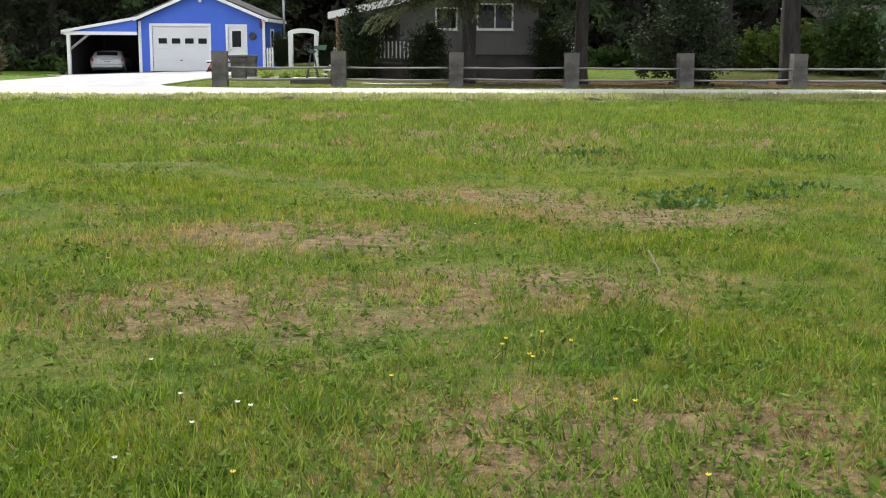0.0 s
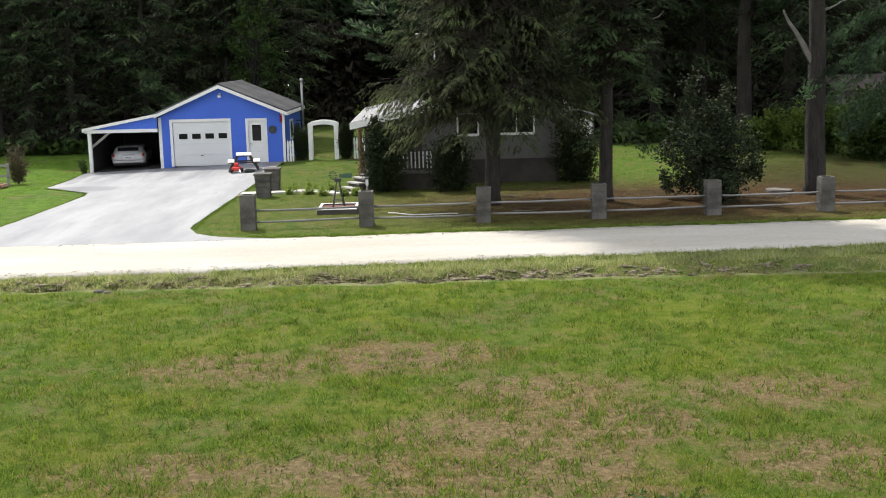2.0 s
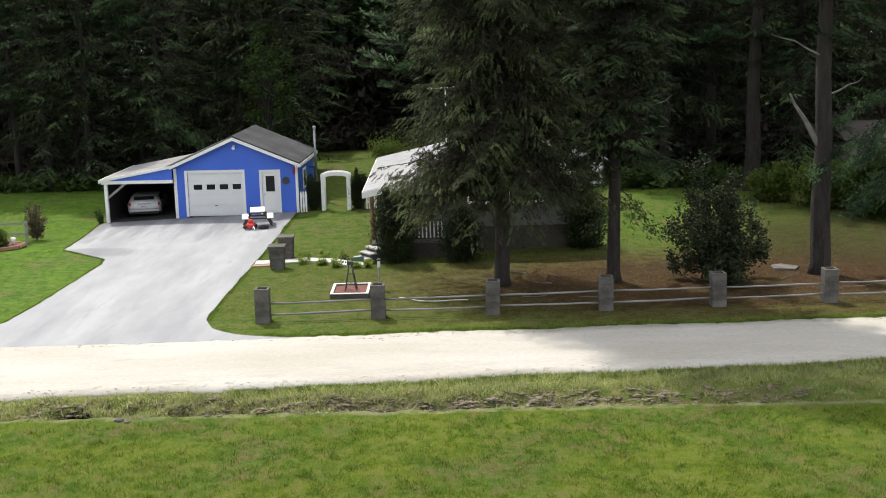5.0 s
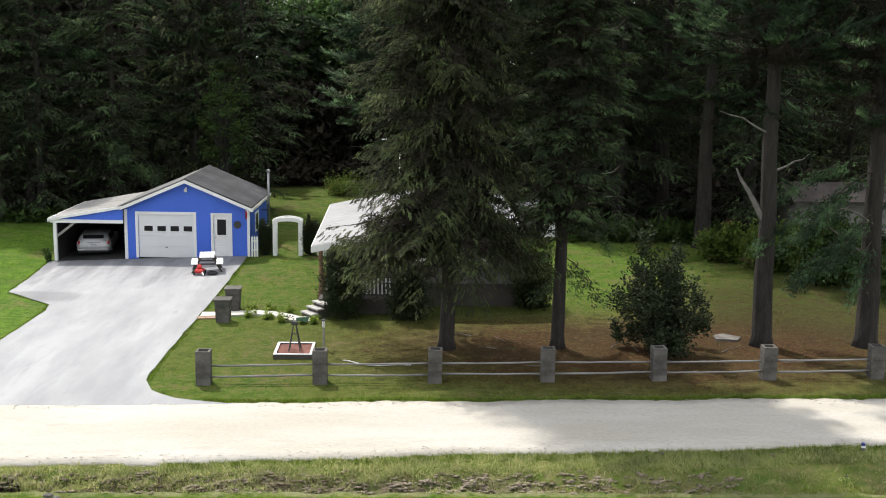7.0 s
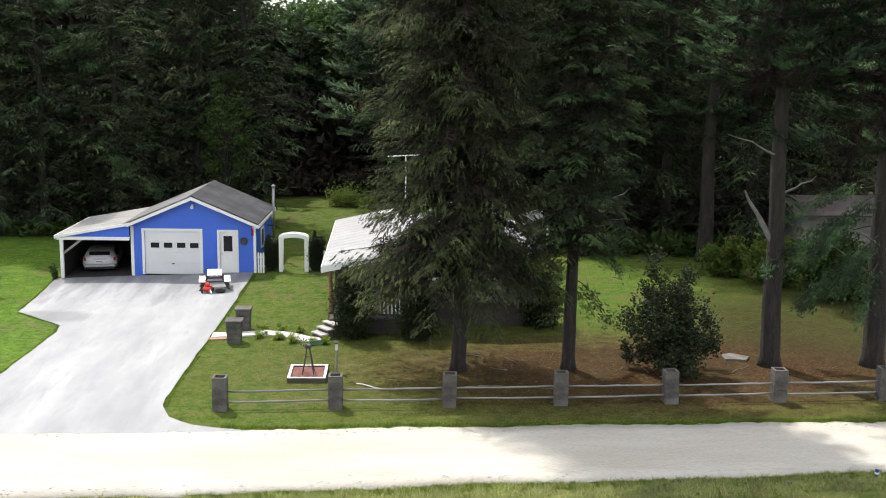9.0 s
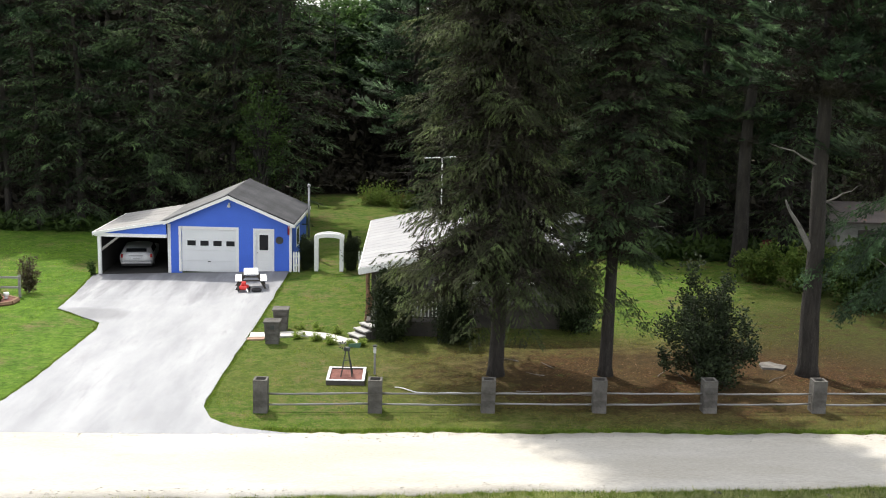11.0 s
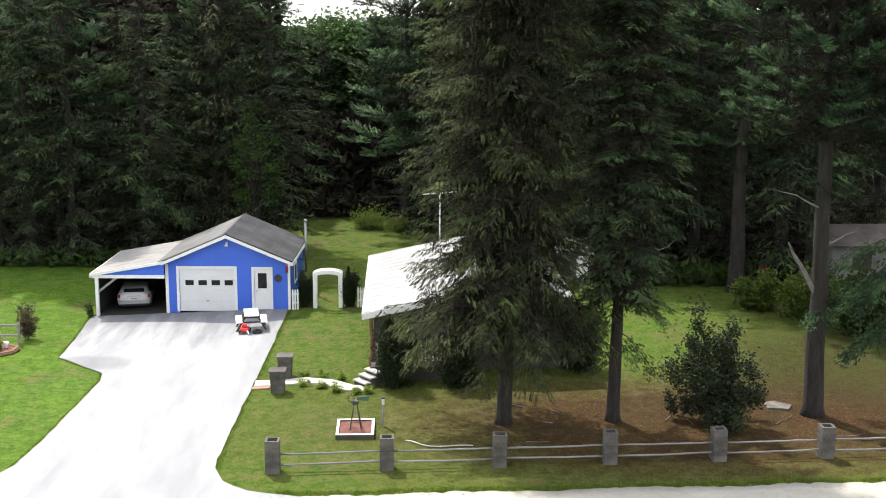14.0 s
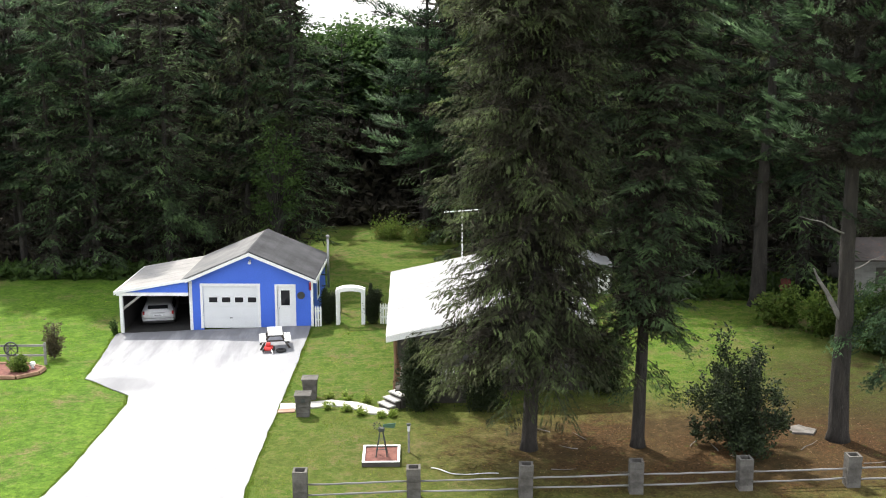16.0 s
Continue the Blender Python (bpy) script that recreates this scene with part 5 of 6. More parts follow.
flag = thing("flag", (-7.30, GY - 0.16, 2.2), "small red white and blue flag hanging on a short pole", "flag")
part("pole", tube(bmesh.new(), [(-7.30, GY - 0.115, 2.1), (-7.30, GY - 0.75, 2.5)], [0.012, 0.01], 6), M["white"], flag)
for k, mt in enumerate(("fabricblue", "fabricred", "fabricred", "white")):
    fb = bmesh.new()
    prev = None
    x0, x1 = -7.38 + k * 0.04, -7.38 + (k + 1) * 0.04
    for i in range(6):
        z = 2.46 - i * 0.085
        yo = GY - 0.6 + 0.03 * math.sin(i * 1.4 + k)
        row = [fb.verts.new((x0, yo, z)), fb.verts.new((x1, yo + 0.02, z)), fb.verts.new((x1, yo + 0.03, z)), fb.verts.new((x0, yo + 0.01, z))]
        if prev:
            for q in range(4):
                fb.faces.new((prev[q], prev[(q + 1) % 4], row[(q + 1) % 4], row[q]))
        prev = row
    part("cloth", fb, M[mt], flag)


# ---- the parked car ----
def car(at):
    x, y, z = at
    root = thing("car", at, "silver hatchback parked nose-in under the carport", "car")
    prof = [(0.03, 0.30), (0.0, 0.60), (0.03, 0.86), (0.10, 1.08), (0.26, 1.33), (0.50, 1.40), (1.1, 1.42), (2.0, 1.36), (2.65, 0.98), (3.65, 0.84), (3.88, 0.66), (3.9, 0.30)]
    bm = bmesh.new()
    sections = []
    for s, inset in ((-0.84, 0.26), (-0.81, 0.14), (-0.72, 0.06), (-0.5, 0.0), (0.0, -0.03), (0.5, 0.0), (0.72, 0.06), (0.81, 0.14), (0.84, 0.26)):
        ring = []
        for a, b in prof:
            # the cabin draws in above the waist, the sills below it
            tuck = 0.25 * max(0.0, (b - 0.84) / 0.6) ** 1.2 + 0.05 * max(0.0, (0.6 - b) / 0.3)
            sx = s * (1 - tuck)
            ring.append(bm.verts.new((x + sx, y + a + inset * (1 if a < 2 else -1), z + b - inset * (0.45 if b > 0.9 else 0.0))))
        sections.append(ring)
    for r0, r1 in zip(sections, sections[1:]):
        for k in range(len(prof)):
            bm.faces.new((r0[k], r0[(k + 1) % len(prof)], r1[(k + 1) % len(prof)], r1[k]))
    bm.faces.new(sections[0])
    bm.faces.new(sections[-1][::-1])
    bmesh.ops.bevel(bm, geom=bm.edges[:], offset=0.02, segments=1, affect="EDGES", clamp_overlap=True)
    body = part("body", bm, M["silver"], root, "", True)
    part("rear_window", prism(bmesh.new(), [(0.14 + y, 1.10 + z), (0.26 + y, 1.29 + z), (0.19 + y, 1.33 + z), (0.05 + y, 1.13 + z)], "x", x - 0.49, x + 0.49), M["glass"], body)
    part("bumper", boxes((x - 0.76, x + 0.76, y - 0.09, y + 0.12, z + 0.34, z + 0.54), bevel=0.05), M["silver"], body)
    part("valance", boxes((x - 0.70, x + 0.70, y - 0.03, y + 0.12, z + 0.2, z + 0.34), bevel=0.03), M["rubber"], body, "black plastic valance under the bumper")
    part("trim_strip", boxes((x - 0.34, x + 0.34, y - 0.045, y - 0.01, z + 0.86, z + 0.90), bevel=0.008), M["galv"], body, "chrome strip above the plate")
    for s in (-1, 1):
        part("tail_light", boxes((x + s * 0.71 - 0.05, x + s * 0.71 + 0.05, y + 0.04, y + 0.16, z + 0.74, z + 0.96), bevel=0.02), M["taillight"], body, "red tail light")
        part("side_window", prism(bmesh.new(), [(x + s * 0.80, z + 0.95), (x + s * 0.70, z + 1.27), (x + s * 0.66, z + 1.27), (x + s * 0.76, z + 0.95)], "y", y + 0.7, y + 2.1), M["glass"], body)
        for wy in (0.72, 3.1):
            wh = part("wheel", tube(bmesh.new(), [(x + s * 0.62, y + wy, z + 0.30), (x + s * 0.80, y + wy, z + 0.30)], [0.30, 0.30], 18), M["rubber"], root)
            part("rim", tube(bmesh.new(), [(x + s * 0.80, y + wy, z + 0.30), (x + s * 0.815, y + wy, z + 0.30)], [0.18, 0.16], 12), M["galv"], wh)
    part("number_plate", boxes((x - 0.24, x + 0.24, y - 0.05, y - 0.02, z + 0.66, z + 0.79)), M["plate"], body)
    part("plate_bar", boxes((x - 0.17, x + 0.17, y - 0.056, y - 0.05, z + 0.71, z + 0.74)), M["iron"], body)
    part("underside", boxes((x - 0.7, x + 0.7, y + 0.12, y + 3.7, z + 0.18, z + 0.3)), M["rubber"], root)
    return root


hatchback = car((-15.06, 58.25, float(height(-15.06, 59)) + 0.05))
hatchback.scale, hatchback.rotation_euler = (1.0, 1.0, 0.76), (0, 0, radians(8))


# ---- house ----
HX0, HX1, HY, HB, HM = -3.0, 4.9, 47.3, 58.0, 2.36
house = thing("house", (HM, HY, 0), "small grey clapboard house with a white gable roof and porch", "house")
EZ, ER, RZ, RY0, RY1 = 2.55, 3.2, 3.76, 46.65, 58.4
fw = bmesh.new()
wall_with_holes(fw, -0.6, HX1, HY, HY + 0.14, 0.92, 2.95, [(0.85, 1.6, 1.95, 2.7), (2.5, 3.82, 1.96, 2.86)])
front_wall = part("front_wall", fw, M["siding"], house, "grey clapboard front wall")
k = 0.93
while k < 2.9:
    runs = [(-0.6, HX1)] if not 1.80 < k + 0.1 < 2.98 else [(-0.6, 0.77), (1.68, 2.42), (3.90, HX1)]
    for a, b in runs:
        part("clapboard", prism(bmesh.new(), [(HY - 0.022, k), (HY - 0.003, k), (HY - 0.003, k + 0.112), (HY - 0.008, k + 0.112)], "x", a, b), M["siding"], front_wall)
    k += 0.112
part("gable", prism(bmesh.new(), [(-0.6, 2.95), (HX1, 2.95), (HX1, 3.1), (HM, 3.62), (-0.6, 3.02)], "y", HY, HY + 0.12), M["siding"], house)
part("porch_beam", boxes((HX0 - 0.1, -0.6, HY - 0.05, HY + 0.12, 2.28, 2.48)), M["siding"], house)
part("porch_gable", prism(bmesh.new(), [(HX0 - 0.1, 2.48), (-0.6, 2.48), (-0.6, 3.0)], "y", HY, HY + 0.1), M["siding"], house)
# porch walls and door coloured dark, standing in for shade under the roof
part("porch_back_wall", boxes((HX0, -0.6, 49.5, 49.64, 0.6, 2.6)), M["dark"], house)
part("porch_side_wall", boxes((-0.74, -0.6, HY + 0.14, 49.5, 0.6, 2.6)), M["dark"], house)
part("side_wall", boxes((HX0, HX0 + 0.14, 49.64, HB, 0.6, 2.6)), M["siding"], house)
part("side_wall", boxes((HX1 - 0.14, HX1, HY + 0.14, HB, 0.6, 3.1)), M["siding"], house)
part("back_wall", prism(bmesh.new(), [(HX0, 0.6), (HX1, 0.6), (HX1, 3.1), (HM, 3.62), (HX0, 2.5)], "y", HB - 0.14, HB), M["siding"], house)
part("skirting", boxes((-0.55, HX1 - 0.05, HY + 0.05, HY + 0.12, -0.1, 0.92)), M["dark"], house, "dark boarded skirting under the wall")
part("skirting", boxes((HX1 - 0.12, HX1 - 0.05, HY + 0.12, HB - 0.1, -0.1, 0.6)), M["dark"], house)
part("skirting", boxes((HX0 + 0.05, HX0 + 0.12, 49.6, HB - 0.1, -0.1, 0.6)), M["dark"], house)
part("porch_deck", boxes((HX0 - 0.05, -0.2, 45.75, 47.25, 0.50, 0.58), (HX0 - 0.05, -0.6, 47.25, 49.5, 0.50, 0.58)), M["dark"], house)
part("porch_skirt", boxes((HX0, -0.22, 45.85, 45.9, -0.1, 0.5)), M["dark"], house)
pd = part("porch_door", boxes((-1.85, -1.05, 49.44, 49.5, 0.6, 2.55)), M["dark"], house, "porch door, coloured dark for the porch shade")
part("door_pane", boxes((-1.7, -1.2, 49.42, 49.44, 1.5, 2.35)), M["glass"], pd)
rl = part("roof", slope_sheet(bmesh.new(), HM, RZ, -3.38, EZ, RY0, RY1, 0.1), M["metalroof"], house, "white metal roof slope in sunlight")
rr = part("roof", slope_sheet(bmesh.new(), HM, RZ, 5.05, ER, RY0, RY1, 0.1), M["metalroof"], house, "white metal roof slope")
for owner, xe, EE in ((rl, -3.38, EZ), (rr, 5.05, ER)):
    y = RY0 + 0.25
    while y < RY1:
        part("roof_rib", prism(bmesh.new(), [(HM, RZ + 0.006), (xe, EE + 0.006), (xe, EE + 0.001), (HM, RZ + 0.001)], "y", y, y + 0.03), M["metalroof"], owner)
        y += 0.75
part("ridge_cap", prism(bmesh.new(), [(HM - 0.2, RZ - 0.05), (HM, RZ + 0.05), (HM + 0.2, RZ - 0.05), (HM, RZ + 0.02)], "y", RY0, RY1), M["metalroof"], house)
for xe, EE in ((-3.40, EZ), (5.07, ER)):
    part("rake_board", prism(bmesh.new(), [(HM, RZ - 0.02), (xe, EE - 0.02), (xe, EE - 0.28), (HM, RZ - 0.28)], "y", RY0 - 0.04, RY0), M["white"], house)
    part("eave_board", boxes((xe - 0.02, xe + 0.02, RY0, RY1, EE - 0.26, EE - 0.03)), M["white"], house)


def window(x0, x1, z0, z1, y, parent, mullions=1):
    w = part("window", boxes((x0, x1, y + 0.05, y + 0.07, z0, z1)), M["glass"], parent, "dark window with white frame")
    t = 0.07
    for r in ((x0 - t, x0, z0 - t, z1 + t), (x1, x1 + t, z0 - t, z1 + t), (x0, x1, z1, z1 + t), (x0, x1, z0 - t, z0)):
        part("window_frame", boxes((r[0], r[1], y - 0.03, y + 0.05, r[2], r[3])), M["white"], w)
    for k in range(1, mullions + 1):
        x = x0 + (x1 - x0) * k / (mullions + 1)
        part("mullion", boxes((x - 0.025, x + 0.025, y, y + 0.05, z0, z1)), M["white"], w)
    part("window_sill", boxes((x0 - t - 0.03, x1 + t + 0.03, y - 0.06, y - 0.03, z0 - t - 0.03, z0 - t)), M["white"], w)


window(2.5, 3.82, 1.96, 2.86, HY, house, 1)
window(0.85, 1.6, 1.95, 2.7, HY, house, 0)
# rustic porch post and rail
for x in (-3.08,):
    lp = random.Random(4)
    pts = [(x + 0.05 * math.sin(2.6 * t) + lp.uniform(-0.015, 0.015), 46.82 + lp.uniform(-0.015, 0.015), -0.05 + 2.5 * t) for t in np.linspace(0, 1, 9)]
    part("porch_post", tube(bmesh.new(), pts, [0.12, 0.105, 0.095, 0.1, 0.085, 0.09, 0.08, 0.085, 0.09], 9), M["log"], house, "rustic peeled log porch post", True)
    part("log_brace", tube(bmesh.new(), [(x + 0.1, 46.82, 0.5), (x + 0.2, 46.85, 1.1), (x + 0.06, 46.82, 1.75)], [0.05, 0.06, 0.045], 7), M["log"], house)
porch_rail = part("porch_rail", boxes((-2.35, -0.24, 45.85, 45.93, 1.42, 1.48), (-2.35, -0.24, 45.86, 45.92, 0.72, 0.77)), M["dark"], house, "dark porch rail with white balusters")
for i in range(14):
    x = -2.28 + i * 0.152
    part("baluster", boxes((x, x + 0.06, 45.87, 45.91, 0.77, 1.42)), M["white"], porch_rail)
# steps
steps = thing("porch_steps", (-3.1, 45.3, 0), "pale grey plank steps leading down from the porch corner", "steps")
sd = Vector((-0.80, -0.60, 0)).normalized()
sw = Vector((-sd.y, sd.x, 0))
for i in range(3):
    c = Vector((-2.95, 45.55, 0)) + sd * (0.27 * i)
    quad = [c + sw * a * 0.40 + sd * b for a, b in ((-1, -0.16), (1, -0.16), (1, 0.17), (-1, 0.17))]
    z = 0.52 - i * 0.17
    part("tread", prism(bmesh.new(), [(q.x, q.y) for q in quad], "z", z - 0.05, z), M["steptread"], steps)
    inner = [c + sw * a * 0.37 + sd * b for a, b in ((-1, -0.12), (1, -0.12), (1, 0.11), (-1, 0.11))]
    # risers take a dark colour in place of shade below the treads
    part("riser", prism(bmesh.new(), [(q.x, q.y) for q in inner], "z", -0.08, z - 0.05), M["dark"], steps, "riser box, coloured dark for shade under the tread")

antenna = thing("tv_antenna", (0.03, 55.9, 3.27), "pale aerial mast with a cross arm on the house roof", "antenna")
part("mast", tube(bmesh.new(), [(0.03, 55.9, 3.22), (0.03, 55.9, 6.05)], [0.035, 0.03], 8), M["white"], antenna)
part("cross_arm", tube(bmesh.new(), [(-0.82, 55.8, 6.0), (0.88, 56.0, 6.08)], [0.028, 0.028], 6), M["white"], antenna)
for k in range(5):
    x = -0.7 + k * 0.37
    part("element", tube(bmesh.new(), [(x, 55.4, 6.03), (x, 56.1, 6.03)], [0.008, 0.008], 5), M["galv"], antenna)

# ---- garden arch and picket fences ----
arch = thing("garden_arch", (-5.4, 57.4, float(height(-5.4, 57.4))), "white painted wooden garden arch over the lawn path", "garden arch")
az = float(height(-5.4, 57.4))
for x in (-6.02, -4.78):
    for dy in (-0.22, 0.22):
        part("post", boxes((x - 0.095, x + 0.095, 57.4 + dy - 0.05, 57.4 + dy + 0.05, az - 0.1, az + 1.75)), M["white"], arch)
    for k in range(5):
        part("rung", boxes((x - 0.03, x + 0.03, 57.24, 57.56, az + 0.3 + k * 0.32, az + 0.34 + k * 0.32)), M["white"], arch)
for dy in (-0.22, 0.22):
    out = [(-6.125 + 1.45 * t, az + 1.72 + 0.17 * math.sin(math.pi * t) ** 0.6) for t in np.linspace(0, 1, 11)]
    bow = bmesh.new()
    for (xa, za), (xb, zb) in zip(out, out[1:]):
        prism(bow, [(xa, za - 0.2), (xb, zb - 0.2), (xb, zb), (xa, za)], "y", 57.4 + dy - 0.055, 57.4 + dy + 0.055)
    bmesh.ops.remove_doubles(bow, verts=bow.verts[:], dist=0.001)
    part("bow", bow, M["white"], arch)


def picket_run(x0, x1, y, n, label):
    z = float(height(x0, y))
    root = thing("picket_fence", (x0, y, z), label, "fence", "white picket fences")
    for i in range(n):
        x = x0 + (x1 - x0) * i / (n - 1)
        part("picket", prism(bmesh.new(), [(x - 0.042, z - 0.05), (x + 0.042, z - 0.05), (x + 0.042, z + 0.95), (x, z + 1.05), (x - 0.042, z + 0.95)], "y", y, y + 0.025), M["white"], root)
    for h in (0.3, 0.75):
        part("rail", boxes((x0 - 0.05, x1 + 0.05, y + 0.025, y + 0.06, z + h, z + h + 0.07)), M["white"], root)


picket_run(-7.10, -6.86, 57.02, 3, "short run of white pickets beside the garage corner")
picket_run(-3.92, -3.3, 57.25, 6, "short run of white pickets between cedar and house")


# ---- roadside fence of block pillars ----
def fence_y(x):
    return 36.62 + 0.048 * x


def pillar(at):
    x, y, z = at
    root = thing("fence_pillar", at, "square grey concrete block fence pillar with an open top", "fence pillar", "block pillars of the roadside fence")
    h = 0.2
    for k in range(5):
        bm = bmesh.new()
        o, t = 0.225 - 0.002 * (k % 2), 0.07
        z0 = z - 0.03 + k * 0.224
        for r in ((-o, o, -o, -o + t), (-o, o, o - t, o), (-o, -o + t, -o + t, o - t), (o - t, o, -o + t, o - t)):
            box(bm, x + r[0], x + r[1], y + r[2], y + r[3], z0, z0 + 0.218)
        bmesh.ops.remove_doubles(bm, verts=bm.verts[:], dist=0.0005)
        part("block", bm, M["block"], root)
    part("mortar", boxes((x - 0.212, x + 0.212, y - 0.212, y + 0.212, z - 0.05, z + 0.88)), M["block"], root)
    return root


PILLARS = [-5.95 + 3.62 * k for k in range(8)]
first = pillar(ground_at(PILLARS[0], fence_y(PILLARS[0])))
pr = random.Random(9)
for x in PILLARS[1:]:
    copy_thing(first, Matrix.Translation(ground_at(x, fence_y(x))) @ Matrix.Rotation(pr.uniform(-0.05, 0.05), 4, "Z") @ Matrix.Rotation(pr.uniform(-0.02, 0.02), 4, "Y"))
for a, b in zip(PILLARS, PILLARS[1:]):
    for h in (0.60, 0.24):
        r = random.Random(int((a + h) * 100))
        za, zb = float(height(a, fence_y(a))) + h + r.uniform(-0.02, 0.02), float(height(b, fence_y(b))) + h + r.uniform(-0.02, 0.02)
        pts = [(a + 0.2 + (b - a - 0.4) * t, fence_y(a + (b - a) * t) + r.uniform(-0.015, 0.015), za + (zb - za) * t - 0.012 * math.sin(math.pi * t) + r.uniform(-0.006, 0.006)) for t in np.linspace(0, 1, 9)]
        rail = part("fence_rail", tube(bmesh.new(), pts, [0.033 + r.uniform(-0.005, 0.005) for _ in pts], 8), M["rail"], None, "", True)
        tagged(rail, "weathered grey pole rail between block pillars", "fence rail", "rails of the roadside fence")

# ---- entrance pillars beside the path ----
for x, y, lab in ((-6.6, 44.55, "grey flared block pillar with cap and plaque by the path"), (-6.5, 46.55, "grey flared block pillar with flat cap by the path")):
    z = float(height(x, y))
    root = thing("entrance_pillar", (x, y, z), lab, "pillar", "pillars at the garden path")
    for k in range(4):
        w = 0.25 + 0.012 * k
        part("block", boxes((x - w, x + w, y - w, y + w, z - 0.03 + k * 0.215, z - 0.03 + k * 0.215 + 0.209), bevel=0.008), M["block"], root)
    part("cap", boxes((x - 0.33, x + 0.33, y - 0.33, y + 0.33, z + 0.83, z + 0.90), bevel=0.012), M["block"], root)
    if y < 45:
        part("plaque", boxes((x - 0.06, x + 0.1, y - 0.31, y - 0.29, z + 0.6, z + 0.76)), M["iron"], root)

# ---- flower bed with ornamental windmill ----
bed = thing("flower_bed", (-3.37, 40.0, 0), "raised bed of red mulch in a white timber frame", "flower bed")
for r in ((-4.12, -2.80, 39.2, 39.3), (-4.12, -2.80, 40.74, 40.84), (-4.12, -4.02, 39.3, 40.74), (-2.90, -2.80, 39.3, 40.74)):
    tb = part("timber", boxes((*r, -0.1, 0.13), bevel=0.012), M["dark"], bed, "dark side timber")
    part("white_cap", boxes((r[0] + 0.004, r[1] - 0.004, r[2] + 0.004, r[3] - 0.004, 0.13, 0.15)), M["white"], tb, "white painted top")
part("mulch", boxes((-4.02, -2.90, 39.3, 40.74, -0.1, 0.09)), M["mulch"], bed)
mill = thing("garden_windmill", (-3.45, 40.0, 0.09), "small dark ornamental windmill with green tail vane", "windmill")
for dx, dy in ((-0.2, -0.2), (0.2, -0.2), (0.2, 0.2), (-0.2, 0.2)):
    part("leg", tube(bmesh.new(), [(-3.45 + dx, 40.0 + dy, 0.07), (-3.45 + dx * 0.2, 40.0 + dy * 0.2, 1.0)], [0.022, 0.018], 6), M["iron"], mill)
for z, s in ((0.35, 0.15), (0.65, 0.1)):
    for q in ((-1, -1, 1, -1), (1, -1, 1, 1), (1, 1, -1, 1), (-1, 1, -1, -1)):
        part("brace", tube(bmesh.new(), [(-3.45 + q[0] * s, 40.0 + q[1] * s, z), (-3.45 + q[2] * s, 40.0 + q[3] * s, z)], [0.011, 0.011], 5), M["iron"], mill)
part("platform", boxes((-3.56, -3.34, 39.9, 40.1, 0.98, 1.1), bevel=0.01), M["iron"], mill)
part("tail_vane", prism(bmesh.new(), [(-3.4, 1.12), (-3.0, 1.08), (-2.95, 1.27), (-3.4, 1.22)], "y", 39.99, 40.02), M["greenpaint"], mill)
for k in range(8):
    a = k * math.pi / 4
    part("blade", prism(bmesh.new(), [(-3.60 + 0.04 * math.cos(a), 1.2 + 0.04 * math.sin(a)), (-3.60 + 0.15 * math.cos(a - 0.18), 1.2 + 0.15 * math.sin(a - 0.18)), (-3.60 + 0.15 * math.cos(a + 0.18), 1.2 + 0.15 * math.sin(a + 0.18))], "y", 39.92, 39.93), M["iron"], mill)
gl = thing("garden_lamp", (-2.5, 40.55, 0), "short dark garden post with a white lantern", "lamp post")
part("post", tube(bmesh.new(), [(-2.5, 40.55, -0.1), (-2.5, 40.55, 0.75)], [0.04, 0.035], 8), M["greywood"], gl)
part("lantern", boxes((-2.55, -2.45, 40.50, 40.60, 0.75, 0.98), bevel=0.02), M["plate"], gl)
part("lantern_cap", boxes((-2.58, -2.42, 40.47, 40.63, 0.98, 1.05), bevel=0.03), M["iron"], gl)
hs = random.Random(3)
hose = part("garden_hose", tube(bmesh.new(), [(-1.75 + 2.3 * t, 38.95 - 0.55 * smooth01(t, 0, 0.35) + 0.05 * math.sin(9 * t), float(height(-1.75 + 2.3 * t, 38.6)) + 0.045) for t in np.linspace(0, 1, 24)], [0.018] * 24, 7), M["plate"], None, "", True)
tagged(hose, "pale hose lying in a loose curve on the grass", "hose")

# clumps of plants along the path
for i, (x, y) in enumerate(((-5.75, 46.45), (-5.0, 46.4), (-4.2, 46.0), (-5.7, 45.2), (-4.95, 44.95), (-4.35, 44.5), (-3.6, 44.2), (-3.15, 44.3))):
    shrub("edging_plant", ground_at(x, y), "low tuft of green edging plant beside the path", M["edging"], 60 + i, 0.22 + 0.04 * (i % 3), 0.28, 9, 170, 0.15, 0.010, "round", "plants along the path")

# ---- picnic table and mower ----
pt = thing("picnic_table", (-8.72, 53.7, 0), "picnic table with white painted top and benches", "picnic table")
pz = float(height(-8.7, 53.7)) + 0.05
for k in range(4):
    x = -9.05 + k * 0.168
    part("top_board", boxes((x, x + 0.158, 52.95, 54.35, pz + 0.72, pz + 0.76), bevel=0.006), M["white"], pt)
for s in (-1, 1):
    for k in range(2):
        x = -8.72 + s * 0.56 - 0.15 + k * 0.155
        part("bench_board", boxes((x, x + 0.145, 52.95, 54.35, pz + 0.42, pz + 0.455), bevel=0.006), M["white"], pt)
for y in (53.2, 54.05):
    part("cross_beam", boxes((-9.4, -8.04, y, y + 0.05, pz + 0.36, pz + 0.42)), M["dark"], pt)
    part("top_beam", boxes((-9.02, -8.42, y, y + 0.05, pz + 0.66, pz + 0.72)), M["dark"], pt)
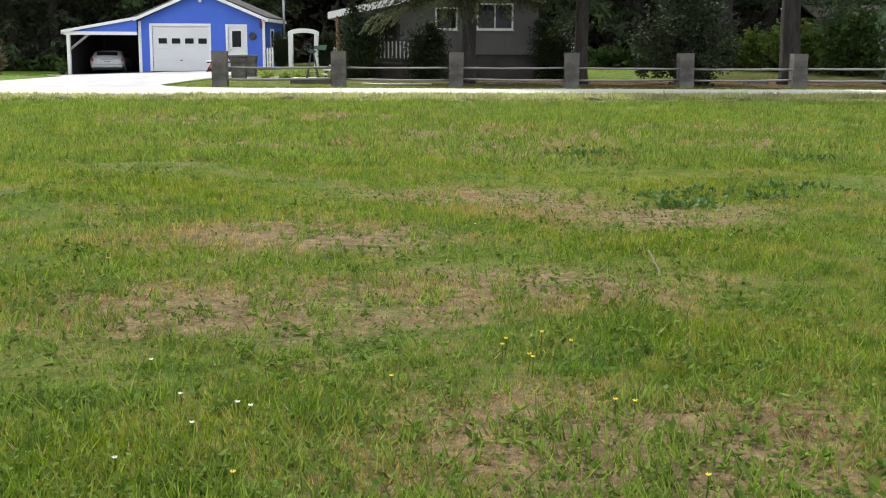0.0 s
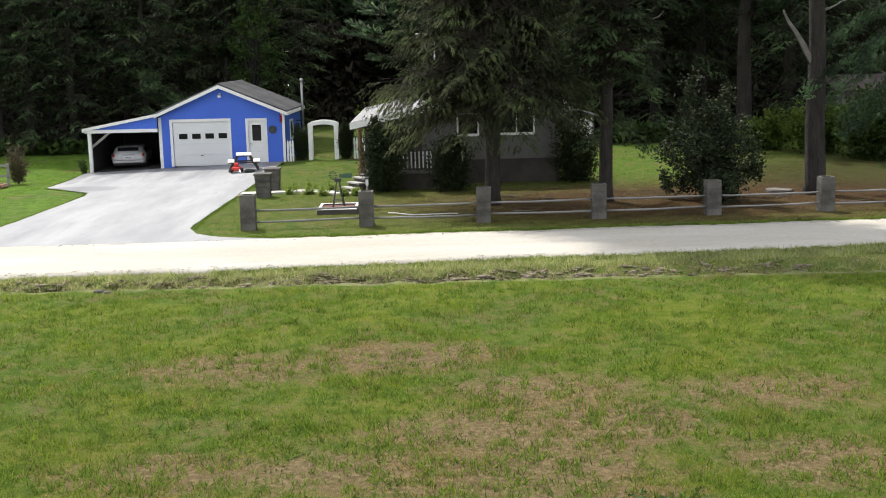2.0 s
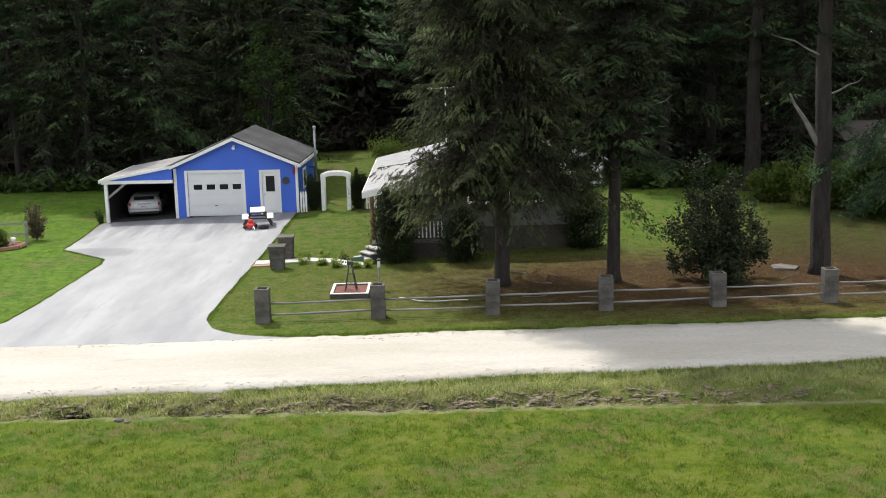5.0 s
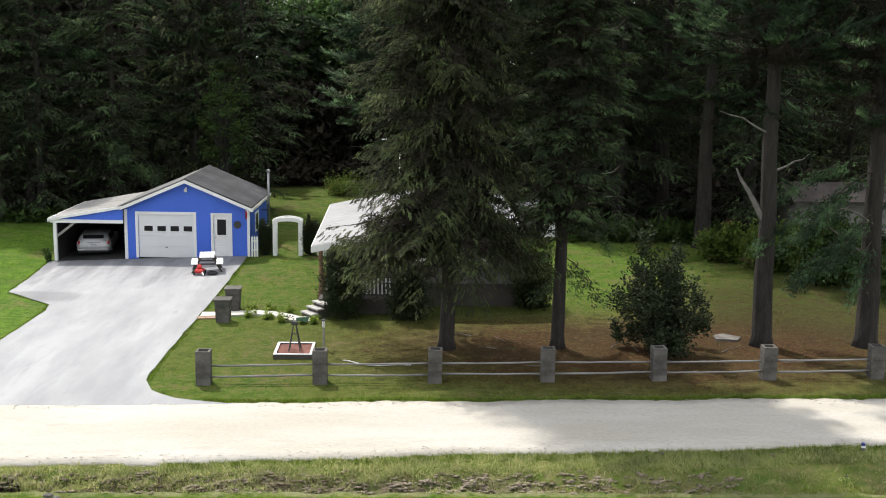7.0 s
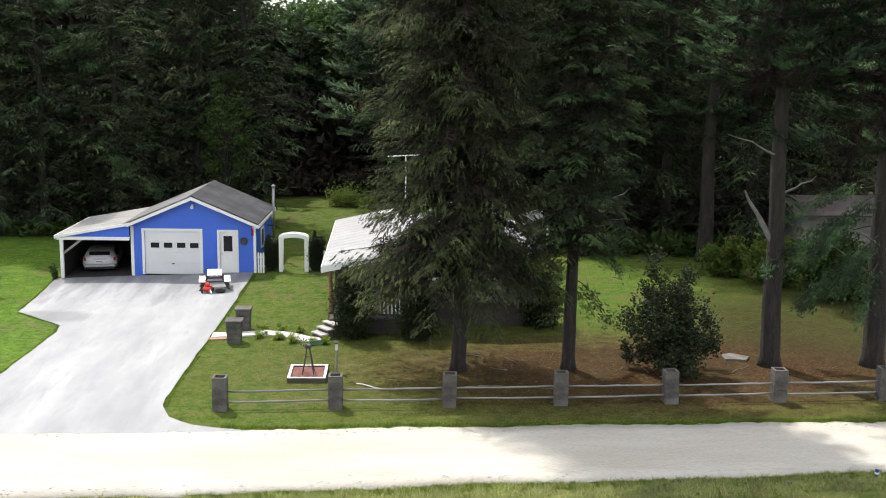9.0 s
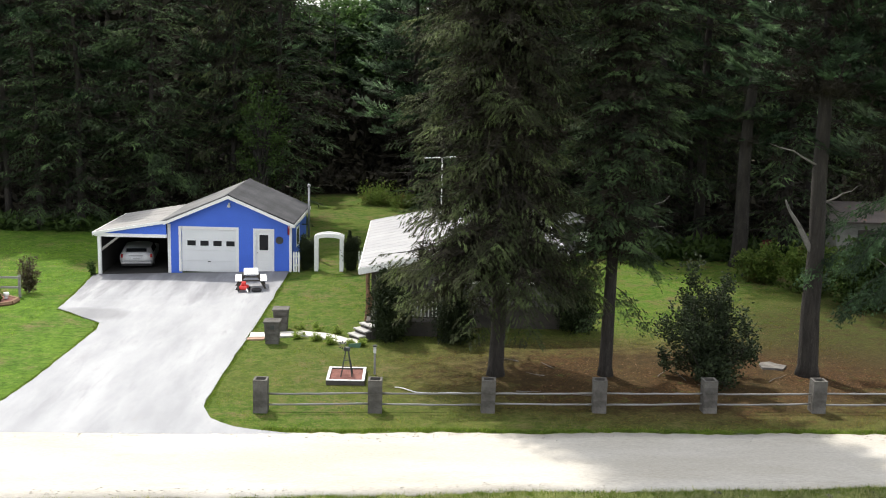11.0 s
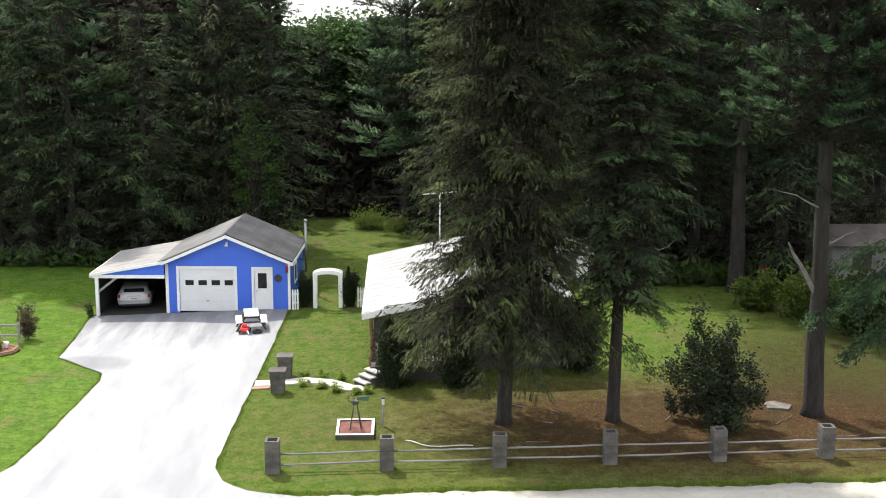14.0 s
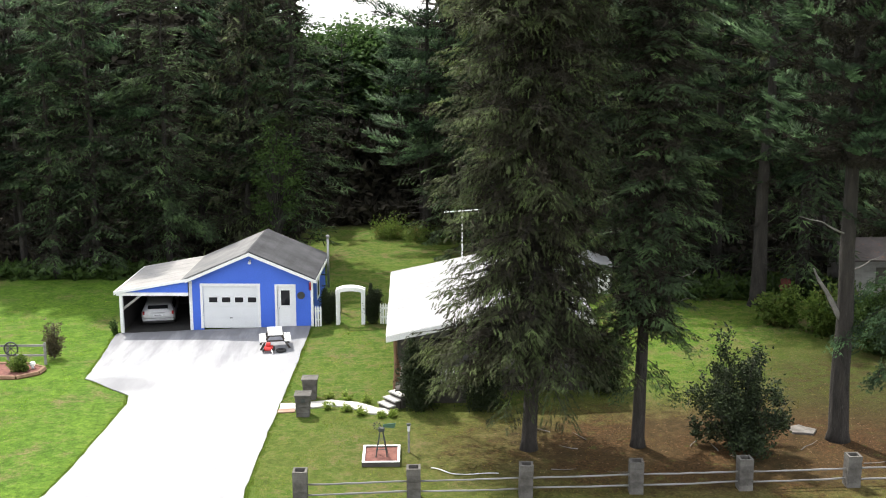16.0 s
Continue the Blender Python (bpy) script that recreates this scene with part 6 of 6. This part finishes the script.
    for s in (-1, 1):
        part("leg", prism(bmesh.new(), [(-8.72 + s * 0.62, pz - 0.03), (-8.72 + s * 0.72, pz - 0.03), (-8.72 + s * 0.30, pz + 0.70), (-8.72 + s * 0.20, pz + 0.70)], "y", y + 0.05, y + 0.09), M["dark"], pt)
pt.rotation_euler = (0, 0, radians(8.5))
mw = thing("push_mower", (-8.92, 52.85, pz - 0.04), "small red push mower beside the picnic table", "lawn mower")
part("deck", boxes((-9.12, -8.72, 52.62, 53.08, pz + 0.08, pz + 0.26), bevel=0.05), M["red"], mw)
part("engine", boxes((-9.03, -8.83, 52.75, 52.97, pz + 0.26, pz + 0.42), bevel=0.03), M["red"], mw)
for dx in (-0.22, 0.22):
    for dy in (-0.2, 0.2):
        part("wheel", tube(bmesh.new(), [(-8.92 + dx - 0.03, 52.85 + dy, pz + 0.09), (-8.92 + dx + 0.03, 52.85 + dy, pz + 0.09)], [0.09, 0.09], 14), M["rubber"], mw)
part("handle", tube(bmesh.new(), [(-8.78, 52.66, pz + 0.15), (-8.68, 52.42, pz + 0.03)], [0.03, 0.03], 6), M["white"], mw)
tire = thing("tyre", (-8.35, 52.85, pz), "black rubber tyre lying flat on the driveway", "tyre")
ring = bmesh.new()
tube(ring, [(-8.35 + 0.17 * math.cos(a), 52.85 + 0.17 * math.sin(a), pz + 0.05) for a in np.linspace(0, 6.283, 25)], [0.07] * 25, 8, False)
part("tread", ring, M["rubber"], tire, "", True)

# ---- planter with rails on the left lawn ----
pl = thing("raised_planter", (-19.6, 50.3, 0), "long planter of pink mulch in a weathered timber border", "planter")
lz = float(height(-19.6, 50.3))
edge = [(-22.5, 49.7), (-19.3, 49.55), (-18.55, 50.2), (-18.5, 50.9), (-19.4, 51.5), (-22.5, 51.7)]
inner = [(x * 0.985 - 19.9 * 0.015 * (1 if x > -20 else 1), 50.6 + (y - 50.6) * 0.86) for x, y in edge]
part("soil_bed", prism(bmesh.new(), inner, "z", lz - 0.05, lz + 0.14), M["mulch"], pl)
for (x0, y0), (x1, y1) in zip(edge, edge[1:] + edge[:1]):
    part("border_timber", tube(bmesh.new(), [(x0, y0, lz + 0.07), (x1, y1, lz + 0.07)], [0.12, 0.12], 6), M["log"], pl)
rail2 = thing("garden_rail", (-20.5, 51.9, lz), "white two-rail garden fence with a dark wagon wheel", "fence")
for x in (-22.3, -20.4, -18.75):
    part("post", boxes((x - 0.05, x + 0.05, 51.88, 51.98, lz - 0.1, lz + 0.95)), M["greywood"], rail2)
for h in (0.35, 0.8):
    part("rail", boxes((-22.4, -18.7, 51.84, 51.88, lz + h, lz + h + 0.09)), M["rail"], rail2)
wl = part("wagon_wheel", tube(bmesh.new(), [(-20.2 + 0.3 * math.cos(a), 51.80, lz + 0.72 + 0.3 * math.sin(a)) for a in np.linspace(0, 6.283, 21)], [0.035] * 21, 6, False), M["iron"], rail2)
for k in range(4):
    a = k * math.pi / 4
    part("spoke", tube(bmesh.new(), [(-20.2 - 0.3 * math.cos(a), 51.80, lz + 0.72 - 0.3 * math.sin(a)), (-20.2 + 0.3 * math.cos(a), 51.80, lz + 0.72 + 0.3 * math.sin(a))], [0.015, 0.015], 5), M["iron"], wl)
shrub("flower_clump", (-19.35, 50.4, lz + 0.13), "bushy green and white flowering clump in the planter", M["brightleaf"], 80, 0.55, 0.9, 9, 700, 0.16, 0.04)
urn = thing("garden_urn", (-18.95, 50.75, lz + 0.1), "small white garden ornament in the planter", "ornament")
part("body", tube(bmesh.new(), [(-18.95, 50.75, lz + 0.08), (-18.95, 50.75, lz + 0.2), (-18.95, 50.75, lz + 0.34), (-18.95, 50.75, lz + 0.42)], [0.10, 0.06, 0.15, 0.11], 12), M["white"], urn, "", True)

# ---- sheds at the edge of the wood ----
sx, sy = 22.6, 60.0
shed = thing("old_shed", (sx, sy, 0), "weathered grey plank shed with a rusty low roof", "shed")
sz = float(height(sx, sy))
part("front_wall", boxes((sx - 2.0, sx + 3.2, sy, sy + 0.1, sz - 0.2, sz + 2.55)), M["greywood"], shed)
for i in range(14):
    x = sx - 2.0 + i * 0.371
    part("plank", boxes((x, x + 0.355, sy - 0.025, sy, sz - 0.1, sz + 2.53 - 0.04 * (i % 3))), M["greywood"], shed)
part("side_wall", boxes((sx - 2.0, sx - 1.9, sy + 0.1, sy + 4, sz - 0.2, sz + 2.55)), M["greywood"], shed)
part("side_wall", boxes((sx + 3.1, sx + 3.2, sy + 0.1, sy + 4, sz - 0.2, sz + 2.55)), M["greywood"], shed)
part("back_wall", boxes((sx - 1.9, sx + 3.1, sy + 3.9, sy + 4, sz - 0.2, sz + 2.55)), M["greywood"], shed)
part("roof", prism(bmesh.new(), [(sy - 0.5, sz + 2.58), (sy + 2.0, sz + 3.3), (sy + 4.4, sz + 2.58), (sy + 4.4, sz + 2.5), (sy + 2.0, sz + 3.22), (sy - 0.5, sz + 2.5)], "x", sx - 2.5, sx + 3.6), M["rust"], shed, "rusty pale metal roof")
part("boarded_window", boxes((sx - 0.9, sx + 0.1, sy - 0.05, sy - 0.025, sz + 1.2, sz + 2.1)), M["dark"], shed)
ws = thing("garden_shed", (7.9, 63.5, 0), "small pale shed with a white roof behind the house", "shed")
part("walls", boxes((6.7, 8.5, 63.2, 65.2, -0.1, 1.62)), M["siding"], ws)
part("roof", prism(bmesh.new(), [(6.5, 1.62), (7.6, 1.98), (8.7, 1.62), (8.7, 1.56), (7.6, 1.92), (6.5, 1.56)], "y", 63.0, 66.2), M["metalroof"], ws)
part("door", boxes((7.75, 8.4, 63.17, 63.2, 0.0, 1.5)), M["white"], ws)
slabrock = bmesh.new()
prism(slabrock, outline_wobble([(11.75, 42.0), (12.5, 41.8), (12.75, 42.3), (12.2, 42.75), (11.8, 42.6)], 0.3, 0.04, 4), "z", -0.1, 0.05)
rock = part("flat_stone", slabrock, M["deadwood"], None, "pale flat stone lying among needle litter")
tagged(rock, "", "stone")


# ---- grass and field flowers ----
def dryness(x, y):
    """How withered the field is there, from 0 to 1."""
    near = np.full(np.shape(x), 9.0)
    for cx, cy in DRY_SPOTS:
        k = 0.45 + 0.022 * cy
        near = np.minimum(near, np.hypot((x - cx) * 0.55 / k, (y - cy) * 0.85 / k))
    return np.exp(-(near / 0.7) ** 2)


def grass(name, rows, label, seed):
    """Blades: x0, x1, y0, y1, count, height, width. Kept off road, drive and path."""
    r = np.random.default_rng(seed)
    vs = []
    for x0, x1, y0, y1, n, h, w, fan in rows:
        y = r.uniform(y0, y1, n)
        x = r.uniform(x0, x1, n) * (y / y1 if fan else 1.0)
        keep = (y < road_near(x) - 0.05) | (y > road_far(x) + 0.1)
        drive = (x < -7.55) & (x > -16.6) & (y > 33) | (x < -4.6) & (y < 36.2) & (y < 34.35 + 0.42 * (-4.9 - x)) & (y > 33)
        house_area = (x > -3.1) & (x < 5) & (y > 46.5) & (y < 58.2)
        keep &= ~drive & ~house_area
        bald = dryness(x, y)
        keep &= (np.hypot((x - 8.9) * 0.105, (y - 40.6) * 0.22) > 0.95) | (r.random(n) < 0.2)  # little grows in the litter
        keep &= r.random(n) > 0.55 * bald
        x, y, bald = x[keep], y[keep], bald[keep]
        k = len(x)
        z = height(x, y)
        a = r.uniform(0, 6.283, k)
        clump = 0.75 + 0.5 * np.sin(x * 1.9 + 1.3 * np.sin(y * 1.1)) * np.sin(y * 1.6 + np.sin(x * 0.7)) + 0.25 * np.sin(x * 5.3) * np.sin(y * 4.7)
        hh = h * r.uniform(0.35, 1.35, k) * np.clip(clump, 0.35, 1.5) * (1 - 0.45 * bald)
        lean = r.uniform(0.1, 0.9, k) * hh
        b = r.uniform(0, 6.283, k)
        ww = w * r.uniform(0.6, 1.3, k)
        p = np.stack([x, y, z - 0.01], 1)
        s = np.stack([np.cos(a) * ww, np.sin(a) * ww, np.zeros(k)], 1) * 0.5
        tip = p + np.stack([np.cos(b) * lean, np.sin(b) * lean, hh], 1)
        vs.append(np.stack([p - s, p + s, tip], 1).reshape(-1, 3))
    v = np.concatenate(vs)
    return tagged(arrays(name, v, np.arange(len(v)).reshape(-1, 3), M["blades"], None, label), "", "grass", "", "stuff")


grass("near_grass", [(-3.6, 3.8, 2.0, 6.5, 100000, 0.045, 0.0075, True), (-6.2, 6.2, 6.5, 13.0, 105000, 0.055, 0.011, True)], "short mixed green and straw-coloured field grass", 1)
grass("field_grass", [(-12.0, 12.5, 13.0, 27.25, 110000, 0.065, 0.016, True), (-14, 14.5, 28.1, 30.4, 20000, 0.07, 0.013, False), (4, 15, 27.4, 28.2, 6000, 0.08, 0.013, False)], "rough field grass running up to the ditch", 2)
grass("lawn_grass", [(-8, 16, 34.4, 47, 52000, 0.05, 0.021, False), (-24, -14, 36, 66, 40000, 0.05, 0.028, False), (-7.3, 16, 47, 62, 40000, 0.05, 0.028, False)], "mown lawn grass round the house", 3)


def leaf_rosettes(name, count, seed, box_at, leaves, size, width, material, label, lift=0.03):
    """Low broad-leaved weeds and clover in clumps over the field."""
    r = np.random.default_rng(seed)
    x0, x1, y0, y1 = box_at
    clump_y = r.uniform(0, 1, (count // 12 + 1)) ** 1.4 * (y1 - y0) + y0
    clump_x = r.uniform(x0, x1, len(clump_y)) * (0.3 + 0.7 * clump_y / y1)
    pick = r.integers(0, len(clump_x), count)
    x, y = clump_x[pick] + r.normal(0, 0.16, count), clump_y[pick] + r.normal(0, 0.22, count)
    p = np.stack([x, y, height(x, y) + lift * r.uniform(0.2, 1.3, count)], 1)
    d = np.stack([np.zeros(count), np.zeros(count), np.full(count, 0.3)], 1)
    v, f = blades_at(r, p, d, leaves, size, width, 0.9, 0.45, 0.0, True)
    return tagged(arrays(name, v, f, material, None, label), "", "weeds", "", "stuff")


leaf_rosettes("clover", 9000, 31, (-4.8, 5.0, 2.3, 13.0), 3, 0.017, 0.0075, M["clover"], "patches of clover leaves in the field grass", 0.05)
leaf_rosettes("broad_weeds", 2200, 32, (-5.5, 6.0, 2.4, 17.0), 5, 0.045, 0.009, M["clover"], "low rosettes of broad-leaved weeds in the grass", 0.03)


def weed_patch(name, spots, count, seed, label):
    """Clumps of broad dark leaves: x, y and radius of each clump."""
    r = np.random.default_rng(seed)
    at = np.array(spots)[r.integers(0, len(spots), count)]
    x, y = at[:, 0] + r.normal(0, 1, count) * at[:, 2] * 0.6, at[:, 1] + r.normal(0, 1, count) * at[:, 2] * 0.4
    p = np.stack([x, y, height(x, y) + 0.02], 1)
    v, f = blades_at(r, p, np.stack([np.zeros(count), np.zeros(count), np.full(count, 0.35)], 1), 5, 0.075, 0.017, 0.9, 0.3, 0.0, True)
    return tagged(arrays(name, v, f, M["dock"], None, label), "", "weeds", "", "stuff")


weed_patch("dock_weeds", ((2.45, 13.6, 0.55), (2.0, 13.2, 0.3), (2.5, 9.8, 0.4), (2.3, 9.1, 0.25), (3.5, 10.2, 0.35), (3.1, 9.5, 0.3), (4.4, 12.6, 0.4)), 210, 36, "dark clumps of broad dock leaves in the thin turf")


def flower(x, y, tall, petals, label, category):
    z = float(height(x, y))
    root = thing("field_flower", (x, y, z), label, category, category + "s in the field")
    part("stem", tube(bmesh.new(), [(x, y, z - 0.01), (x + 0.006, y, z + tall * 0.6), (x + 0.004, y - 0.004, z + tall)], [0.0022, 0.0018, 0.0015], 4), M["clover"], root)
    hd = bmesh.new()
    c = hd.verts.new((x + 0.004, y - 0.004, z + tall + 0.002))
    ring = []
    for k in range(20):
        a = 6.283 * k / 20
        rr = 0.0095 if k % 2 else 0.0065
        ring.append(hd.verts.new((x + 0.004 + rr * math.cos(a), y - 0.004 + rr * math.sin(a), z + tall + 0.006 * (k % 2) + 0.003)))
    for k in range(20):
        hd.faces.new((c, ring[k], ring[(k + 1) % 20]))
    part("petals", hd, petals, root)


for x, y in ((-0.38, 2.77), (0.03, 3.72), (0.45, 4.12), (0.47, 4.21), (0.54, 3.97), (0.55, 3.93), (0.62, 4.30), (0.72, 4.15), (0.83, 3.38), (0.77, 3.40), (0.91, 2.72), (-1.56, 6.03)):
    flower(x, y, 0.075, M["yellow"], "small yellow hawkweed flower on a thin stem", "yellow flower")
for x, y in ((-0.43, 3.47), (-0.59, 3.29), (-0.69, 3.61), (-0.48, 3.51), (-0.75, 2.96), (-0.89, 4.06), (0.51, 7.60)):
    flower(x, y, 0.05, M["petalwhite"], "small white clover flower in the grass", "white flower")
st = tube(bmesh.new(), [(1.37, 5.64, 0.0), (1.37, 5.63, 0.06), (1.33, 5.63, 0.13), (1.31, 5.64, 0.17)], [0.006, 0.005, 0.005, 0.004], 5)
tagged(part("dry_stalk", st, M["straw"], None, "pale dry bent stalk standing in the grass"), "", "stalk")


def tussocks(name, count, seed):
    """Coarse tussocks of half-dead grass along the ditch."""
    r = np.random.default_rng(seed)
    cx = r.uniform(-15, 16, count)
    cy = np.where(r.random(count) < 0.8, road_near(cx) - r.uniform(0.1, 1.25, count), r.uniform(27.5, 29.0, count))
    clear = np.hypot(cx + 9.4, (cy - 27.6) * 1.3) > 0.75  # nothing grows in and before the hole
    cx, cy = cx[clear], cy[clear]
    count = len(cx)
    n = 26
    x, y = np.repeat(cx, n) + r.normal(0, 0.08, count * n), np.repeat(cy, n) + r.normal(0, 0.06, count * n)
    p = np.stack([x, y, height(x, y) - 0.01], 1)
    d = np.stack([r.normal(0, 0.5, count * n), r.normal(0, 0.5, count * n), np.ones(count * n)], 1)
    big = np.repeat(r.uniform(0.5, 1.5, count), n)
    d *= big[:, None]
    v, f = blades_at(r, p, d, 1, 0.14, 0.010, 0.6)
    # short and tall tussocks
    tips = v.reshape(-1, 3, 3)
    tips[:, 2] = tips[:, :2].mean(1) + (tips[:, 2] - tips[:, :2].mean(1)) * big[:, None]
    v = tips.reshape(-1, 3)
    return tagged(arrays(name, v, f, M["tussock"], None, "coarse half-dead tussocks of grass along the ditch"), "", "grass", "", "stuff")


tussocks("verge_tussocks", 2500, 71)


def tufts(name, count, seed, spread, n, blade, width, label, place):
    """Tufts of longer grass: place(r, count) gives where they stand."""
    r = np.random.default_rng(seed)
    cx, cy = place(r, count)
    x, y = np.repeat(cx, n) + r.normal(0, spread, len(cx) * n), np.repeat(cy, n) + r.normal(0, spread, len(cx) * n)
    p = np.stack([x, y, height(x, y) - 0.01], 1)
    d = np.stack([r.normal(0, 0.45, len(x)), r.normal(0, 0.45, len(x)), np.ones(len(x))], 1)
    v, f = blades_at(r, p, d, 1, blade, width, 0.35)
    return tagged(arrays(name, v, f, M["tuft"], None, label), "", "grass", "", "stuff")


def field_places(r, k):
    y = 2.4 + 15 * r.uniform(0, 1, k) ** 1.5
    return r.uniform(-0.42, 0.44, k) * y * 1.15, y


def edge_places(r, k):
    x = r.uniform(-5.6, 17, k)
    far = np.stack([x, road_far(x) + r.uniform(0.05, 0.35, k)], 1)
    near = np.stack([x, road_near(x) - r.uniform(0.0, 0.4, k)], 1)
    both = np.concatenate([far, near])
    return both[:, 0], both[:, 1]


def drive_places(r, k):
    """Along both edges of the drive."""
    y = r.uniform(36.6, 56.6, k)
    right = np.interp(y, (36.6, 40.0, 44.7, 50.0, 57.15), (-7.8, -7.8, -7.68, -7.5, -7.3)) + np.abs(r.normal(0.03, 0.05, k))
    yl = r.uniform(34.6, 56.6, k)
    left = np.interp(yl, (34.6, 37.0, 40.1, 45.9, 47.0, 49.4, 52.5, 57.0), (-15.2, -14.3, -14.0, -13.75, -13.9, -16.3, -16.5, -16.9)) - np.abs(r.normal(0.03, 0.05, k))
    return np.concatenate([right, left]), np.concatenate([y, yl])


tufts("field_tufts", 1500, 72, 0.045, 22, 0.09, 0.0045, "tufts of longer bright green grass in the field", field_places)
def far_field_places(r, k):
    y = 12 + 14.8 * r.uniform(0, 1, k)
    return r.uniform(-0.44, 0.46, k) * y, y


tufts("rough_tufts", 4200, 74, 0.07, 14, 0.12, 0.010, "rough clumps of unmown grass further out in the field", far_field_places)
tufts("edge_tufts", 700, 73, 0.07, 22, 0.12, 0.008, "untrimmed grass fringe along the road and driveway", edge_places)
tufts("drive_tufts", 520, 75, 0.05, 16, 0.075, 0.008, "ragged grass fringe hanging over the edges of the drive", drive_places)
sr = random.Random(12)
for i in range(18):
    x = sr.uniform(-13, 14)
    y = float(road_near(x)) - sr.choice((sr.uniform(1.3, 2.3), sr.uniform(0.1, 0.5)))
    s = sr.uniform(0.04, 0.11)
    bm = bmesh.new()
    bmesh.ops.create_icosphere(bm, subdivisions=1, radius=s)
    for v in bm.verts:
        v.co = Vector((v.co.x * sr.uniform(0.9, 1.5), v.co.y * sr.uniform(0.8, 1.2), v.co.z * sr.uniform(0.45, 0.7))) + Vector((x, y, float(height(x, y)) + s * 0.2))
    tagged(part("stone", bm, M["block"], None), "rough grey field stone lying in the verge", "stone", "stones along the ditch")


def clods(name, count, seed, place, size, material, label, category):
    """Loose crumbs of earth and stone: squat eight-sided lumps, uncounted."""
    r = np.random.default_rng(seed)
    x, y = place(r, count)
    k = len(x)
    s = size * r.uniform(0.4, 1.6, (k, 1)) * r.uniform(0.7, 1.5, (k, 3)) * np.array([1.5, 1.0, 0.4])
    c = np.stack([x, y, np.where((y > road_near(x) - 0.1) & (y < road_far(x)), 0.005, height(x, y)) + 0.02], 1)
    shape = np.array([(1, 0, 0), (0, 1, 0), (-1, 0, 0), (0, -1, 0), (0.15, 0.1, 1), (0, 0, -1)], float)
    v = (c[:, None] + shape[None] * s[:, None]).reshape(-1, 3)
    tri = np.array([(0, 1, 4), (1, 2, 4), (2, 3, 4), (3, 0, 4), (1, 0, 5), (2, 1, 5), (3, 2, 5), (0, 3, 5)])
    f = (tri[None] + 6 * np.arange(k)[:, None, None]).reshape(-1, 3)
    return tagged(arrays(name, v, f, material, None, label), "", category, "", "stuff")


def both_edges(r, k):
    x = r.uniform(-16, 19, k)
    far = r.random(k) < 0.55
    y = np.where(far, road_far(x) + r.normal(0.06, 0.06, k), road_near(x) + r.normal(-0.12, 0.1, k))
    mouth = far & (x > -15.2) & (x < -4.8) & (r.random(k) < 0.93)
    thin = ~mouth & (np.sin(x * 2.1) + np.sin(x * 0.8 + 2) + r.normal(0, 0.6, k) > -0.4)
    return x[thin], y[thin]


def on_road(r, k):
    x = r.uniform(-16, 19, k)
    return x, road_near(x) + (road_far(x) - road_near(x)) * r.choice((0.08, 0.5, 0.93), k) + r.normal(0, 0.16, k)


clods("edge_dirt", 700, 81, both_edges, 0.017, M["gravel"], "crumbled gravel and earth along the edges of the road", "dirt")


def ditch_places(r, k):
    cx, cy = r.uniform(-13, 9, k // 7), r.uniform(27.5, 28.65, k // 7)
    pick = r.integers(0, len(cx), k)
    return cx[pick] + r.normal(0, 0.16, k), cy[pick] + r.normal(0, 0.08, k)


clods("ditch_earth", 2600, 84, ditch_places, 0.042, M["soil"], "crumbling lumps of grey-brown earth along the cut of the ditch", "dirt")
clods("road_gravel", 1500, 82, on_road, 0.018, M["gravel"], "loose gravel in low ridges on the road", "gravel")


def under_trees(r, k):
    return r.normal(9.5, 5.5, k), 41 + np.abs(r.normal(0, 1.6, k)) * r.choice((-1, 1), k)


clods("bark_litter", 900, 83, under_trees, 0.014, M["log"], "scraps of bark and cones on the needle litter", "litter")
tw = random.Random(21)
for i in range(10):
    x, y, a, L = tw.uniform(1.5, 15.5), tw.uniform(38.2, 43.5), tw.uniform(0, 3.14), tw.uniform(0.5, 1.3)
    pts = [(x + math.cos(a) * L * (t - 0.5) + tw.uniform(-0.04, 0.04), y + math.sin(a) * L * (t - 0.5) + tw.uniform(-0.04, 0.04), float(height(x, y)) + 0.05 + tw.uniform(-0.01, 0.02)) for t in (0, 0.3, 0.6, 1)]
    tagged(part("fallen_twig", tube(bmesh.new(), pts, [0.02, 0.016, 0.012, 0.006], 5), M["deadwood"], None), "fallen grey twig lying on the needle litter", "twig", "fallen twigs under the trees")
bf = thing("board_fence", (17.2, 60.6, float(height(17.2, 60.6))), "short dark red board fence at the edge of the wood", "fence")
for i in range(3):
    x = 16.95 + i * 0.19
    part("board", boxes((x, x + 0.17, 60.6, 60.63, float(height(x, 60.6)) - 0.1, 1.55 + 0.05 * (i % 2)), bevel=0.006), M["redboard"], bf)
part("rail", boxes((16.9, 17.55, 60.63, 60.69, 1.1, 1.2)), M["redboard"], bf)
bx, by = 12.69, 30.4
bz = float(height(12.69, 30.4)) + 0.03
can = thing("drink_can", (bx, by, bz), "small crumpled blue and white drink can at the road edge", "can")
part("body", tube(bmesh.new(), [(bx, by, bz - 0.01), (bx + 0.005, by, bz + 0.09), (bx - 0.01, by, bz + 0.19)], [0.05, 0.055, 0.05], 12), M["fabricblue"], can)
part("band", tube(bmesh.new(), [(bx + 0.003, by, bz + 0.06), (bx + 0.003, by, bz + 0.12)], [0.058, 0.058], 12), M["white"], can, "white band round the can")
